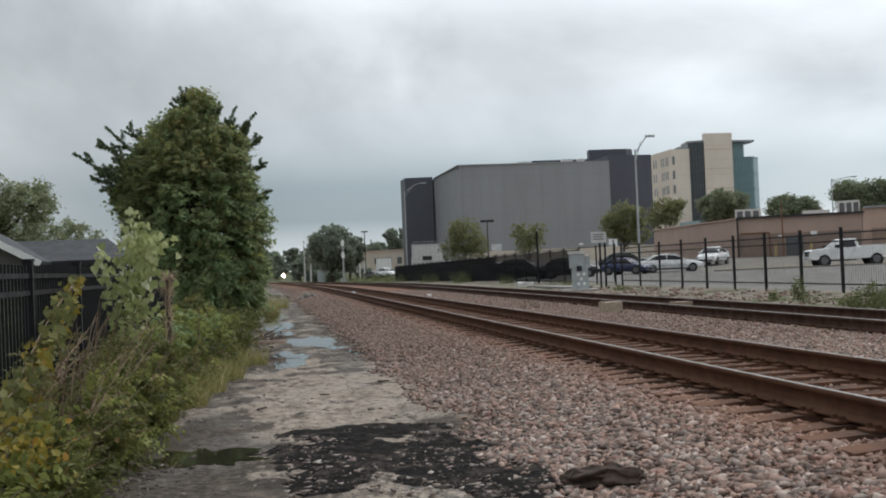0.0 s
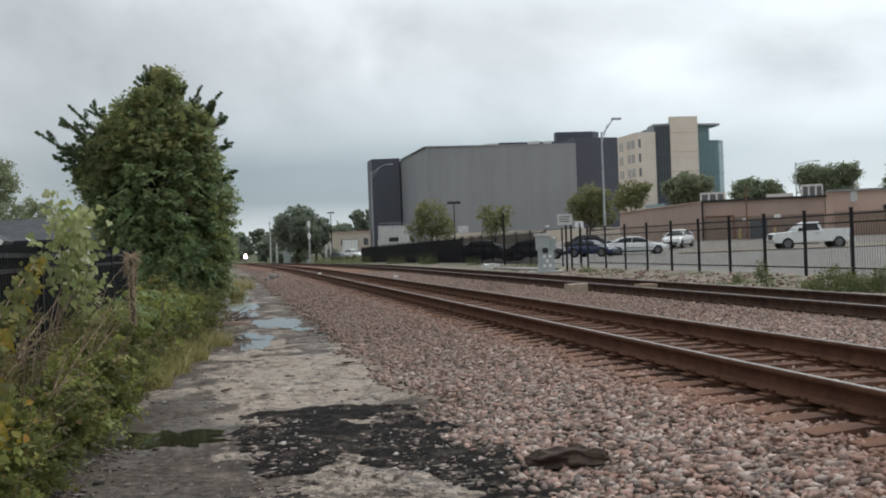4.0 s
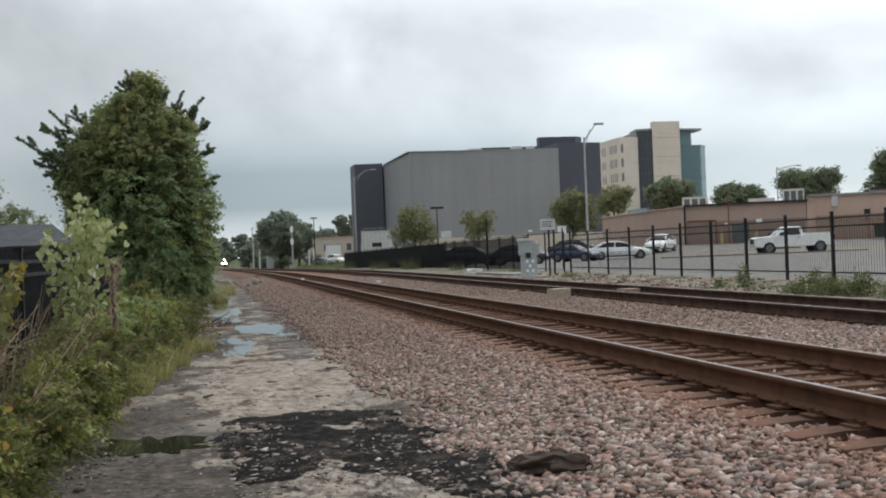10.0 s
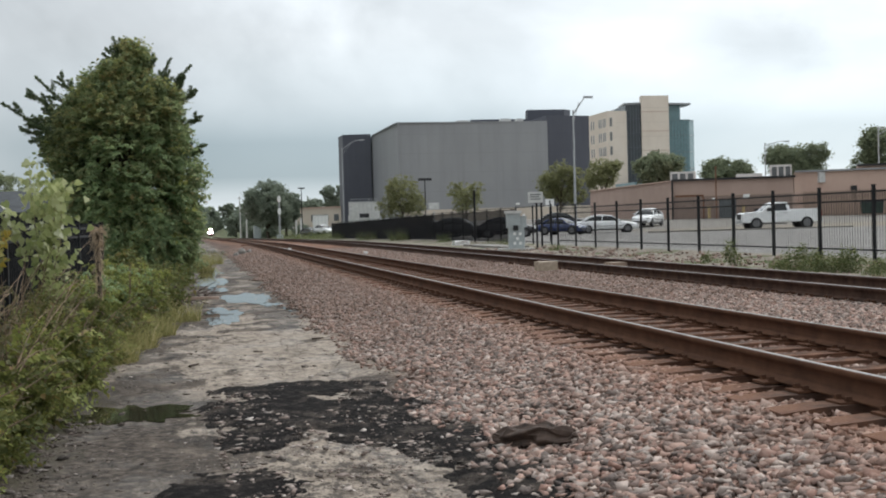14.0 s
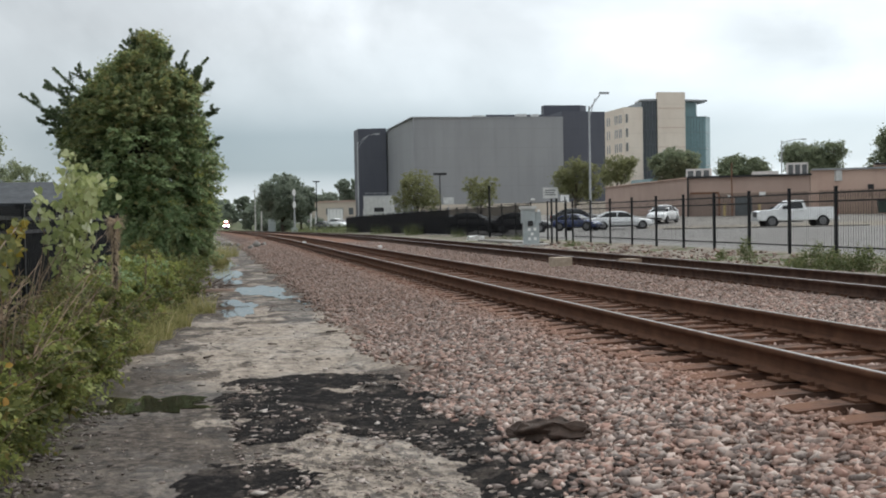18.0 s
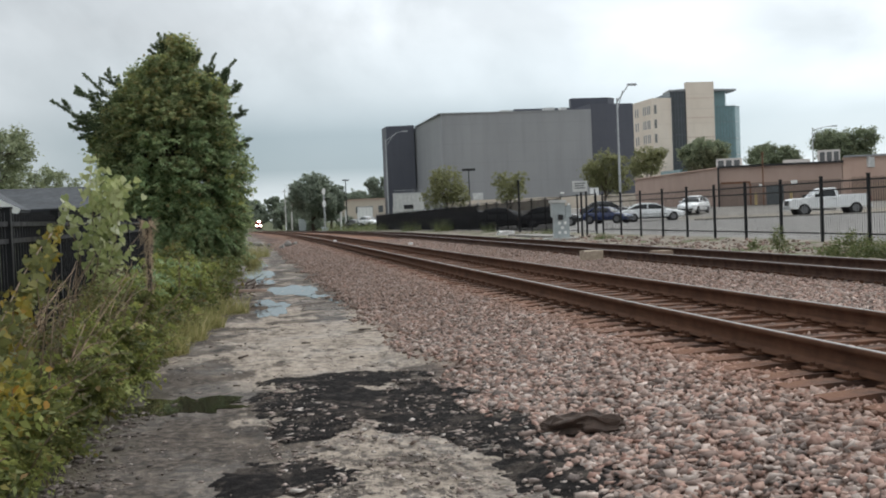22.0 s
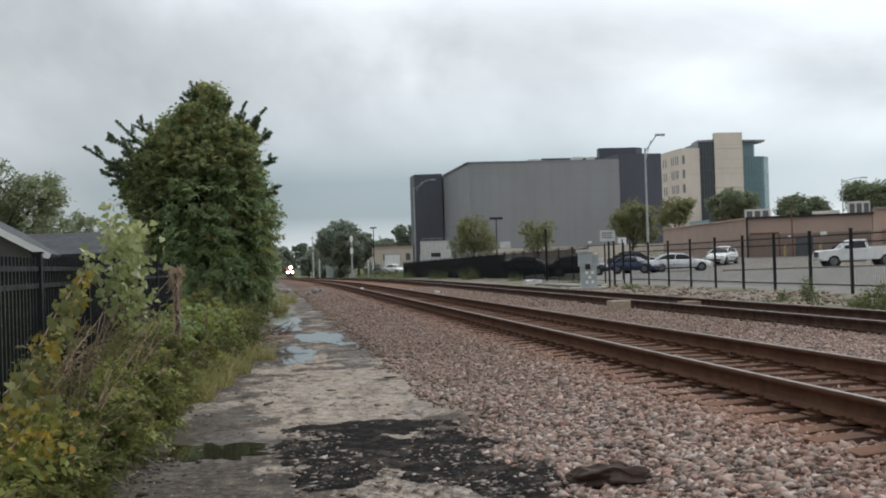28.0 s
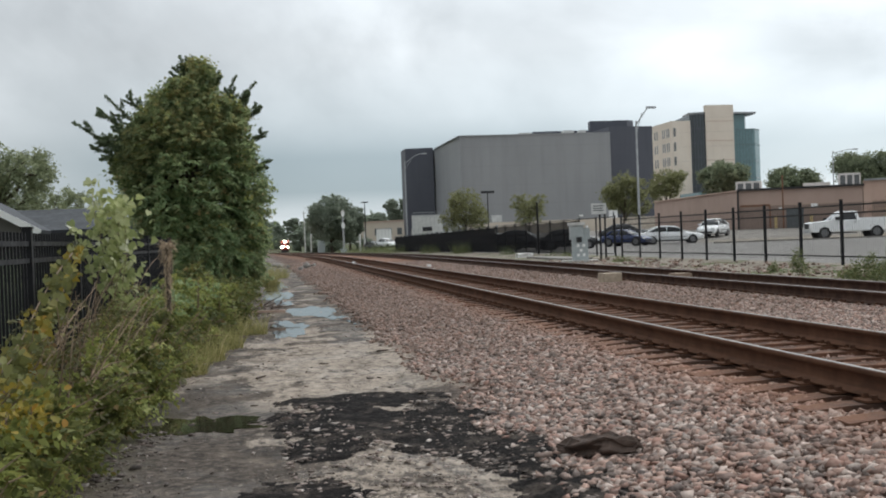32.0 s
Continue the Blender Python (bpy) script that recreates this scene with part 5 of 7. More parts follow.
def build_car(name, label, at, rz, paint, length=4.8, tall=1.45):
    """A rounded saloon: lofted body, glazed cabin, roof skin, pillars, wheels on dark discs for shaded arches."""
    car = thing(name, label, "car", at, rz)
    u, h = length / 5.0, tall / 1.42
    L, w = length / 2, 0.9

    def ring(x, hw, z0, z1):
        half = ((hw * 0.84, z0), (hw * 0.98, z0 + 0.09), (hw, z0 + 0.42 * (z1 - z0)), (hw * 0.985, z1 - 0.12), (hw * 0.93, z1 - 0.03), (hw * 0.5, z1 + 0.015))
        return [(x * u, y, z * h) for y, z in half] + [(x * u, -y, z * h) for y, z in reversed(half)]

    bm = bmesh.new()
    loft(bm, [ring(*r) for r in ((-2.50, 0.60, 0.38, 0.58), (-2.44, 0.72, 0.29, 0.66), (-2.20, 0.84, 0.24, 0.74), (-1.60, 0.89, 0.24, 0.84), (-1.00, 0.90, 0.24, 0.93), (0.30, 0.905, 0.24, 0.96), (1.30, 0.90, 0.24, 0.97), (1.90, 0.88, 0.25, 0.94), (2.28, 0.82, 0.28, 0.88), (2.44, 0.74, 0.34, 0.80), (2.50, 0.64, 0.42, 0.70))])
    part("body", bm, paint, car, "", 0.0, True)

    def glass(x, top, ht):
        return [(x * u, y, z * h) for y, z in ((0.83, 0.90), (ht + 0.05, top - 0.10), (ht, top - 0.035), (ht * 0.5, top), (-ht * 0.5, top), (-ht, top - 0.035), (-ht - 0.05, top - 0.10), (-0.83, 0.90))]

    bm = bmesh.new()
    loft(bm, [glass(*r) for r in ((-1.12, 1.00, 0.72), (-0.72, 1.20, 0.66), (-0.34, 1.35, 0.62), (0.10, 1.40, 0.60), (0.75, 1.40, 0.60), (1.12, 1.33, 0.60), (1.55, 1.14, 0.64), (1.90, 1.00, 0.70))])
    part("greenhouse", bm, CARGLASS, car, "dark windows", 0.0, True)
    bm = bmesh.new()
    loft(bm, [[(x * u, y, z * h) for y, z in ((ht + 0.035, top - 0.075), (ht + 0.015, top - 0.025), (ht * 0.5, top + 0.015), (-ht * 0.5, top + 0.015), (-ht - 0.015, top - 0.025), (-ht - 0.035, top - 0.075))] for x, top, ht in ((-0.42, 1.325, 0.63), (-0.30, 1.365, 0.62), (0.10, 1.405, 0.60), (0.75, 1.405, 0.60), (1.12, 1.340, 0.60), (1.24, 1.285, 0.61))])
    part("roof", bm, paint, car, "", 0.0, True)
    for s in (-1, 1):
        for x0, x1, t1, r in ((-1.10, -0.36, 1.33, 0.035), (0.36, 0.30, 1.37, 0.030), (1.86, 1.16, 1.30, 0.075)):
            bar("pillar", (x0 * u, s * 0.83, 0.92 * h), (x1 * u, s * 0.645, t1 * h), r, paint, car, r1=r * 0.9, n=6)
        for x in (-1.58, 1.42):
            wheel(car, x * u, s * (w + 0.005), 0.32)
        block("headlight", (-2.47 * u, -2.24 * u, s * 0.62 - 0.15, s * 0.62 + 0.15, 0.55 * h, 0.66 * h), CLEARLENS, car, "clear headlight", 0.03)
        block("tail_light", (2.34 * u, 2.47 * u, s * 0.62 - 0.14, s * 0.62 + 0.14, 0.66 * h, 0.80 * h), REDLENS, car, "red tail light", 0.03)
        block("mirror", (-0.92 * u, -0.74 * u, s * (w + 0.08) - 0.07, s * (w + 0.08) + 0.07, 0.93 * h, 1.05 * h), paint, car, "", 0.03)
        block("sill", (-1.2 * u, 1.05 * u, s * (w - 0.02) - 0.02, s * (w - 0.02) + 0.015, 0.20, 0.29), TRIM, car, "dark sill")
        for x in (0.22, 1.12):
            block("door_handle", (x * u - 0.09, x * u + 0.09, s * w * 0.985 - 0.02, s * w * 0.985 + 0.02, 0.80 * h, 0.83 * h), paint, car)
        block("rubbing_strip", (-1.15 * u, 1.0 * u, s * w - 0.015, s * w + 0.012, 0.52 * h, 0.555 * h), TRIM, car, "dark rubbing strip")
    block("front_bumper", (-L - 0.02, -L + 0.14, -0.62, 0.62, 0.34, 0.46), TRIM, car, "dark bumper", 0.03)
    return car


def build_pickup(label, at, rz, paint, length=5.9):
    car = thing("pickup_truck", label, "pickup truck", at, rz)
    L, w = length / 2, 0.99
    bm = bmesh.new()
    side_prism(bm, [(-L, 0.56), (-L - 0.02, 0.95), (-L + 0.05, 1.14), (-L + 0.22, 1.24), (-L + 1.45, 1.31), (L - 2.30, 1.33), (L - 2.26, 1.42), (L - 0.02, 1.43), (L, 0.62), (L - 0.3, 0.52), (-L + 0.3, 0.48)], -w, w, 0.06, 0.9)
    part("body", bm, paint, car, "", 0.05)
    bm = bmesh.new()
    side_prism(bm, [(-L + 1.42, 1.26), (-L + 2.20, 1.90), (-L + 2.45, 1.985), (-L + 3.30, 1.99), (-L + 3.46, 1.94), (-L + 3.62, 1.28)], -w + 0.05, w - 0.05, 0.22, 1.3)
    part("cab", bm, paint, car, "", 0.06)
    for s in (-1, 1):
        bm = bmesh.new()
        y = s * (w - 0.055)
        q = [(-L + 1.88, 1.33), (-L + 2.34, 1.80), (-L + 2.50, 1.87), (-L + 3.26, 1.87), (-L + 3.38, 1.36)]
        vs = [bm.verts.new((x, y - s * max(0, z - 1.3) * 0.22 + s * 0.014, z)) for x, z in q]
        vs2 = [bm.verts.new((x, y - s * max(0, z - 1.3) * 0.22 - s * 0.02, z)) for x, z in q]
        bm.faces.new(vs)
        bm.faces.new(vs2[::-1])
        for k in range(5):
            j = (k + 1) % 5
            bm.faces.new((vs[k], vs[j], vs2[j], vs2[k]))
        bmesh.ops.recalc_face_normals(bm, faces=bm.faces)
        part("side_window", bm, CARGLASS, car, "dark side window")
        for x in (-L + 1.03, L - 1.10):
            wheel(car, x, s * (w + 0.005), 0.43, 0.28)
        block("mirror", (-L + 1.80, -L + 2.0, s * (w + 0.14) - 0.10, s * (w + 0.14) + 0.10, 1.32, 1.56), TRIM, car, "black mirror", 0.03)
        block("headlight", (-L - 0.01, -L + 0.24, s * 0.78 - 0.16, s * 0.78 + 0.16, 0.92, 1.14), CLEARLENS, car, "clear headlight", 0.02)
        block("tail_light", (L - 0.08, L + 0.015, s * 0.90 - 0.09, s * 0.90 + 0.07, 0.90, 1.28), REDLENS, car, "red tail light", 0.02)
        block("door_handle", (-L + 3.15, -L + 3.34, s * w - 0.02, s * w + 0.02, 1.15, 1.19), TRIM, car)
        block("step", (-L + 1.55, -L + 3.3, s * w - 0.05, s * w + 0.03, 0.36, 0.44), TRIM, car, "dark side step")
    bm = bmesh.new()
    tube(bm, (-L + 1.48, -0.60, 1.335), (-L + 1.75, 0.05, 1.56), 0.012, None, 4)
    bm2 = bmesh.new()
    a, e = (-L + 1.50, 1.33), (-L + 2.18, 1.885)
    vs = [bm2.verts.new(p) for p in ((a[0] - 0.01, -0.82, a[1]), (a[0] - 0.01, 0.82, a[1]), (e[0] - 0.01, 0.72, e[1]), (e[0] - 0.01, -0.72, e[1]))]
    ws = [bm2.verts.new(v.co + Vector((0.03, 0, -0.02))) for v in vs]
    bm2.faces.new(vs)
    bm2.faces.new(ws[::-1])
    part("windscreen", bm2, CARGLASS, car, "dark windscreen")
    part("wiper", bm, TRIM, car)
    bm = bmesh.new()
    bx(bm, L - 2.20, L - 0.10, -w + 0.14, w - 0.14, 1.425, 1.44)
    part("bed", bm, TRIM, car, "open load bed")
    for y0, y1 in ((-w + 0.02, -w + 0.14), (w - 0.14, w - 0.02)):
        block("bed_rail", (L - 2.24, L - 0.03, y0 + 0.02, y1, 1.41, 1.465), paint, car)
    block("tailgate", (L - 0.10, L + 0.01, -w + 0.12, w - 0.12, 0.68, 1.46), paint, car)
    block("front_bumper", (-L - 0.10, -L + 0.10, -0.95, 0.95, 0.46, 0.68), CLEARLENS, car, "chrome front bumper", 0.04)
    block("grille", (-L - 0.02, -L + 0.05, -0.62, 0.62, 0.74, 1.14), TRIM, car, "dark grille")
    block("rear_bumper", (L - 0.02, L + 0.14, -0.9, 0.9, 0.50, 0.66), CLEARLENS, car, "chrome rear bumper", 0.03)
    return car


def build_vehicles():
    def at(x, y, up=0.0):
        return (x, y, float(lie(x, y)) + up)

    build_pickup("white full-size pickup truck parked in the yard", (43.1, 79.7, 0.31), -12.5, CARWHITE)
    build_car("sedan", "white sedan parked behind the steel fence", (31.75, 86.2, 0.31), 166, CARWHITE, 5.1, 1.42)
    build_car("hatchback", "white car parked beyond the white sedan", at(38.9, 95.0), 50, CARWHITE, 4.5, 1.56)
    build_car("dark_sedan", "dark blue sedan parked behind the steel fence", (27.6, 84.5, 0.30), 138, CARBLUE, 3.7, 1.26)
    build_car("dark_sedan", "black sedan parked beyond the blue one", at(31.8, 97.5), 166, CARBLACK, 4.7, 1.45)
    build_car("dark_suv", "black car seen through the windscreen mesh", at(19.7, 85.5), 155, CARBLACK, 4.8, 1.6)
    build_car("grey_sedan", "silver car seen through the windscreen mesh", at(19.6, 93.5), 155, CARSILVER, 4.7, 1.45)
    build_car("dark_suv", "black car seen through the windscreen mesh", at(22.6, 82.5), 160, CARBLACK, 4.6, 1.5)
    build_car("grey_sedan", "grey car parked by the box trailer", at(25.5, 152.0), 170, CARSILVER, 4.7, 1.45)
    build_car("white_van", "white van parked near the signal", at(20.3, 185.0), 130, CARWHITE, 3.6, 1.6)
    build_car("dark_sedan", "black car parked near the signal", at(18.4, 186.0), 120, CARBLACK, 4.0, 1.45)
    for k in range(6):
        x, y = 33.6 + k * 2.44, 78.9 - k * 0.54
        stop = block("kerb_stone", (-1.2, 1.2, -0.16, 0.16, -0.05, 0.11), LUMP, None, "", 0.03)
        stop.location, stop.rotation_euler = (x, y, float(lie(x, y))), (0, 0, radians(-12.5))
        tagged(stop, "grey-brown kerb stone edging the car park", "kerb", "kerb stones in the car park")
    # box trailer and box truck far down the yard
    for x, y, rz, l, h, lab in ((24.7, 168.9, -8, 4.5, 3.2, "pale box trailer parked behind the screened fence"), (21.6, 200.2, -6, 2.6, 2.2, "white box truck parked near the signal")):
        z = float(lie(x, y)) + 0.3
        t = thing("box_trailer" if l > 4 else "box_truck", lab, "trailer" if l > 4 else "truck", (x, y, z), rz)
        block("box", (-l / 2, l / 2, -1.1, 1.1, 0.6, 0.6 + h), OFFWHITE if l > 4 else WHITE, t, "", 0.05)
        block("chassis", (-l / 2, l / 2, -0.9, 0.9, 0.4, 0.58), TRIM, t)
        block("cab", (-l / 2 - 0.1, -l / 2 + 1.0, -1.0, 1.0, 0.35, 1.9), OFFWHITE, t, "", 0.08)
        for k in range(int(l / 0.6)):
            block("rib", (-l / 2 + 0.3 + k * 0.6, -l / 2 + 0.34 + k * 0.6, -1.13, -1.09, 0.7, 0.5 + h), GALV, t)
        block("top_frame", (-l / 2 - 0.06, l / 2 + 0.06, -1.16, 1.16, 0.56 + h, 0.68 + h), GALV, t, "grey roof edge")
        if l > 4:
            block("vent", (-0.7, 0.7, -1.16, -1.10, 1.5, 2.1), TRIM, t, "dark vent")
            for xx in (-1.9, -0.6, 0.7, 1.9):
                block("rack_post", (xx - 0.03, xx + 0.03, -0.9, -0.84, 0.68 + h, 1.0 + h), GALV, t)
            block("rack_bar", (-1.95, 1.95, -0.9, -0.84, 1.0 + h, 1.06 + h), GALV, t)
        for s in (-1, 1):
            for xx in (-l / 2 + 0.9, l / 2 - 0.9):
                bm = bmesh.new()
                tube(bm, (xx, s * 1.0, 0.3), (xx, s * 0.75, 0.3), 0.42, None, 16)
                part("wheel", bm, RUBBER, t)
    for x, y, mat, lab in ((60.9, 95.2, DUMPSTER, "dark green dumpster by the board fence"), (62.9, 94.0, DUMPBLUE, "upright blue bin by the board fence"), (53.0, 101.2, DUMPSTER, "small green bin against the wall")):
        k, tall = (0.40, 1.12) if x > 62 else (0.88, 1.35) if x > 55 else (0.6, 0.85)
        d = thing("dumpster", lab, "dumpster", (x, y, float(lie(x, y))), -27)
        bm = bmesh.new()
        side_prism(bm, [(-1.0 * k, 0.15), (1.0 * k, 0.15), (1.1 * k, tall * 0.88), (-1.1 * k, tall * 0.88)], -0.7 * k, 0.7 * k)
        part("bin", bm, mat, d, "", 0.04)
        bm = bmesh.new()
        side_prism(bm, [(-1.12 * k, tall * 0.885), (1.12 * k, tall * 0.885), (1.0 * k, tall), (-1.0 * k, tall)], -0.74 * k, 0.74 * k)
        part("lid", bm, DUMPBLUE if x > 62 else TRIM, d, "plastic lid")


# ---- lamps, signs, signals ----
def build_street_lamp(name, label, base, top, arm, r=0.11, box=False):
    lamp = thing(name, label, "street lamp", base)
    bx0, by0, bz0 = base
    h = top - bz0
    bar("pole", (0, 0, 0), (0, 0, h), r, GALV if not box else TRIM, lamp, "", r * 0.6, 12)
    block("base_plate", (-0.25, 0.25, -0.25, 0.25, 0, 0.35), CONCRETE, lamp, "concrete footing")
    if box:
        block("lamp_head", (-0.62, 0.62, -0.2, 0.2, h, h + 0.22), TRIM, lamp, "dark shoebox lamp head", 0.04)
        return lamp
    prev = Vector((0, 0, h - 0.3))
    ax, az = arm
    for k in range(1, 7):
        f = k / 6
        p = Vector((ax * f, 0, h - 0.3 + az * (f if az > 1.2 and ax < 1.5 else math.sin(f * math.pi / 2))))
        bar("arm", prev, p, r * 0.45, GALV, lamp)
        prev = p
    bar("brace", (0, 0, h - 1.0), (ax * 0.5, 0, h - 0.3 + az * math.sin(math.pi / 4) - 0.05), r * 0.3, GALV, lamp)
    s = 1 if ax > 0 else -1
    bm = bmesh.new()
    bx(bm, prev.x - 0.1 * s if s > 0 else prev.x - 0.65, prev.x + 0.65 if s > 0 else prev.x + 0.1, -0.13, 0.13, prev.z - 0.09, prev.z + 0.07)
    part("lamp_head", bm, GALV, lamp, "grey cobra-head lamp", 0.05)
    return lamp


def build_posts_and_signs():
    build_street_lamp("street_lamp", "tall galvanised street lamp in the yard", (29.8, 87.7, 0.5), 10.1, (1.0, 1.35))
    build_street_lamp("street_lamp", "tall galvanised street lamp beside the hall", (21.1, 164.5, 0.2), 12.5, (2.6, 1.4), 0.075)
    build_street_lamp("street_lamp", "galvanised street lamp behind the low building", (77.7, 147.0, 1.0), 11.2, (3.0, 0.5))
    build_street_lamp("street_lamp", "galvanised street lamp behind the low building", (75.6, 116.7, 1.0), 10.9, (2.8, 0.2))
    build_street_lamp("parking_lamp", "dark parking-lot lamp between the young trees", (21.7, 108.0, 0.4), 5.5, None, 0.08, True)
    build_street_lamp("parking_lamp", "parking-lot lamp beside the signal", (19.5, 212.0, -0.6), 8.3, None, 0.12, True)
    # lineside cabinet
    cab = thing("signal_cabinet", "silver lineside signal cabinet on a concrete pad", "cabinet", (13.4, 47.4, 0.20), -12)
    block("pad", (-0.75, 0.75, -0.6, 0.6, 0.0, 0.10), CONCRETE, cab, "concrete pad")
    block("lower_case", (-0.30, 0.36, -0.28, 0.28, 0.10, 0.98), SILVER, cab, "", 0.02)
    block("upper_case", (-0.38, 0.20, -0.30, 0.30, 0.98, 1.58), SILVER, cab, "", 0.02)
    block("cap", (-0.44, 0.26, -0.36, 0.36, 1.58, 1.70), OFFWHITE, cab, "pale sheet-metal cap", 0.02)
    block("side_case", (0.22, 0.46, -0.22, 0.22, 0.98, 1.46), SILVER, cab, "", 0.02)
    block("meter", (-0.12, 0.10, -0.34, -0.29, 0.86, 1.08), TRIM, cab, "round black meter", 0.04)
    for x, z in ((-0.06, 0.72), (0.18, 0.72), (0.06, 0.52), (0.18, 0.32), (-0.06, 0.32)):
        block("notice", (x - 0.06, x + 0.06, -0.292, -0.281, z - 0.06, z + 0.06), WHITE, cab, "white notice plate")
    bar("insulator", (0.34, -0.2, 1.46), (0.34, -0.2, 1.56), 0.06, WHITE, cab, "white insulator")
    tagged(block("concrete_slab", (13.35, 14.6, 49.5, 57.0, 0.10, 0.34), LUMP), "low grey concrete slab beside the cabinet", "slab")
    bm = bmesh.new()
    bx(bm, -0.42, 0.42, -0.3, 0.3, 0, 0.22)
    bmesh.ops.subdivide_edges(bm, edges=bm.edges[:], cuts=4, use_grid_fill=True)
    for v in bm.verts:
        v.co *= 1 + 0.35 * ripple(v.co.x * 3, v.co.y * 3 + v.co.z * 5, 1, 3)
    bag = part("plastic_sheet", bm, WHITE)
    bag.location = (14.3, 61.5, float(lie(14.3, 61.5)) - 0.01)
    tagged(bag, "crumpled white plastic sheet lying by the fence", "litter")
    # notice board on two posts
    s = thing("notice_sign", "white notice sign on two black posts", "sign", (14.9, 49.3, 0.25), -12)
    for x in (-0.02, 0.20):
        bar("post", (x + 0.05, 0, 0), (x + 0.05, 0, 2.05), 0.045, BLACKSTEEL, s)
    block("board", (-0.34, 0.32, -0.05, -0.02, 2.0, 2.48), OFFWHITE, s, "white board", 0.01)
    for k in range(3):
        block("writing", (-0.25, 0.22 - 0.06 * (k % 2), -0.056, -0.048, 2.34 - k * 0.10, 2.38 - k * 0.10), WINDOWGREY, s)
    s = thing("small_sign", "small white sign on a post in the yard", "sign", (18.8, 59.6, 0.32), -12)
    bar("post", (0, 0, 0), (0, 0, 2.2), 0.03, BLACKSTEEL, s)
    block("board", (-0.23, 0.23, -0.04, -0.015, 1.86, 2.26), WHITE, s, "white board", 0.01)
    block("writing", (-0.03, 0.04, -0.046, -0.038, 1.94, 2.18), WINDOWGREY, s)
    s = thing("yard_sign", "pale blank panel on a post before the hall", "sign", (24.6, 118.0, 0.6))
    bar("post", (0, 0, 0), (0, 0, 2.0), 0.06, GALV, s)
    block("board", (-0.55, 0.55, -0.05, 0.0, 2.25, 2.95), OFFWHITE, s, "pale blank panel", 0.02)
    # block signal
    sig = thing("railway_signal", "two-headed railway signal on a grey mast seen from behind", "railway signal", (13.9, 191.6, -0.55))
    bar("mast", (0, 0, 0), (0, 0, 6.6), 0.13, GALV, sig, "", 0.10, 10)
    for z in (6.55, 4.55):
        bm = bmesh.new()
        n = 20
        ring = []
        for y in (-0.36, -0.22):
            ring.append([bm.verts.new((0.29 * math.cos(k * math.tau / n), y, z + 0.56 * math.sin(k * math.tau / n))) for k in range(n)])
        for k in range(n):
            j = (k + 1) % n
            bm.faces.new((ring[0][k], ring[0][j], ring[1][j], ring[1][k]))
        bm.faces.new(ring[0])
        bm.faces.new(ring[1][::-1])
        bmesh.ops.recalc_face_normals(bm, faces=bm.faces)
        part("signal_head", bm, WHITE, sig, "pale oval signal head")
    block("ladder", (0.14, 0.20, 0.1, 0.16, 0.4, 5.8), GALV, sig)
    block("base_case", (-0.5, 0.5, -0.4, 0.4, 0, 0.7), SILVER, sig, "", 0.04)
    for x, y, h, lab in ((11.8, 265.0, 7.5, "far utility pole by the line"), (11.8, 300.0, 11.0, "far utility pole by the line"), (14.8, 330.0, 7.0, "far utility pole by the line")):
        z = float(lie(x, y))
        p = thing("utility_pole", lab, "utility pole", (x, y, z), 0, "far utility poles")
        bar("pole", (0, 0, 0), (0, 0, h), 0.17, OFFWHITE, p, "", 0.12, 8)
        block("crossarm", (-0.6, 0.6, -0.07, 0.07, h - 0.7, h - 0.55), OFFWHITE, p)
    for x, y, w, h in ((13.2, 262, 1.6, 3.2),):
        tagged(block("equipment_hut", (x, x + w, y, y + 1.5, -1.5, -1.5 + h), SILVER, None, "", 0.05), "pale lineside equipment hut", "hut")
    for x, y, h in ((17.0, 196.0, 3.0), (17.9, 197.0, 3.2)):
        z = float(lie(x, y))
        tagged(bar("short_post", (x, y, z), (x, y, z + h), 0.15, OFFWHITE), "short pale post near the signal", "post", "short pale posts")
    m = thing("lattice_mast", "thin far radio mast", "mast", (40.0, 300.0, 1.0))
    bar("mast", (0, 0, 0), (0, 0, 14.5), 0.12, GALV, m, "", 0.08)
    # lineside odds and ends on the second track
    tagged(block("timber_block", (7.93, 8.36, 26.0, 26.5, 0.26, 0.50), PALETIMBER, None, "", 0.03), "tan timber block beside the second track", "timber")
    tagged(block("track_mat", (9.32, 9.70, 25.0, 25.5, 0.315, 0.465), MAT, None, "", 0.02), "tan crossing plank between the rails", "plank")
    for x, y, l in ((5.0, 62.0, 0.16), (6.9, 47.0, 0.14)):
        z = float(lie(x, y))
        tagged(block("marker_stone", (x - l / 2, x + l / 2, y, y + 0.3, z - 0.03, z + 0.12), WHITE, None, "", 0.03), "small white marker stone by the rails", "stone", "marker stones")
    for k, (x, y, l) in enumerate(((2.5, 62.0, 0.42), (2.1, 60.5, 0.30), (2.9, 63.2, 0.28), (1.2, 72.0, 0.40), (1.7, 70.0, 0.30), (0.9, 74.5, 0.34))):
        rock = stones("rock", np.array([0.0]), np.array([0.0]), np.array([0.0]), np.array([l]), None, "", LUMP)
        rock.location, rock.rotation_euler = (x, y, float(lie(x, y)) + l * 0.2), (0.3 * k, 0.5 * k, 1.3 * k)
        tagged(rock, "pale lump of broken concrete by the path", "rock", "broken concrete lumps")


build_grey_hall()
build_office_tower()
build_low_building()
build_far_sheds()
build_house()
build_vehicles()
build_posts_and_signs()


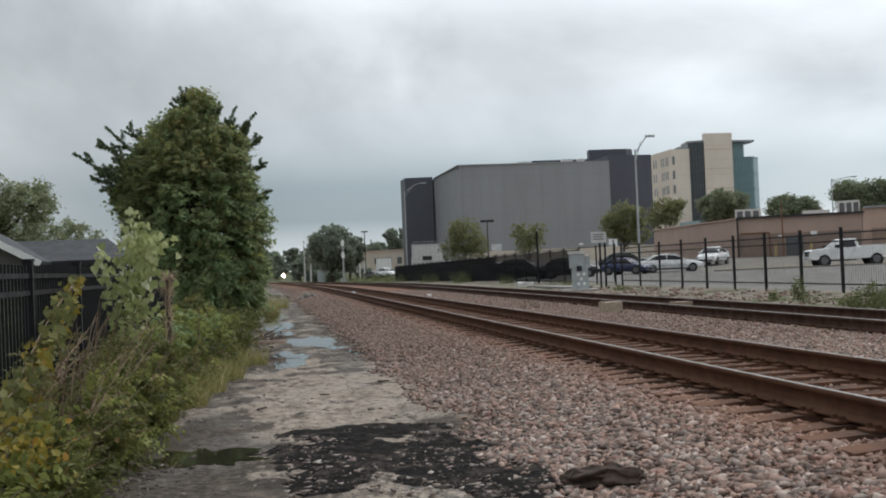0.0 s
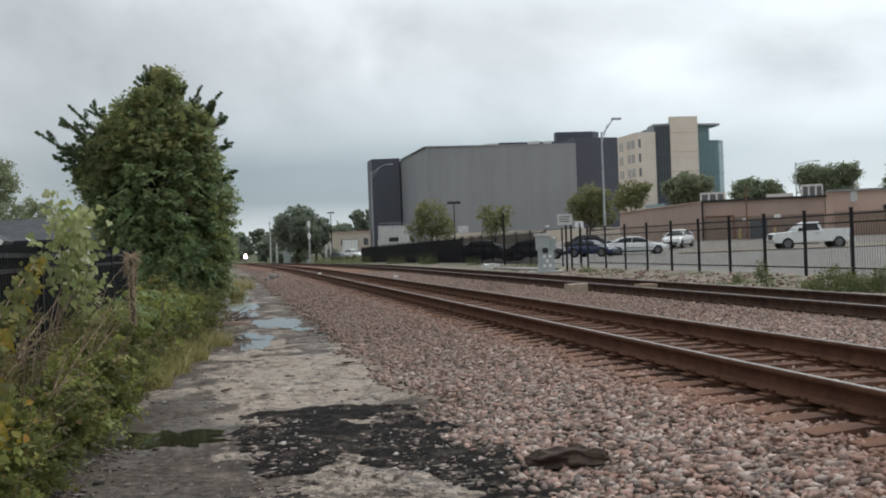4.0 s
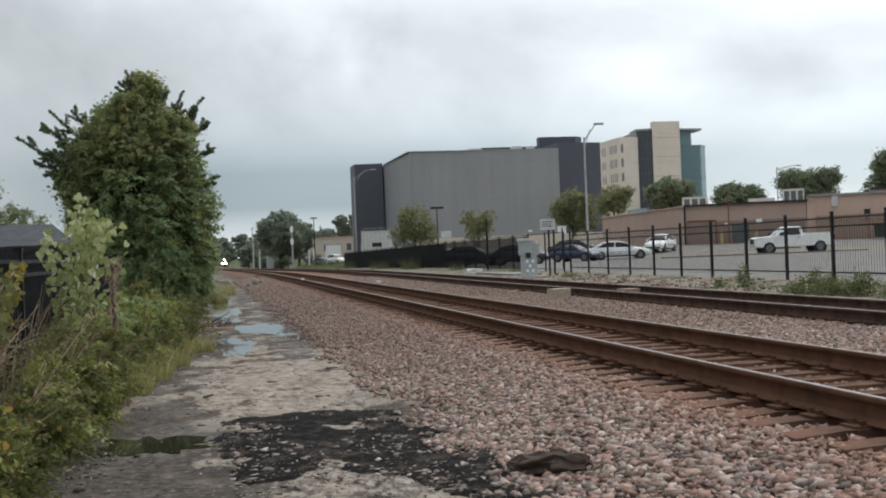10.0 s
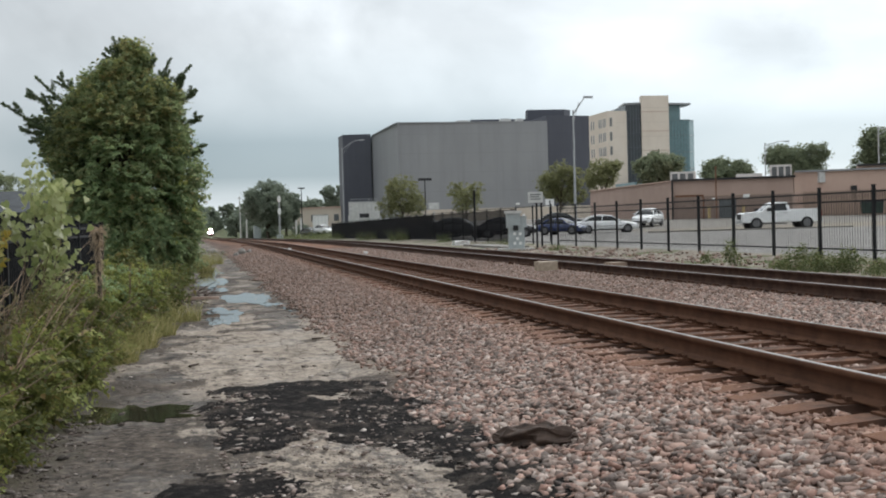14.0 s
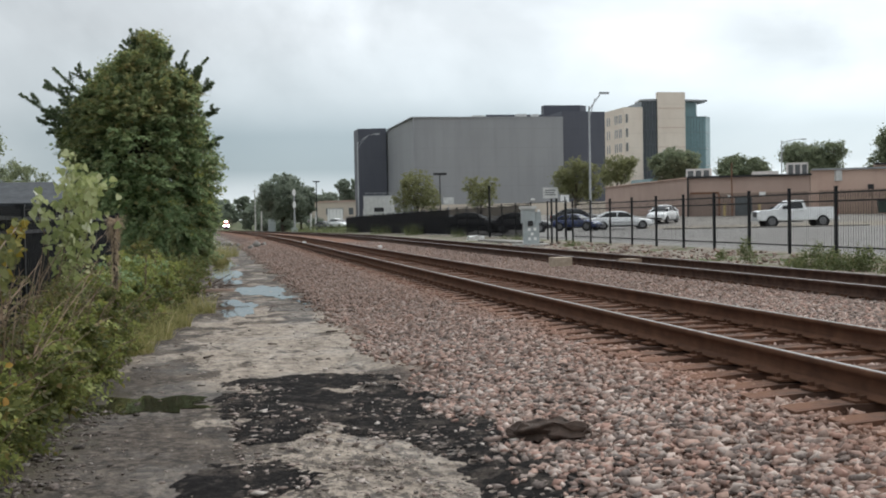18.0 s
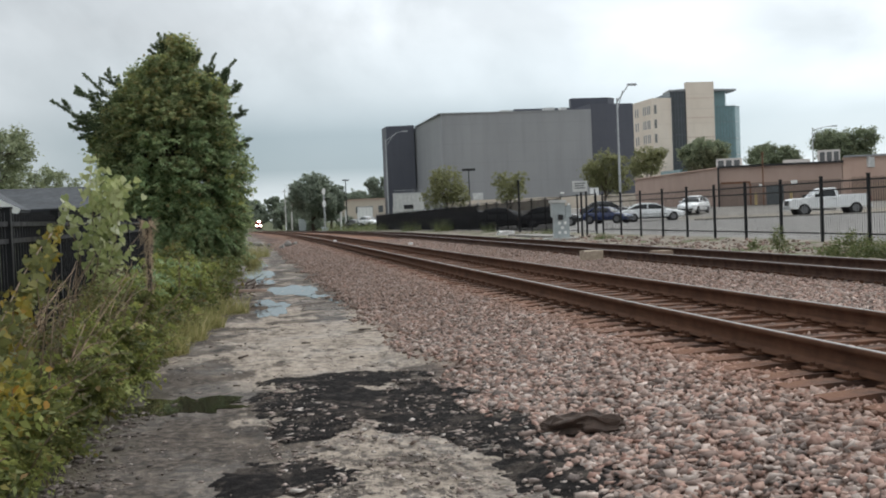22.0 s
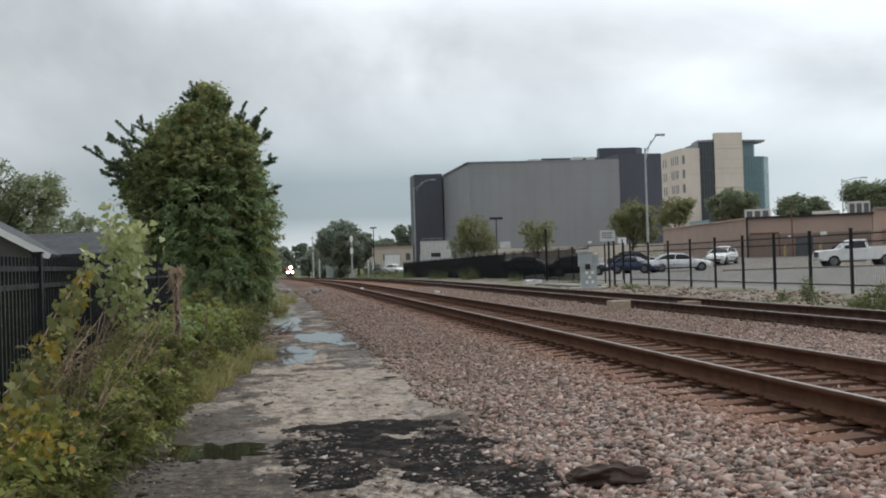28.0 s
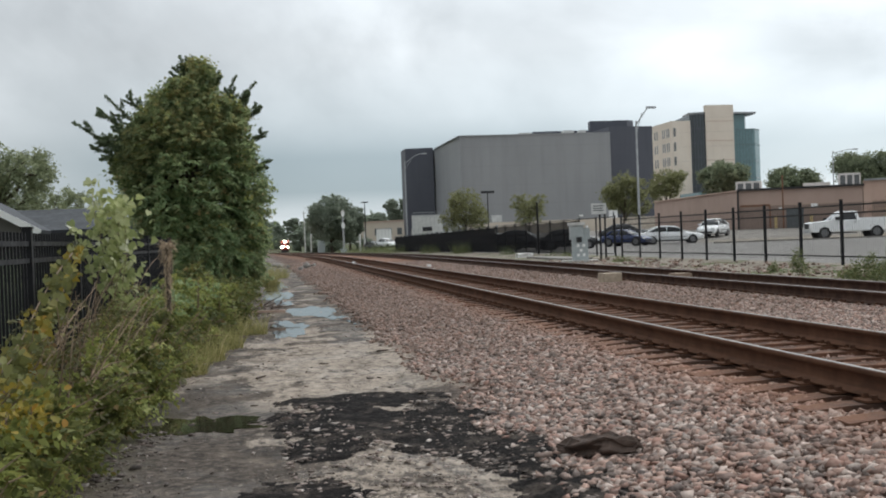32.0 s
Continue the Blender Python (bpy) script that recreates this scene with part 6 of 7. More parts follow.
# ---- plants ----
def leaf_cloud(centres, spread, per, size, seed, squash=0.8, long=1.5, broad=False):
    """Leaves about each centre: thin pointed blades of four corners, folded along the rib."""
    rng = np.random.default_rng(seed)
    c = np.repeat(np.asarray(centres, float), per, 0)
    sp = np.repeat(np.asarray(spread, float), per)[:, None]
    n = len(c)
    p = c + rng.normal(size=(n, 3)) * sp * np.array([1, 1, squash])
    s = size * rng.uniform(0.55, 1.35, (n, 1))
    d = rng.normal(size=(n, 3)) * np.array([1, 1, 0.6]) + np.array([0, 0, -0.15])
    d /= np.linalg.norm(d, axis=1, keepdims=True)
    up = rng.normal(size=(n, 3)) * 0.7 + np.array([0, 0, 1.0])
    w = np.cross(d, up)
    w /= np.linalg.norm(w, axis=1, keepdims=True) + 1e-9
    nrm = np.cross(w, d)
    a = p - d * s * 0.5
    b = p + d * s * 0.5 - nrm * s * 0.12
    m = p + d * s * 0.02
    l, r = m + w * s / long * 0.5 + nrm * s * 0.10, m - w * s / long * 0.5 + nrm * s * 0.10
    if broad:
        side = w * s / long * 0.52
        l1, r1 = p - d * s * 0.30 + side * 0.8 + nrm * s * 0.08, p - d * s * 0.30 - side * 0.8 + nrm * s * 0.08
        l2, r2 = p + d * s * 0.16 + side + nrm * s * 0.07, p + d * s * 0.16 - side + nrm * s * 0.07
        v = np.stack([a, l1, l2, b, r2, r1], 1).reshape(-1, 3)
        k = np.arange(n)[:, None] * 6
        f = np.concatenate([k + np.array(t) for t in ((0, 1, 2), (0, 2, 3), (0, 3, 4), (0, 4, 5))], 1).reshape(-1, 3)
        return v, f
    v = np.stack([a, l, b, r], 1).reshape(-1, 3)
    k = np.arange(n)[:, None] * 4
    f = np.concatenate([k + np.array([0, 1, 2]), k + np.array([0, 2, 3])], 1).reshape(-1, 3)
    return v, f


def sprays(starts, ways, length, pairs, leaf, seed, droop=0.35, long=2.2, open_=0.75, twist=0.5):
    """Leafy sprays: arched twigs with leaflets in pairs to both sides, smaller towards the tip."""
    rng = np.random.default_rng(seed)
    s, d = np.asarray(starts, float), np.asarray(ways, float)
    n = len(s)
    d = d / (np.linalg.norm(d, axis=1, keepdims=True) + 1e-9)
    ln = (np.broadcast_to(length, n) * rng.uniform(0.6, 1.3, n))[:, None, None]
    side = np.cross(d, np.array([0, 0, 1.0]) + rng.normal(size=(n, 3)) * twist)
    side /= np.linalg.norm(side, axis=1, keepdims=True) + 1e-9
    f = ((np.arange(pairs) + 0.8) / pairs)[None, :, None]
    p = s[:, None] + d[:, None] * ln * f - np.array([0, 0, 1.0]) * droop * ln * f ** 2
    p = np.concatenate([p, p], 1) + rng.normal(size=(n, pairs * 2, 3)) * leaf * 0.10
    hand = np.concatenate([np.ones(pairs), -np.ones(pairs)])[None, :, None]
    e = d[:, None] * (1.15 - open_) + side[:, None] * hand * open_ + rng.normal(size=p.shape) * 0.22 - np.array([0, 0, 0.22])
    e /= np.linalg.norm(e, axis=2, keepdims=True)
    f2 = np.concatenate([f, f], 1)
    size = leaf * (1.1 - 0.55 * f2 ** 2) * rng.uniform(0.7, 1.25, (n, pairs * 2, 1))
    nrm = np.cross(side, d)[:, None] + rng.normal(size=p.shape) * 0.25
    w = np.cross(e, nrm)
    w /= np.linalg.norm(w, axis=2, keepdims=True) + 1e-9
    mid = p + e * size * 0.48 + np.array([0, 0, 0.05]) * size
    tip = p + e * size - np.array([0, 0, 0.12]) * size
    v = np.stack([p, mid + w * size / long * 0.5, tip, mid - w * size / long * 0.5], 2).reshape(-1, 3)
    k = np.arange(n * pairs * 2)[:, None] * 4
    return v, np.concatenate([k + np.array([0, 1, 2]), k + np.array([0, 2, 3])], 1).reshape(-1, 3)


def hearts(points, size, seed, face=(0.1, -1.0, 0.55), fall=(0.15, -0.15, -1.0)):
    """Broad heart-shaped leaves that hang with their tips down and their faces to the light."""
    rng = np.random.default_rng(seed)
    p = np.asarray(points, float)
    n = len(p)
    s = size * rng.uniform(0.55, 1.25, (n, 1))
    nrm = np.asarray(face) + rng.normal(size=(n, 3)) * 0.62
    nrm /= np.linalg.norm(nrm, axis=1, keepdims=True)
    d = np.asarray(fall) + rng.normal(size=(n, 3)) * 0.6
    d -= nrm * np.sum(d * nrm, 1, keepdims=True)
    d /= np.linalg.norm(d, axis=1, keepdims=True)
    w = np.cross(d, nrm)
    shape = ((0.0, 0.0, 0.0), (-0.16, 0.26, 0.05), (0.06, 0.47, 0.02), (0.42, 0.40, -0.01), (0.76, 0.16, -0.06), (1.0, 0.0, -0.12), (0.76, -0.16, -0.06), (0.42, -0.40, -0.01), (0.06, -0.47, 0.02), (-0.16, -0.26, 0.05))
    v = np.stack([p + s * (d * a + w * b + nrm * c) for a, b, c in shape], 1).reshape(-1, 3)
    k = np.arange(n)[:, None] * 10
    f = np.concatenate([k + np.array([0, q, q + 1]) for q in range(1, 9)], 1).reshape(-1, 3)
    return v, f


def clumps(blobs, per_m2, seed, shell=0.6):
    """Places for leaf clumps, mostly in the outer part of each lobe of a crown."""
    rng = np.random.default_rng(seed)
    out = []
    for cx, cy, cz, rx, ry, rz in blobs:
        n = max(6, int(4 * math.pi * ((rx * ry) ** 1.6 / 3 + (rx * rz) ** 1.6 / 3 + (ry * rz) ** 1.6 / 3) ** (1 / 1.6) * per_m2))
        d = rng.normal(size=(n, 3))
        d /= np.linalg.norm(d, axis=1, keepdims=True)
        r = shell + (1 - shell) * rng.random((n, 1)) ** 0.6
        r *= 1 + 0.10 * rng.normal(size=(n, 1))
        out.append(np.array([cx, cy, cz]) + d * r * np.array([rx, ry, rz]))
    return np.concatenate(out)


def build_tree(name, label, base, blobs, trunk_r, leaf, per_m2, per, spread, mat, seed, group="", shell=0.6):
    """Trunk, limbs to each lobe, and a crown of leaf clumps; blobs are relative to the base."""
    t = thing(name, label, "tree", base, 0, group)
    rnd = random.Random(seed)
    top = max(b[2] for b in blobs)
    bm = bmesh.new()
    prev, r = Vector((0, 0, -0.2)), trunk_r
    for k in range(1, 6):
        p = Vector((rnd.uniform(-1, 1) * trunk_r * 0.8, rnd.uniform(-1, 1) * trunk_r * 0.8, top * k / 5 * 0.85))
        tube(bm, prev, p, r, r * 0.78, 9, False)
        prev, r = p, r * 0.78
    part("trunk", bm, BARK, t, "brown bark")
    bm = bmesh.new()
    for cx, cy, cz, rx, ry, rz in blobs:
        a = Vector((0, 0, max(0.3, cz * 0.45)))
        e = Vector((cx, cy, cz))
        mid = a.lerp(e, 0.5) + Vector((0, 0, 0.12 * rz))
        tube(bm, a, mid, trunk_r * 0.42, trunk_r * 0.28, 6, False)
        tube(bm, mid, e, trunk_r * 0.28, trunk_r * 0.12, 6, False)
        for q in range(4):
            d = Vector((rnd.gauss(0, 1), rnd.gauss(0, 1), rnd.gauss(0.3, 0.7))).normalized()
            tube(bm, e, e + Vector((d.x * rx, d.y * ry, d.z * rz)) * 0.9, trunk_r * 0.12, trunk_r * 0.04, 5, False)
    part("branchwork", bm, BARK, t)
    c = clumps(blobs, per_m2, seed, shell)
    rng = np.random.default_rng(seed + 1)
    v, f = leaf_cloud(c, spread * rng.uniform(0.6, 1.4, len(c)), per, leaf, seed + 2)
    from_arrays("crown", v, f, mat, t, "leafy crown")
    return t


def sprig(bm, a, b, r):
    tube(bm, a, b, r, r * 0.35, 5, False)


def build_big_tree():
    base = (-2.0, 33.8, 0.1)
    blobs = [(0.1, 0, 3.1, 1.65, 1.5, 2.45), (0.27, 0, 5.45, 0.72, 0.65, 0.82), (0.05, 0.1, 4.65, 1.20, 1.1, 0.98), (-0.72, 0, 4.35, 0.86, 0.9, 0.95), (1.08, 0, 4.3, 0.82, 0.9, 1.1), (-1.08, 0.3, 3.3, 0.80, 0.85, 1.1), (1.58, 0.2, 2.8, 0.72, 0.75, 1.6), (-0.35, -0.2, 1.7, 1.0, 0.9, 1.4), (0.36, 0.0, 6.2, 0.30, 0.3, 0.38), (1.5, 0.0, 1.2, 0.76, 0.75, 1.1), (0.3, -0.6, 1.2, 1.2, 0.8, 1.2), (0.82, 0.0, 5.15, 0.55, 0.55, 0.70), (-0.42, 0.0, 5.15, 0.58, 0.55, 0.62), (-1.32, 0.1, 4.30, 0.42, 0.45, 0.50), (-1.55, 0.1, 3.55, 0.40, 0.45, 0.50)]
    lump, tips, wide = random.Random(17), [], []
    for bx0, by0, bz0, rx, ry, rz in list(blobs):
        for q in range(5):
            d = Vector((lump.gauss(0, 1), lump.gauss(-0.5, 0.8), lump.gauss(0.2, 0.9))).normalized()
            r = lump.uniform(0.15, 0.27)
            p = (bx0 + d.x * rx * 0.95, by0 + d.y * ry, bz0 + d.z * rz * 0.92)
            blobs.append((*p, r, r, r * 0.8))
            if q < 4:
                tips.append((p[0] + r * 0.3, p[1] - r * 0.8, p[2] + r * 0.7))
                wide.append(r * 0.55)
    t = build_tree("overgrown_tree", "dense dark green tree overgrown with creepers beside the fence", base, blobs, 0.20, 0.125, 12.0, 38, 0.115, LEAF_TREE, 31, shell=0.5)
    # lighter leaves on top of each lump paint the light falling there
    v, f = leaf_cloud(np.array(tips), np.array(wide), 34, 0.105, 79, 0.6)
    from_arrays("young_leaves", v, f, LEAF_TIP, t, "lighter olive leaves on the branch tips, coloured as if sunlit")
    # leafy sprays all over the side away from the fence
    rng = np.random.default_rng(140)
    blobs.append((-1.45, 0.1, 4.35, 0.50, 0.45, 0.55))
    c = clumps(blobs, 20.0, 141, 0.86)
    c = c[c[:, 1] < 0.75]
    c[:, 0] = 0.14 + (c[:, 0] - 0.14) * np.interp(c[:, 2], [0, 3, 5, 6.5], [0.80, 0.86, 0.86, 0.70])
    c[:, 0] += 0.22 * np.clip((2.6 - c[:, 2]) / 1.6, 0, 1) * (c[:, 0] < -0.3)
    c[:, 2] *= 0.98
    out = (c - np.array([0.15, 0.35, 2.9])) / np.array([1.6, 1.4, 2.6])
    c = c[np.linalg.norm(out, axis=1) > 0.62]
    out = (c - np.array([0.15, 0.35, 2.9])) * np.array([1.0, 1.0, 0.55])
    out = out / np.linalg.norm(out, axis=1, keepdims=True) + rng.normal(size=c.shape) * 0.30 + np.array([0.12, -0.20, 0.16])
    kind = 0.62 * (c[:, 2] - 4.1) + rng.normal(size=len(c)) * 0.75
    keep = (c[:, 2] > 3.9 + 0.5 * c[:, 0]) | (rng.random(len(c)) < 0.72)
    c, out, kind = c[keep], out[keep], kind[keep]
    fern = (c[:, 2] < 3.9 + 0.5 * c[:, 0]) & (rng.random(len(c)) < 0.72) & (c[:, 0] > -0.9)
    for name, pick, leaf, mat, label, sd in (("lower_foliage", fern, 0.150, LEAF_LOW, "cooler green feathered foliage low on the tree", 142), ("russet_foliage", ~fern & (kind > 0.25), 0.10, LEAF_RUSSET, "olive and russet leaves near the top", 143), ("outer_foliage", ~fern & (kind <= 0.25), 0.115, LEAF_TREE, "", 144)):
        v, f = sprays(c[pick], out[pick], (0.80 - 0.18 * np.clip(c[pick][:, 0], 0, 2)) if name == "lower_foliage" else 0.50, 12, leaf, sd, 0.34, 2.7, 0.62, 0.3)
        from_arrays(name, v, f, mat, t, label)
    # dark leaf mass added behind the shoots; its darkness is all in the colour
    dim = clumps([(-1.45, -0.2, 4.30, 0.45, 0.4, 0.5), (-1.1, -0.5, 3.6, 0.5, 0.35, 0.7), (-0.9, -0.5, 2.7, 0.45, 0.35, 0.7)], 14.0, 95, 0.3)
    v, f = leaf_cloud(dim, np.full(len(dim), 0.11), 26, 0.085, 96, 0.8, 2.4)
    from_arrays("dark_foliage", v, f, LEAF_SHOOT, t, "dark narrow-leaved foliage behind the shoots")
    # long feathered shoots against the sky, closely set with narrow leaves
    rnd = random.Random(8)
    pts, ways, lens = [], [], []
    for x0, z0, x1, z1 in ((-0.9, 4.3, -3.07, 5.05), (-1.0, 4.0, -2.45, 4.62), (-0.8, 4.6, -2.11, 5.80), (-0.9, 4.5, -2.38, 5.45), (-0.6, 4.9, -1.54, 5.78), (-1.2, 3.6, -2.30, 4.1), (-1.1, 3.9, -2.62, 4.38), (-1.0, 4.4, -2.0, 5.15), (-1.0, 4.3, -1.85, 4.75), (-1.3, 3.3, -2.05, 3.6), (0.9, 4.9, 1.51, 6.30), (1.0, 4.7, 1.92, 6.13), (1.1, 4.4, 2.08, 5.45), (1.1, 4.1, 2.16, 4.72), (0.6, 5.3, 0.99, 6.48), (1.2, 4.5, 1.80, 5.6), (1.0, 4.6, 1.70, 5.9), (1.3, 3.4, 2.35, 3.9), (0.9, 4.6, 1.40, 5.95), (0.2, 6.0, 0.04, 6.85), (0.4, 6.0, 0.46, 6.68), (0.1, 5.9, -0.10, 6.55), (-0.2, 5.4, -0.45, 6.1)):
        a, b = Vector((x0, 0, z0)), Vector((x1, rnd.uniform(-0.1, 0.2), z1))
        long, bow = (b - a).length, rnd.uniform(0.05, 0.12)
        side, hook = rnd.uniform(-0.06, 0.06), rnd.uniform(0.03, 0.14) * (1 if b.x > 0 else 0.4)

        def along(f):
            return a.lerp(b, f) + Vector((side * math.sin(f * 5.0) + hook * f ** 5 * (1 if b.x > 0 else -0.3), 0, -bow * long * math.sin(f * math.pi) - hook * 0.6 * f ** 7))

        bm = bmesh.new()
        whip(bm, [along(k / 7) for k in range(8)], 0.018, 0.004)
        part("shoot", bm, BARK, t)
        runs = [(along, long, 0.34)]
        for q in range(int(3 + long * 2.2)):
            f0 = rnd.uniform(0.25, 0.88)
            ahead = (along(min(1.0, f0 + 0.06)) - along(f0 - 0.06)).normalized()
            turn = rnd.choice((-1, 1)) * rnd.uniform(0.35, 0.75)
            way = Vector((ahead.x * math.cos(turn) - ahead.z * math.sin(turn), rnd.gauss(0, 0.3), ahead.x * math.sin(turn) + ahead.z * math.cos(turn) + 0.15))
            size = rnd.uniform(0.22, 0.50) * (1.2 - 0.7 * f0)
            runs.append((lambda f, p=along(f0), w=way, z=size: p + w * z * f, size, 0.12))
        for run, size, tuft in runs:
            n = int(size * 58) + 3
            for k in range(n):
                f = (k + rnd.random()) / n
                p, q = run(f), run(min(1.0, f + 0.05)) - run(max(0.0, f - 0.02))
                q = q.normalized() * 0.9 + Vector((rnd.gauss(0, 0.5), rnd.gauss(0, 0.5), rnd.gauss(0, 0.5))) * (0.95 - 0.6 * f)
                pts.append([p.x, p.y, p.z])
                ways.append([q.x, q.y, q.z])
                lens.append((tuft * (1 - f) ** 1.3 + 0.05) * rnd.uniform(0.5, 1.2))
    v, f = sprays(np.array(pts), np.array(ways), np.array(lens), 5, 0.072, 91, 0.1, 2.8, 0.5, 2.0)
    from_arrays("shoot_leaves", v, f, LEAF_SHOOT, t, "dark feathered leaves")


def round_tree(name, label, x, y, z, cx_r, cz_r, seed, mat, leaf, per_m2=1.6, per=26, group="", lobes=7, trunk=0.16, reach=1.0):
    """A common broad-crowned tree: crown centre height z over its foot."""
    rnd = random.Random(seed)
    foot = float(lie(x, y))
    blobs = [(0, 0, z - foot, cx_r * 0.72 / reach ** 2, cx_r * 0.72 / reach ** 2, cz_r * 0.78 / reach)]
    for k in range(lobes):
        a = k * math.tau / lobes + rnd.uniform(-0.3, 0.3)
        q = rnd.uniform(0.5, 0.66) * reach
        blobs.append((math.cos(a) * cx_r * q, math.sin(a) * cx_r * q, z - foot + rnd.uniform(-0.42, 0.5) * cz_r, cx_r * rnd.uniform(0.30, 0.46), cx_r * rnd.uniform(0.30, 0.46), cz_r * rnd.uniform(0.32, 0.5)))
    return build_tree(name, label, (x, y, foot), blobs, trunk, leaf, per_m2, per, cx_r * 0.055, mat, seed, group, 0.5)


def build_trees():
    build_big_tree()
    yard = "young shade trees in the yard"
    round_tree("shade_tree", "small olive-green shade tree before the hall", 18.7, 103.5, 3.9, 2.25, 2.6, 41, LEAF_OLIVE, 0.17, 3.8, 18, yard, trunk=0.12)
    round_tree("shade_tree", "small olive-green shade tree before the hall", 24.3, 102.2, 3.7, 1.95, 2.0, 42, LEAF_OLIVE, 0.17, 3.4, 16, yard, trunk=0.10)
    round_tree("shade_tree", "olive-green shade tree behind the street lamp", 39.0, 119.5, 5.2, 2.9, 2.9, 43, LEAF_OLIVE, 0.21, 3.2, 19, yard)
    round_tree("shade_tree", "olive-green shade tree behind the street lamp", 55.6, 151.7, 7.6, 3.1, 2.6, 44, LEAF_OLIVE, 0.24, 2.6, 18, yard)
    dark = "dark round trees behind the low building"
    round_tree("broad_tree", "dark green broad tree behind the low building", 59.2, 140.7, 7.6, 3.6, 2.8, 45, LEAF_FAR, 0.28, 3.0, 28, dark, trunk=0.25)
    round_tree("broad_tree", "dark green broad tree behind the low building", 77.1, 157.2, 7.4, 4.3, 2.7, 46, LEAF_FAR, 0.30, 2.6, 28, dark, trunk=0.25)
    round_tree("broad_tree", "dark green broad tree behind the low building", 86.6, 155.2, 8.4, 4.9, 3.5, 47, LEAF_FAR, 0.30, 2.6, 28, dark, trunk=0.28)
    round_tree("broad_tree", "dark green broad tree behind the low building", 88.6, 134.7, 8.8, 4.9, 4.0, 48, LEAF_FAR, 0.29, 2.6, 28, dark, trunk=0.28)
    far = "far trees along the line"
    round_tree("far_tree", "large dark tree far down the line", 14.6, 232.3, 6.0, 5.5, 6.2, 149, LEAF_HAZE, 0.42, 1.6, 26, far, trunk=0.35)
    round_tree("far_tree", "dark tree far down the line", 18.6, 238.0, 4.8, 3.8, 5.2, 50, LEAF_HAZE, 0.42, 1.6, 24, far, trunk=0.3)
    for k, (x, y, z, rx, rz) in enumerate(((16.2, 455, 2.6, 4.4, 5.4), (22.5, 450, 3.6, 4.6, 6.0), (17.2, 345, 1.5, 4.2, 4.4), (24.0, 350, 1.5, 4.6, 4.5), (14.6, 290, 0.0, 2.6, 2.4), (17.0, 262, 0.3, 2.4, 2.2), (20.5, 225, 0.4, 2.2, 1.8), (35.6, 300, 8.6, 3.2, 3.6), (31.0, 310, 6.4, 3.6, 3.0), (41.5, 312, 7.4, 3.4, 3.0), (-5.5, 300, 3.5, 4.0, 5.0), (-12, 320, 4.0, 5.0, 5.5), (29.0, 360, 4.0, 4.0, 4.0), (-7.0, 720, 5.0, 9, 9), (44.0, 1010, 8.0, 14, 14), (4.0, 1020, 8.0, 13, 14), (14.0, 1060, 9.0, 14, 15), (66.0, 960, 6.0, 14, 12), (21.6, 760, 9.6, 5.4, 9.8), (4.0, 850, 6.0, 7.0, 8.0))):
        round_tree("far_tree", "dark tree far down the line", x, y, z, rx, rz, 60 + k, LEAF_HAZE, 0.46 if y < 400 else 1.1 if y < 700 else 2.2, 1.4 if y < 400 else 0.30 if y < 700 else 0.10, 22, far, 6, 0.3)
    left = "trees behind the house"
    round_tree("garden_tree", "broad green tree behind the house", -13.9, 62.5, 4.9, 2.9, 2.4, 80, LEAF_GARDEN, 0.17, 3.2, 26, left, 15, 0.3, 1.35)
    round_tree("garden_tree", "broad green tree behind the house", -18.6, 60.0, 5.8, 3.0, 2.6, 81, LEAF_GARDEN, 0.17, 2.4, 26, left, 13, 0.3, 1.5)
    round_tree("garden_tree", "low dark tree behind the house", -11.4, 68.0, 3.9, 2.6, 1.5, 82, LEAF_GARDEN, 0.17, 2.2, 26, left, 6, 0.2)
    round_tree("garden_tree", "low dark tree behind the house", -7.0, 80.0, 3.0, 2.6, 1.6, 83, LEAF_GARDEN, 0.18, 2.0, 26, left, 6, 0.2)


def grass_tuft(name, label, x, y, r, h, n, seed, mat, group=""):
    rng = np.random.default_rng(seed)
    a, q = rng.uniform(0, math.tau, n), r * rng.random(n) ** 0.5
    bx_, by_ = x + q * np.cos(a), y + q * np.sin(a)
    z = lie(bx_, by_) - 0.02
    hh = h * (0.25 + 0.95 * rng.random(n) ** 1.5)
    lean = rng.normal(size=(n, 2)) * 0.6 * hh[:, None]
    t = rng.uniform(0, math.tau, n)
    w = rng.uniform(0.004, 0.010, n) * (1.0 if h < 0.9 else 1.3)
    dx, dy = w * np.cos(t), w * np.sin(t)
    p0 = np.stack([bx_ - dx, by_ - dy, z], -1)
    p1 = np.stack([bx_ + dx, by_ + dy, z], -1)
    m = np.stack([bx_ + lean[:, 0] * 0.35, by_ + lean[:, 1] * 0.35, z + hh * 0.6], -1)
    m2 = m + np.stack([dx, dy, dx * 0], -1)
    tip = np.stack([bx_ + lean[:, 0], by_ + lean[:, 1], z + hh], -1)
    v = np.stack([p0, p1, m2, m, tip], 1).reshape(-1, 3)
    k = np.arange(n)[:, None] * 5
    f = np.concatenate([k + np.array([0, 1, 2]), k + np.array([0, 2, 3]), k + np.array([3, 2, 4])], 1).reshape(-1, 3)
    ob = from_arrays(name, v, f, mat)
    return tagged(ob, label, "grass", group, "stuff")


# the edge of the weeds along the path
EDGE_Y, EDGE_X = [5, 7.2, 8.2, 9.1, 11.2, 12.5, 14.6, 17.9, 20], [-1.15, -1.1, -1.08, -0.95, -0.88, -0.86, -0.78, -0.48, -0.25]


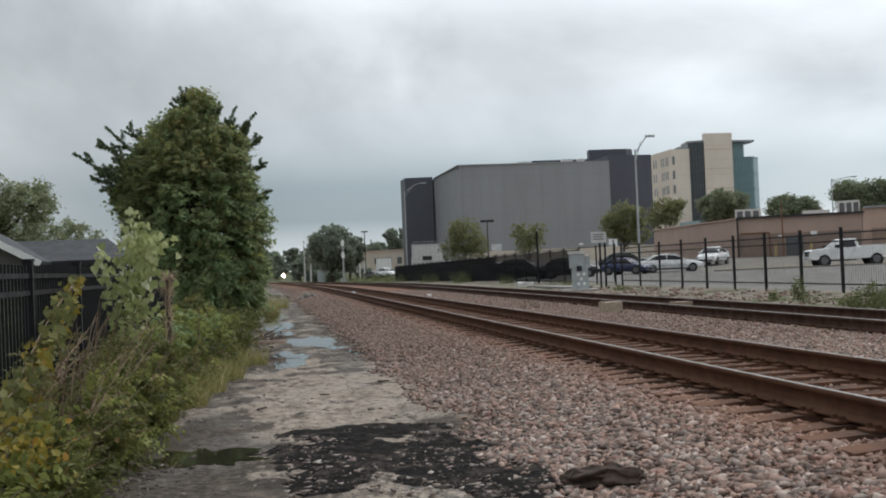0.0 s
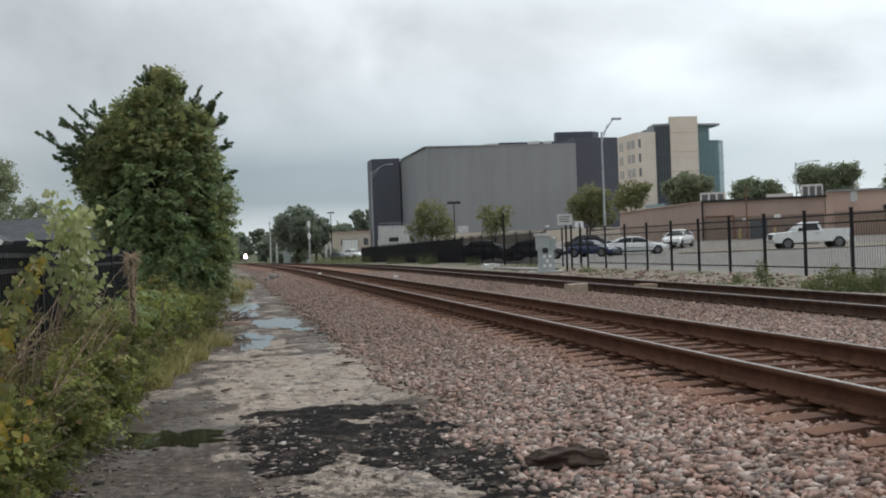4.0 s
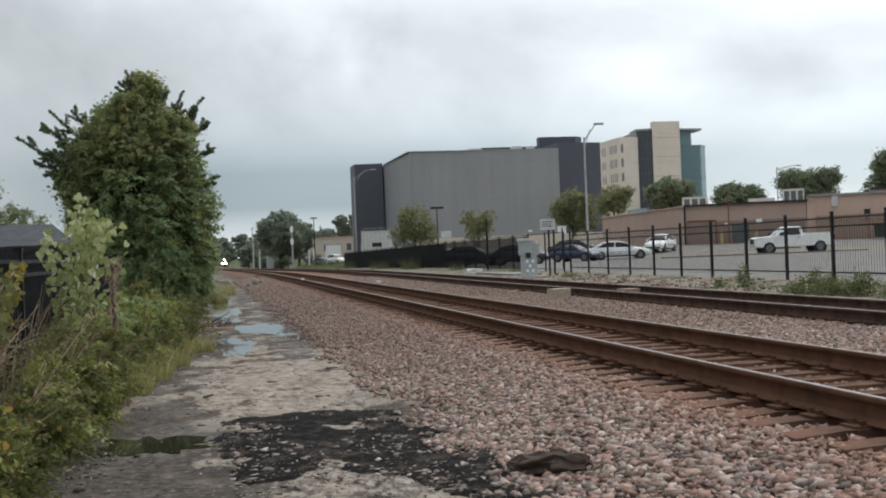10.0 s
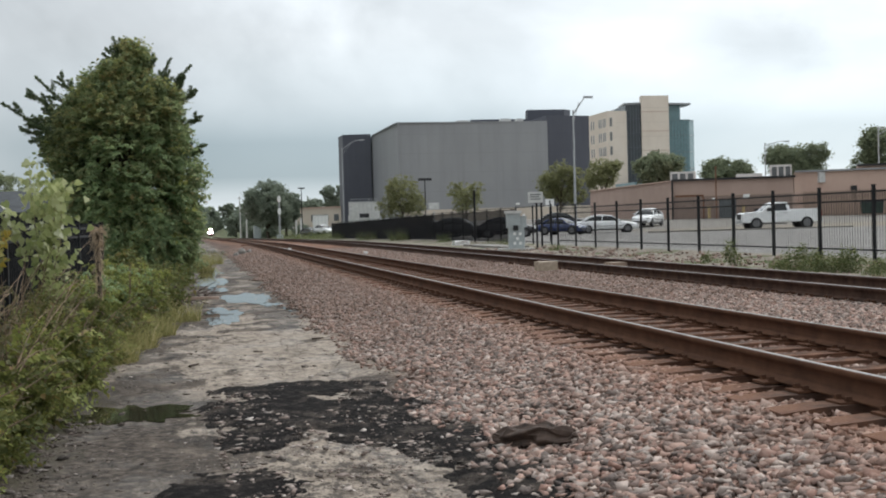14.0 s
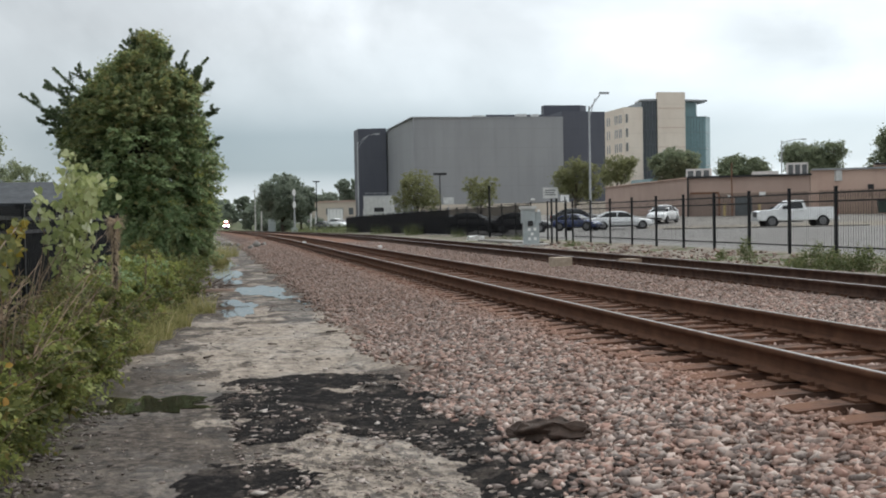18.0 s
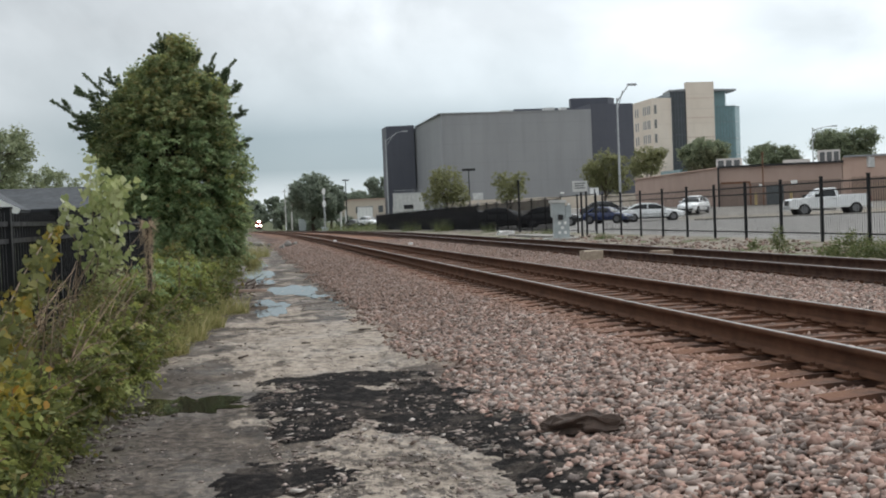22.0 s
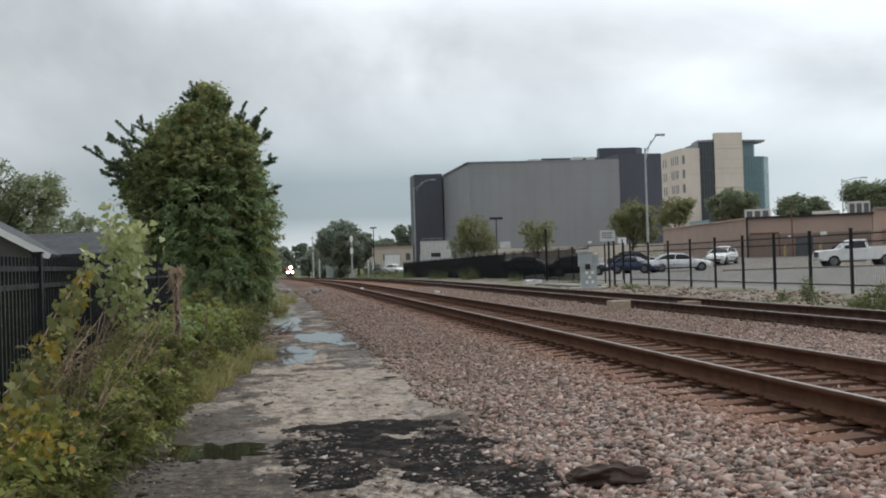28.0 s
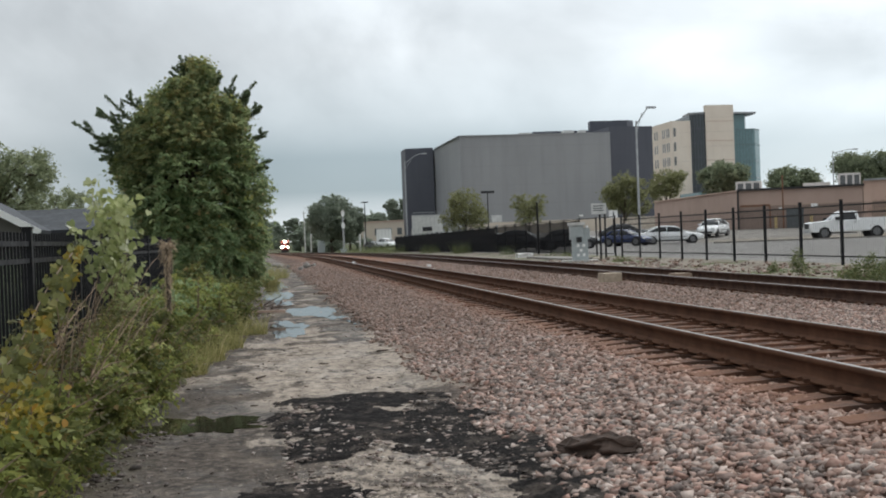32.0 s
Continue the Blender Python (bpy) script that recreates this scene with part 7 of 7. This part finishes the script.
def build_weeds():
    rnd = random.Random(12)
    rng = np.random.default_rng(14)
    # thicket along the fence, in bushes that overlap: leafy sprays over a heart of darker leaves, shade put into their
    # colour
    y, k = 5.2, 0
    while y < 20.5:
        edge = np.interp(y, EDGE_Y, EDGE_X) - 0.10
        h = np.interp(y, [5, 6, 7, 8, 9, 10, 12, 14, 16, 18, 20.5], [0.74, 0.72, 0.68, 0.64, 0.66, 0.76, 0.92, 0.80, 0.56, 0.50, 0.48]) * rnd.uniform(0.75, 1.12)
        w = (edge + 1.95) / 2
        cx = (edge - 1.95) / 2
        bush = thing("weed_bush", "olive-green weed bush growing through the fence", "bush", (cx, y, 0.03), 0, "weed thicket along the fence")
        blobs = [(0.05, 0, h * 0.45, w * 0.72, 0.45, h * 0.40), (w * 0.45, rnd.uniform(-0.2, 0.2), h * 0.28, w * 0.45, 0.40, h * 0.28)]
        if not 7.0 < y < 12.0:
            blobs.append((-w * 0.5, 0.1, h * 0.60, w * 0.45, 0.40, h * 0.34))
        c = clumps(blobs, 6.0, 300 + k, 0.35)
        v, f = leaf_cloud(c, 0.06 * rng.uniform(0.7, 1.5, len(c)), 18, 0.046, 400 + k, 0.8, 1.7)
        from_arrays("foliage", v, f, LEAF_WEED, bush)
        c = clumps(blobs, 8.5, 340 + k, 0.60)
        c = c[(c[:, 2] > 0.06) & (c[:, 0] > -w * np.interp(y, [6.5, 7.5, 11.5, 12.5], [0.8, -0.05, 0.05, 0.9]))]
        # lighter leaves towards the top, fewer near the tree: light painted by leaf colour
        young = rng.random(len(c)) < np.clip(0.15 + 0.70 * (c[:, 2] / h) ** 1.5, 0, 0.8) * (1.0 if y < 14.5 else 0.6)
        lean = np.stack([0.40 + 0.55 * c[:, 0] / w + rng.normal(0, 0.35, len(c)), -0.30 + rng.normal(0, 0.4, len(c)), 0.60 + rng.normal(0, 0.25, len(c))], -1)
        c, lean, young = np.repeat(c, 6, 0), np.repeat(lean, 6, 0), np.repeat(young, 6)
        c = c + rng.normal(0, 0.035, c.shape)
        d = lean + rng.normal(0, 0.42, c.shape)
        v, f = sprays(c[~young], d[~young], 0.24, 7, 0.068, 420 + k, 0.55, 1.8, 0.7)
        from_arrays("leafy_sprays", v, f, LEAF_WEED, bush)
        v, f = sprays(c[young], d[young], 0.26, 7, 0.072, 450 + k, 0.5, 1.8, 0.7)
        from_arrays("young_sprays", v, f, LEAF_BRIGHT, bush, "yellow-green young leaves")
        bm = bmesh.new()
        for q in range(7):
            x0, y0 = rnd.uniform(-w, w * 0.9), rnd.uniform(-0.35, 0.35)
            a = Vector((x0, y0, 0))
            way = Vector((rnd.uniform(-0.1, 0.35), rnd.uniform(-0.3, 0.3), h * rnd.uniform(0.8, 1.2)))
            for g in range(4):
                b = a + way * 0.25 + Vector((0.02 * g, 0, -0.012 * g * g))
                sprig(bm, a, b, 0.006)
                a = b
        tagged(part("stem_tangle", bm, STEM, bush), "dry brown stems", "", "", "stuff")
        y += 0.62
        k += 1
    for k in range(26):
        y = 5.9 + k * 0.58 + rnd.uniform(-0.2, 0.2)
        edge = float(np.interp(y, EDGE_Y, EDGE_X)) - 0.08
        h = rnd.uniform(0.14, 0.36)
        low = thing("low_weed", "low yellow-green weed at the edge of the path", "weed", (edge - 0.12 + rnd.uniform(-0.14, 0.12), y, 0.01), 0, "low weeds along the path")
        c = clumps([(0, 0, h * 0.45, 0.15, 0.20, h * 0.42), (rnd.uniform(-0.15, 0.1), rnd.uniform(-0.25, 0.25), h * 0.4, 0.12, 0.15, h * 0.4)], 40.0, 1000 + k, 0.2)
        d = np.stack([rng.normal(0.25, 0.5, len(c)), rng.normal(-0.2, 0.5, len(c)), rng.normal(0.7, 0.3, len(c))], -1)
        v, f = sprays(c, d, 0.16, 6, 0.044, 1040 + k, 0.5, 2.0)
        from_arrays("foliage", v, f, LEAF_BRIGHT if k % 3 else LEAF_WEED, low)
        bar("stalk", (0, 0, 0), (rnd.uniform(-0.1, 0.1), rnd.uniform(-0.1, 0.1), h), 0.006, STEM, low, r1=0.003, n=5)
    # tall soft-leaved weeds that stand clear of the thicket before the tree
    for k, (x, y, h) in enumerate(((-1.30, 16.2, 0.98), (-0.98, 17.4, 0.98), (-1.45, 18.4, 1.08), (-0.72, 18.4, 0.90), (-1.22, 15.2, 0.88), (-1.6, 16.8, 1.0), (-1.05, 19.2, 1.0))):
        weed = thing("tall_weed", "tall green weed with drooping paired leaves", "weed", (x, y, 0.02), 0, "tall weeds before the tree")
        for q in range(4):
            top = Vector((rnd.uniform(-0.22, 0.26), rnd.uniform(-0.2, 0.2), h * rnd.uniform(0.75, 1.05)))
            bar("stalk", (top.x * 0.2, top.y * 0.2, 0), top, 0.010, STEM, weed, r1=0.004, n=5)
            n = 22
            up = np.sort(rng.random(n))[:, None] ** 0.8
            c = np.array(top)[None] * (0.2 + 0.8 * up) * np.array([1, 1, 0]) + np.array([0, 0, top.z]) * up
            a = rng.uniform(0, math.tau, n)
            d = np.stack([np.cos(a), np.sin(a), np.full(n, 0.45)], -1)
            v, f = sprays(c, d, 0.24, 6, 0.075, 1200 + k * 5 + q, 0.6, 1.9, 0.7)
            from_arrays("foliage", v, f, LEAF_BRIGHT if q else LEAF_LOW, weed)
    # arching dry canes
    canes = thing("dry_canes", "arching dry brown canes in the thicket", "canes", (-1.5, 9.4, 0.05))
    for q in range(96):
        a = Vector((rnd.uniform(-0.30, 0.22), rnd.uniform(-1.6, 3.2), rnd.uniform(0.0, 0.5)))
        b = a + Vector((rnd.uniform(-0.05, 0.50), rnd.uniform(-0.4, 1.5), rnd.uniform(0.25, 0.95)))
        rise = rnd.uniform(0.05, 0.22)
        bm = bmesh.new()
        whip(bm, [a.lerp(b, g / 7) + Vector((0, 0, rise * math.sin(g / 7 * math.pi))) for g in range(8)], 0.0058, 0.0022)
        part("cane", bm, CANE if q % 3 == 0 else STEM, canes)
    n = 300
    c = np.stack([rng.uniform(-0.28, 0.35, n), rng.uniform(-1.6, 3.2, n), rng.uniform(0.1, 1.0, n)], -1)
    v, f = sprays(c, rng.normal(size=(n, 3)) + np.array([0.4, -0.2, 0.2]), 0.15, 5, 0.050, 590, 0.5, 1.9)
    tagged(from_arrays("sparse_leaves", v, f, LEAF_BRAMBLE, canes), "sparse dull brown-green leaves", "", "", "stuff")
    # creeper that falls in a slanting curtain along the fence
    creeper = thing("fence_creeper", "broad-leaved yellow-green creeper hanging along the picket fence", "creeper", (-1.76, 7.4, 0.05))
    for q, (x, y0, z0, y1, z1, n, size) in enumerate(((0.0, 4.0, 1.46, 0.4, 0.66, 230, 0.070), (0.04, 3.4, 1.20, 0.0, 0.55, 230, 0.070), (0.08, 1.9, 0.70, -0.6, 0.45, 190, 0.068), (0.16, 0.6, 0.62, -0.9, 0.30, 190, 0.066), (0.22, -0.1, 0.48, -1.1, 0.16, 160, 0.062))):
        bm = bmesh.new()
        whip(bm, [(x + 0.02 * math.sin(9 * f + q), y0 + (y1 - y0) * f, z0 + (z1 - z0) * f + 0.05 * math.sin(7 * f + 2 * q)) for f in (g / 12 for g in range(13))], 0.009, 0.005)
        part("stalk", bm, STEM, creeper)
        f = rng.random(n)
        fan = 0.05 + 0.17 * f
        pts = np.stack([x + rng.normal(0.02, 0.05, n), y0 + (y1 - y0) * f + rng.normal(0, 0.10, n), z0 + (z1 - z0) * f + 0.05 * np.sin(7 * f + 2 * q) + 0.06 - fan * rng.random(n) * 1.6], -1)
        gold = (np.sin(f * 13 + q * 1.7) > 0.72) | (rng.random(n) < 0.05)
        for name, pick, mat, lab in (("broad_leaves", ~gold, LEAF_BROAD, "broad green leaves"), ("yellow_leaves", gold, LEAF_GOLD, "yellowing leaves")):
            v, fc = hearts(pts[pick], size, 610 + 2 * q + len(name))
            from_arrays(name, v, fc, mat, creeper, lab)
    gold = thing("golden_sapling", "small sapling with orange-yellow leaves in the weeds", "sapling", (-1.35, 6.7, 0.03))
    bar("stalk", (0, 0, 0), (0.03, 0, 0.6), 0.008, STEM, gold, r1=0.004, n=5)
    v, f = leaf_cloud(np.array([(0, 0.25, 0.52), (0.03, 0.05, 0.58), (-0.02, -0.25, 0.57), (0.05, 0.15, 0.46), (0.02, -0.1, 0.50)]), np.full(5, 0.085), 34, 0.048, 640, 0.8, 1.3, True)
    tagged(from_arrays("foliage", v, f, LEAF_GOLD, gold), "orange-yellow leaves", "", "", "stuff")
    grass_tuft("verge_grass", "tall pale grass at the edge of the weeds", -0.92, 15.2, 0.42, 0.38, 1000, 701, GRASS)
    grass_tuft("verge_grass", "tall pale grass at the edge of the weeds", -0.72, 17.0, 0.42, 0.34, 900, 702, GRASS)
    grass_tuft("verge_grass", "tall pale grass at the edge of the weeds", -0.98, 13.6, 0.30, 0.34, 600, 703, GRASS)
    grass_tuft("verge_grass", "green grass along the puddled path", -0.25, 19.4, 0.32, 0.36, 420, 704, GRASS)
    grass_tuft("verge_grass", "green grass along the puddled path", 0.15, 42.0, 0.5, 0.55, 1000, 705, GRASS)
    grass_tuft("verge_grass", "green grass along the puddled path", 0.40, 50.0, 0.8, 0.6, 900, 706, GRASS)
    for k, (x, y, r, h, n) in enumerate(((13.2, 24.4, 0.3, 0.20, 120), (13.1, 19.6, 0.7, 0.24, 160), (12.9, 22.0, 0.9, 0.22, 200), (13.6, 27.5, 0.9, 0.16, 120), (15.6, 88.0, 0.9, 1.0, 500), (15.6, 72.0, 0.5, 0.6, 300), (15.5, 104.0, 1.2, 0.9, 500), (15.2, 128.0, 2.0, 1.0, 700), (14.2, 44.0, 0.4, 0.3, 200), (14.8, 56.0, 0.8, 0.35, 250), (14.8, 150, 4.0, 1.3, 900), (15.5, 172, 4.0, 1.4, 900))):
        grass_tuft("weed_tuft", "rough green weeds between the tracks and the fence", x, y, r, h, int(n * (1.7 if y < 60 else 0.7)), 720 + k, WEEDGREEN, "weeds by the yard fence")
    for k, (x, y, r, h) in enumerate(((12.9, 26.2, 0.22, 0.56), (12.75, 22.9, 0.34, 0.52), (12.9, 22.1, 0.44, 0.40), (13.0, 21.3, 0.38, 0.50), (13.2, 20.4, 0.30, 0.30), (12.8, 23.6, 0.22, 0.24), (13.5, 28.9, 0.16, 0.18), (13.3, 19.2, 0.3, 0.22))):
        z = float(lie(x, y))
        low = thing("verge_weed", "rough grey-green weed on the stony verge", "weed", (x, y, z - 0.01), 0, "weeds on the stony verge")
        c = clumps([(0, 0, h * 0.42, r, r, h * 0.42), (rnd.uniform(-0.5, 0.5) * r, rnd.uniform(-0.6, 0.6) * r, h * 0.7, r * 0.4, r * 0.4, h * 0.42)], 42.0, 1100 + k, 0.35)
        v, f = leaf_cloud(c, np.full(len(c), 0.065), 20, 0.065, 1140 + k, 1.1, 2.6)
        from_arrays("foliage", v, f, WEEDGREEN, low)
        bar("stalk", (0, 0, 0), (rnd.uniform(-0.1, 0.1), rnd.uniform(-0.1, 0.1), h), 0.006, STEM, low, r1=0.003, n=5)
    # shrubs at the foot of the large tree, brush and a plank on the ground
    for x, y, h, s in ((-1.1, 18.2, 0.66, 5), (-0.75, 20.4, 0.62, 6), (-1.5, 22.5, 0.85, 7), (-0.9, 25.5, 0.7, 8), (-1.6, 27.5, 1.0, 9), (-0.6, 29.5, 0.7, 10)):
        sh = thing("shrub", "leafy green shrub at the foot of the tree", "shrub", (x, y, 0.03), 0, "shrubs under the tree")
        c = clumps([(0, 0, h * 0.5, 0.55, 0.7, h * 0.5), (0.2, -0.3, h * 0.4, 0.4, 0.5, h * 0.4)], 11.0, 800 + s, 0.5)
        v, f = leaf_cloud(c, np.full(len(c), 0.10), 20, 0.085, 820 + s, 0.8, 1.5)
        from_arrays("foliage", v, f, LEAF_WEED, sh)
        bm = bmesh.new()
        for q in range(7):
            sprig(bm, (rnd.uniform(-0.2, 0.2), rnd.uniform(-0.3, 0.3), 0), (rnd.uniform(-0.4, 0.4), rnd.uniform(-0.5, 0.5), h * 0.9), 0.012)
        tagged(part("stem_tangle", bm, BARK, sh), "", "", "", "stuff")
    # unkempt hedge behind the picket fence, assumed: a dark backdrop for the gaps between pickets
    for k in range(9):
        y = 8.6 + k * 2.3
        hedge = thing("hedge_shrub", "dark green hedge shrub behind the picket fence", "hedge", (-3.1 + rnd.uniform(-0.2, 0.2), y, 0.05), 0, "hedge behind the fence")
        h = rnd.uniform(1.22, 1.38)
        c = clumps([(0, 0, h * 0.5, 0.6, 1.25, h * 0.5), (0.1, rnd.uniform(-0.6, 0.6), h * 0.62, 0.5, 0.6, h * 0.36)], 9.0, 860 + k, 0.6)
        v, f = leaf_cloud(c, np.full(len(c), 0.11), 24, 0.085, 880 + k, 0.8, 1.4)
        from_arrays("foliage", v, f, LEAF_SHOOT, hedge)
        bar("stem", (0, 0, 0), (0, 0, h * 0.8), 0.04, BARK, hedge, r1=0.02, n=6)
    plank = block("plank", (-0.55, 0.55, -0.07, 0.07, 0.0, 0.05), TIMBER, None, "", 0.008)
    plank.location, plank.rotation_euler = (-0.12, 22.6, 0.16), (0, radians(2), radians(6))
    tagged(plank, "weathered grey plank lying on brush by the path", "plank")
    brush = thing("brush_pile", "dark heap of dead brush by the path", "brush", (-0.1, 23.2, 0.03))
    for q in range(46):
        a = Vector((rnd.uniform(-0.6, 0.45), rnd.uniform(-0.8, 0.9), rnd.uniform(0.0, 0.22)))
        bar("twig", a, a + Vector((rnd.uniform(-0.5, 0.5), rnd.uniform(-0.5, 0.5), rnd.uniform(-0.02, 0.22))), 0.014, LOG, brush, r1=0.006, n=5)
    # a fence post wrapped in dead creeper
    st = thing("wrapped_post", "fence post wrapped in dead brown creeper", "post", (-1.13, 14.35, 0.0))
    bar("post", (0, 0, 0), (0, 0, 1.5), 0.028, BARK, st)
    bm = bmesh.new()
    for q in range(760):
        t = rnd.uniform(0, math.tau)
        z = 1.56 - 0.95 * rnd.random() ** 1.5
        r = 0.025 + 0.10 * max(0, z - 1.25) * rnd.random()
        p = Vector((r * math.cos(t), r * math.sin(t), z))
        up = max(0.0, z - 1.28) / 0.28
        e = p + Vector((math.cos(t) * 0.06 * up, math.sin(t) * 0.06 * up, 0.02 * up)) + Vector((rnd.gauss(0, 0.03), rnd.gauss(0, 0.03), rnd.uniform(-0.14, 0.05)))
        sprig(bm, p, e, 0.0036)
    part("dead_creeper", bm, DEADVINE, st, "dry brown tangle")


def build_vine():
    """The pale shoot above the thicket that sways in the wind; its foot is its origin."""
    vine = thing("swaying_vine", "pale green leafy vine shoot swaying above the thicket", "vine", (-1.50, 12.3, 0.75))
    rnd = random.Random(55)
    bm, pts, sizes = bmesh.new(), [], []
    for q in range(5):
        a = Vector((rnd.uniform(-0.12, 0.12), rnd.uniform(-0.12, 0.12), 0.0))
        lean = Vector(((0.02, 0.14, -0.16, 0.20, 0.06)[q], rnd.uniform(-0.15, 0.15), 0))
        n = (10, 9, 8, 9, 9)[q]
        for k in range(n):
            b = a + lean * 0.16 + Vector((rnd.uniform(-0.03, 0.03), rnd.uniform(-0.03, 0.03), 0.125))
            sprig(bm, a, b, 0.008 * (1 - 0.06 * k))
            pts.append(list(b))
            a = b
        if q == 0:
            for k in range(2):
                b = a + Vector((0.02 * k - 0.01, 0, 0.10))
                sprig(bm, a, b, 0.004)
                pts.append(list(b))
                a = b
    tagged(part("stem_tangle", bm, STEM, vine), "", "", "", "stuff")
    pts = np.array(pts)
    rng = np.random.default_rng(4)
    n = 420
    tall = 1.30 - 1.25 * rng.random(n) ** 1.25
    wide = np.interp(tall, [-0.15, 0.2, 0.7, 1.1, 1.30], [0.05, 0.06, 0.135, 0.14, 0.07])
    fill = np.stack([0.06 + 0.05 * tall + rng.normal(0, 1.0, n) * wide, rng.normal(0, 0.13, n), tall], -1)
    low = np.concatenate([np.repeat(pts[(pts[:, 2] < 0.6) & (pts[:, 2] > 0.25)], 2, 0), fill])
    v, f = hearts(low + rng.normal(0, 0.05, low.shape), 0.074, 901, (0.2, -1.0, 0.5))
    from_arrays("leaves", v, f, LEAF_CLIMB, vine, "soft green leaves")
    high = np.repeat(pts[pts[:, 2] >= 0.6], 7, 0)
    v, f = hearts(high + rng.normal(0, 0.045, high.shape), 0.080, 902, (0.4, -1.0, 0.3), (0.5, 0.0, -0.8))
    from_arrays("tip_leaves", v, f, LEAF_VINE, vine, "pale young leaves")
    return vine


build_trees()
build_weeds()
vine = build_vine()


# ---- the train ----
def build_locomotive():
    loco = thing("locomotive", "orange and black freight locomotive with bright headlights", "locomotive", (TRACK_X[1], 900, -3))
    block("frame", (-1.5, 1.5, 0, 20, 0.9, 1.35), TRIM, loco, "black frame")
    bm = bmesh.new()
    side = [(0.5, 1.35), (0.35, 2.35), (0.9, 2.75), (2.4, 2.85), (2.4, 1.35)]
    side_prism(bm, side, -0.85, 0.85)
    bm.transform(Matrix(((0, 1, 0, 0), (1, 0, 0, 0), (0, 0, 1, 0), (0, 0, 0, 1))))
    bmesh.ops.recalc_face_normals(bm, faces=bm.faces)
    part("nose", bm, ORANGE, loco, "orange nose", 0.05)
    block("cab", (-1.5, 1.5, 2.4, 5.2, 1.35, 4.3), ORANGE, loco, "orange cab", 0.08)
    block("hood", (-0.95, 0.95, 5.2, 19.5, 1.35, 4.3), TRIM, loco, "black engine hood", 0.05)
    for s in (-1, 1):
        block("windscreen", (s * 0.62 - 0.45, s * 0.62 + 0.45, 2.34, 2.42, 3.05, 3.85), CARGLASS, loco, "dark windscreen")
        bm = bmesh.new()
        tube(bm, (s * 0.95, -0.02, 2.0), (s * 0.95, 0.2, 2.0), 0.30, None, 14)
        part("ditch_light", bm, HEADLIGHT, loco, "bright ditch light")
        block("handrail", (s * 1.4 - 0.03, s * 1.4 + 0.03, 0.1, 0.16, 1.35, 2.4), OFFWHITE, loco)
    bm = bmesh.new()
    tube(bm, (0.1, 2.2, 4.0), (0.1, 2.5, 4.0), 0.36, None, 14)
    part("headlight", bm, HEADLIGHT, loco, "bright twin headlight")
    block("plow", (-1.4, 1.4, -0.3, 0.1, 0.15, 0.9), TRIM, loco, "black snow plow", 0.05)
    block("pilot_beam", (-1.4, 1.4, -0.1, 0.1, 0.95, 1.75), ORANGE, loco, "red-orange pilot beam", 0.04)
    for y in (3.4, 5.2, 7.0, 13.5, 15.3, 17.1):
        for s in (-1, 1):
            bm = bmesh.new()
            tube(bm, (s * 0.70, y, 0.52), (s * 0.82, y, 0.52), 0.52, None, 16)
            part("wheel", bm, RUST, loco)
    return loco


loco = build_locomotive()
build_path()
build_ballast()
build_track(TRACK_X[0], "railway track of rusted rails on weathered oak ties", 92, RUST, 0.015, RAILTOP)
build_track(TRACK_X[1], "second railway track of rusted rails, its ties bedded in stone", 92, RUSTDARK, 0.034, RAILDULL)


# ---- what moves ----
def motions():
    rows = []
    for t in (0, 2, 4, 6, 8, 10, 12, 14, 16, 18, 20, 22, 24, 26, 28, 30, 32):
        y = 905 - 15.0 * t
        slope = float(bend(y + 10) - bend(y)) / 10
        rows.append((t, pose(TRACK_X[1] + float(bend(y)), y, RAIL_TOP - float(dip(y)), 0, 0, -math.degrees(math.atan(slope)))))
    walk(loco, rows)
    # sway of the vine, in degrees from its mean lean
    sway = ((0, 9), (1, 11), (2, 1), (3, -7), (4.5, -9), (6, -12), (7, 9), (8, -7), (9, 16), (9.5, 18), (10, 11), (11, 12), (12, 2), (13, -2), (14, -3), (15.2, 2), (16.5, 5), (17, 8), (18, 5), (19, 7), (20, 8), (21, 2), (22, 1), (23, -2), (24, -1), (24.5, -10), (26.2, -13), (28, -5), (28.5, -4), (29, -9), (29.5, -17), (30, -19), (30.5, -13), (31, -10), (31.5, -6), (32, -7))
    walk(vine, [(t, pose(-1.50, 12.3, 0.75, 0, d)) for t, d in sway])


motions()
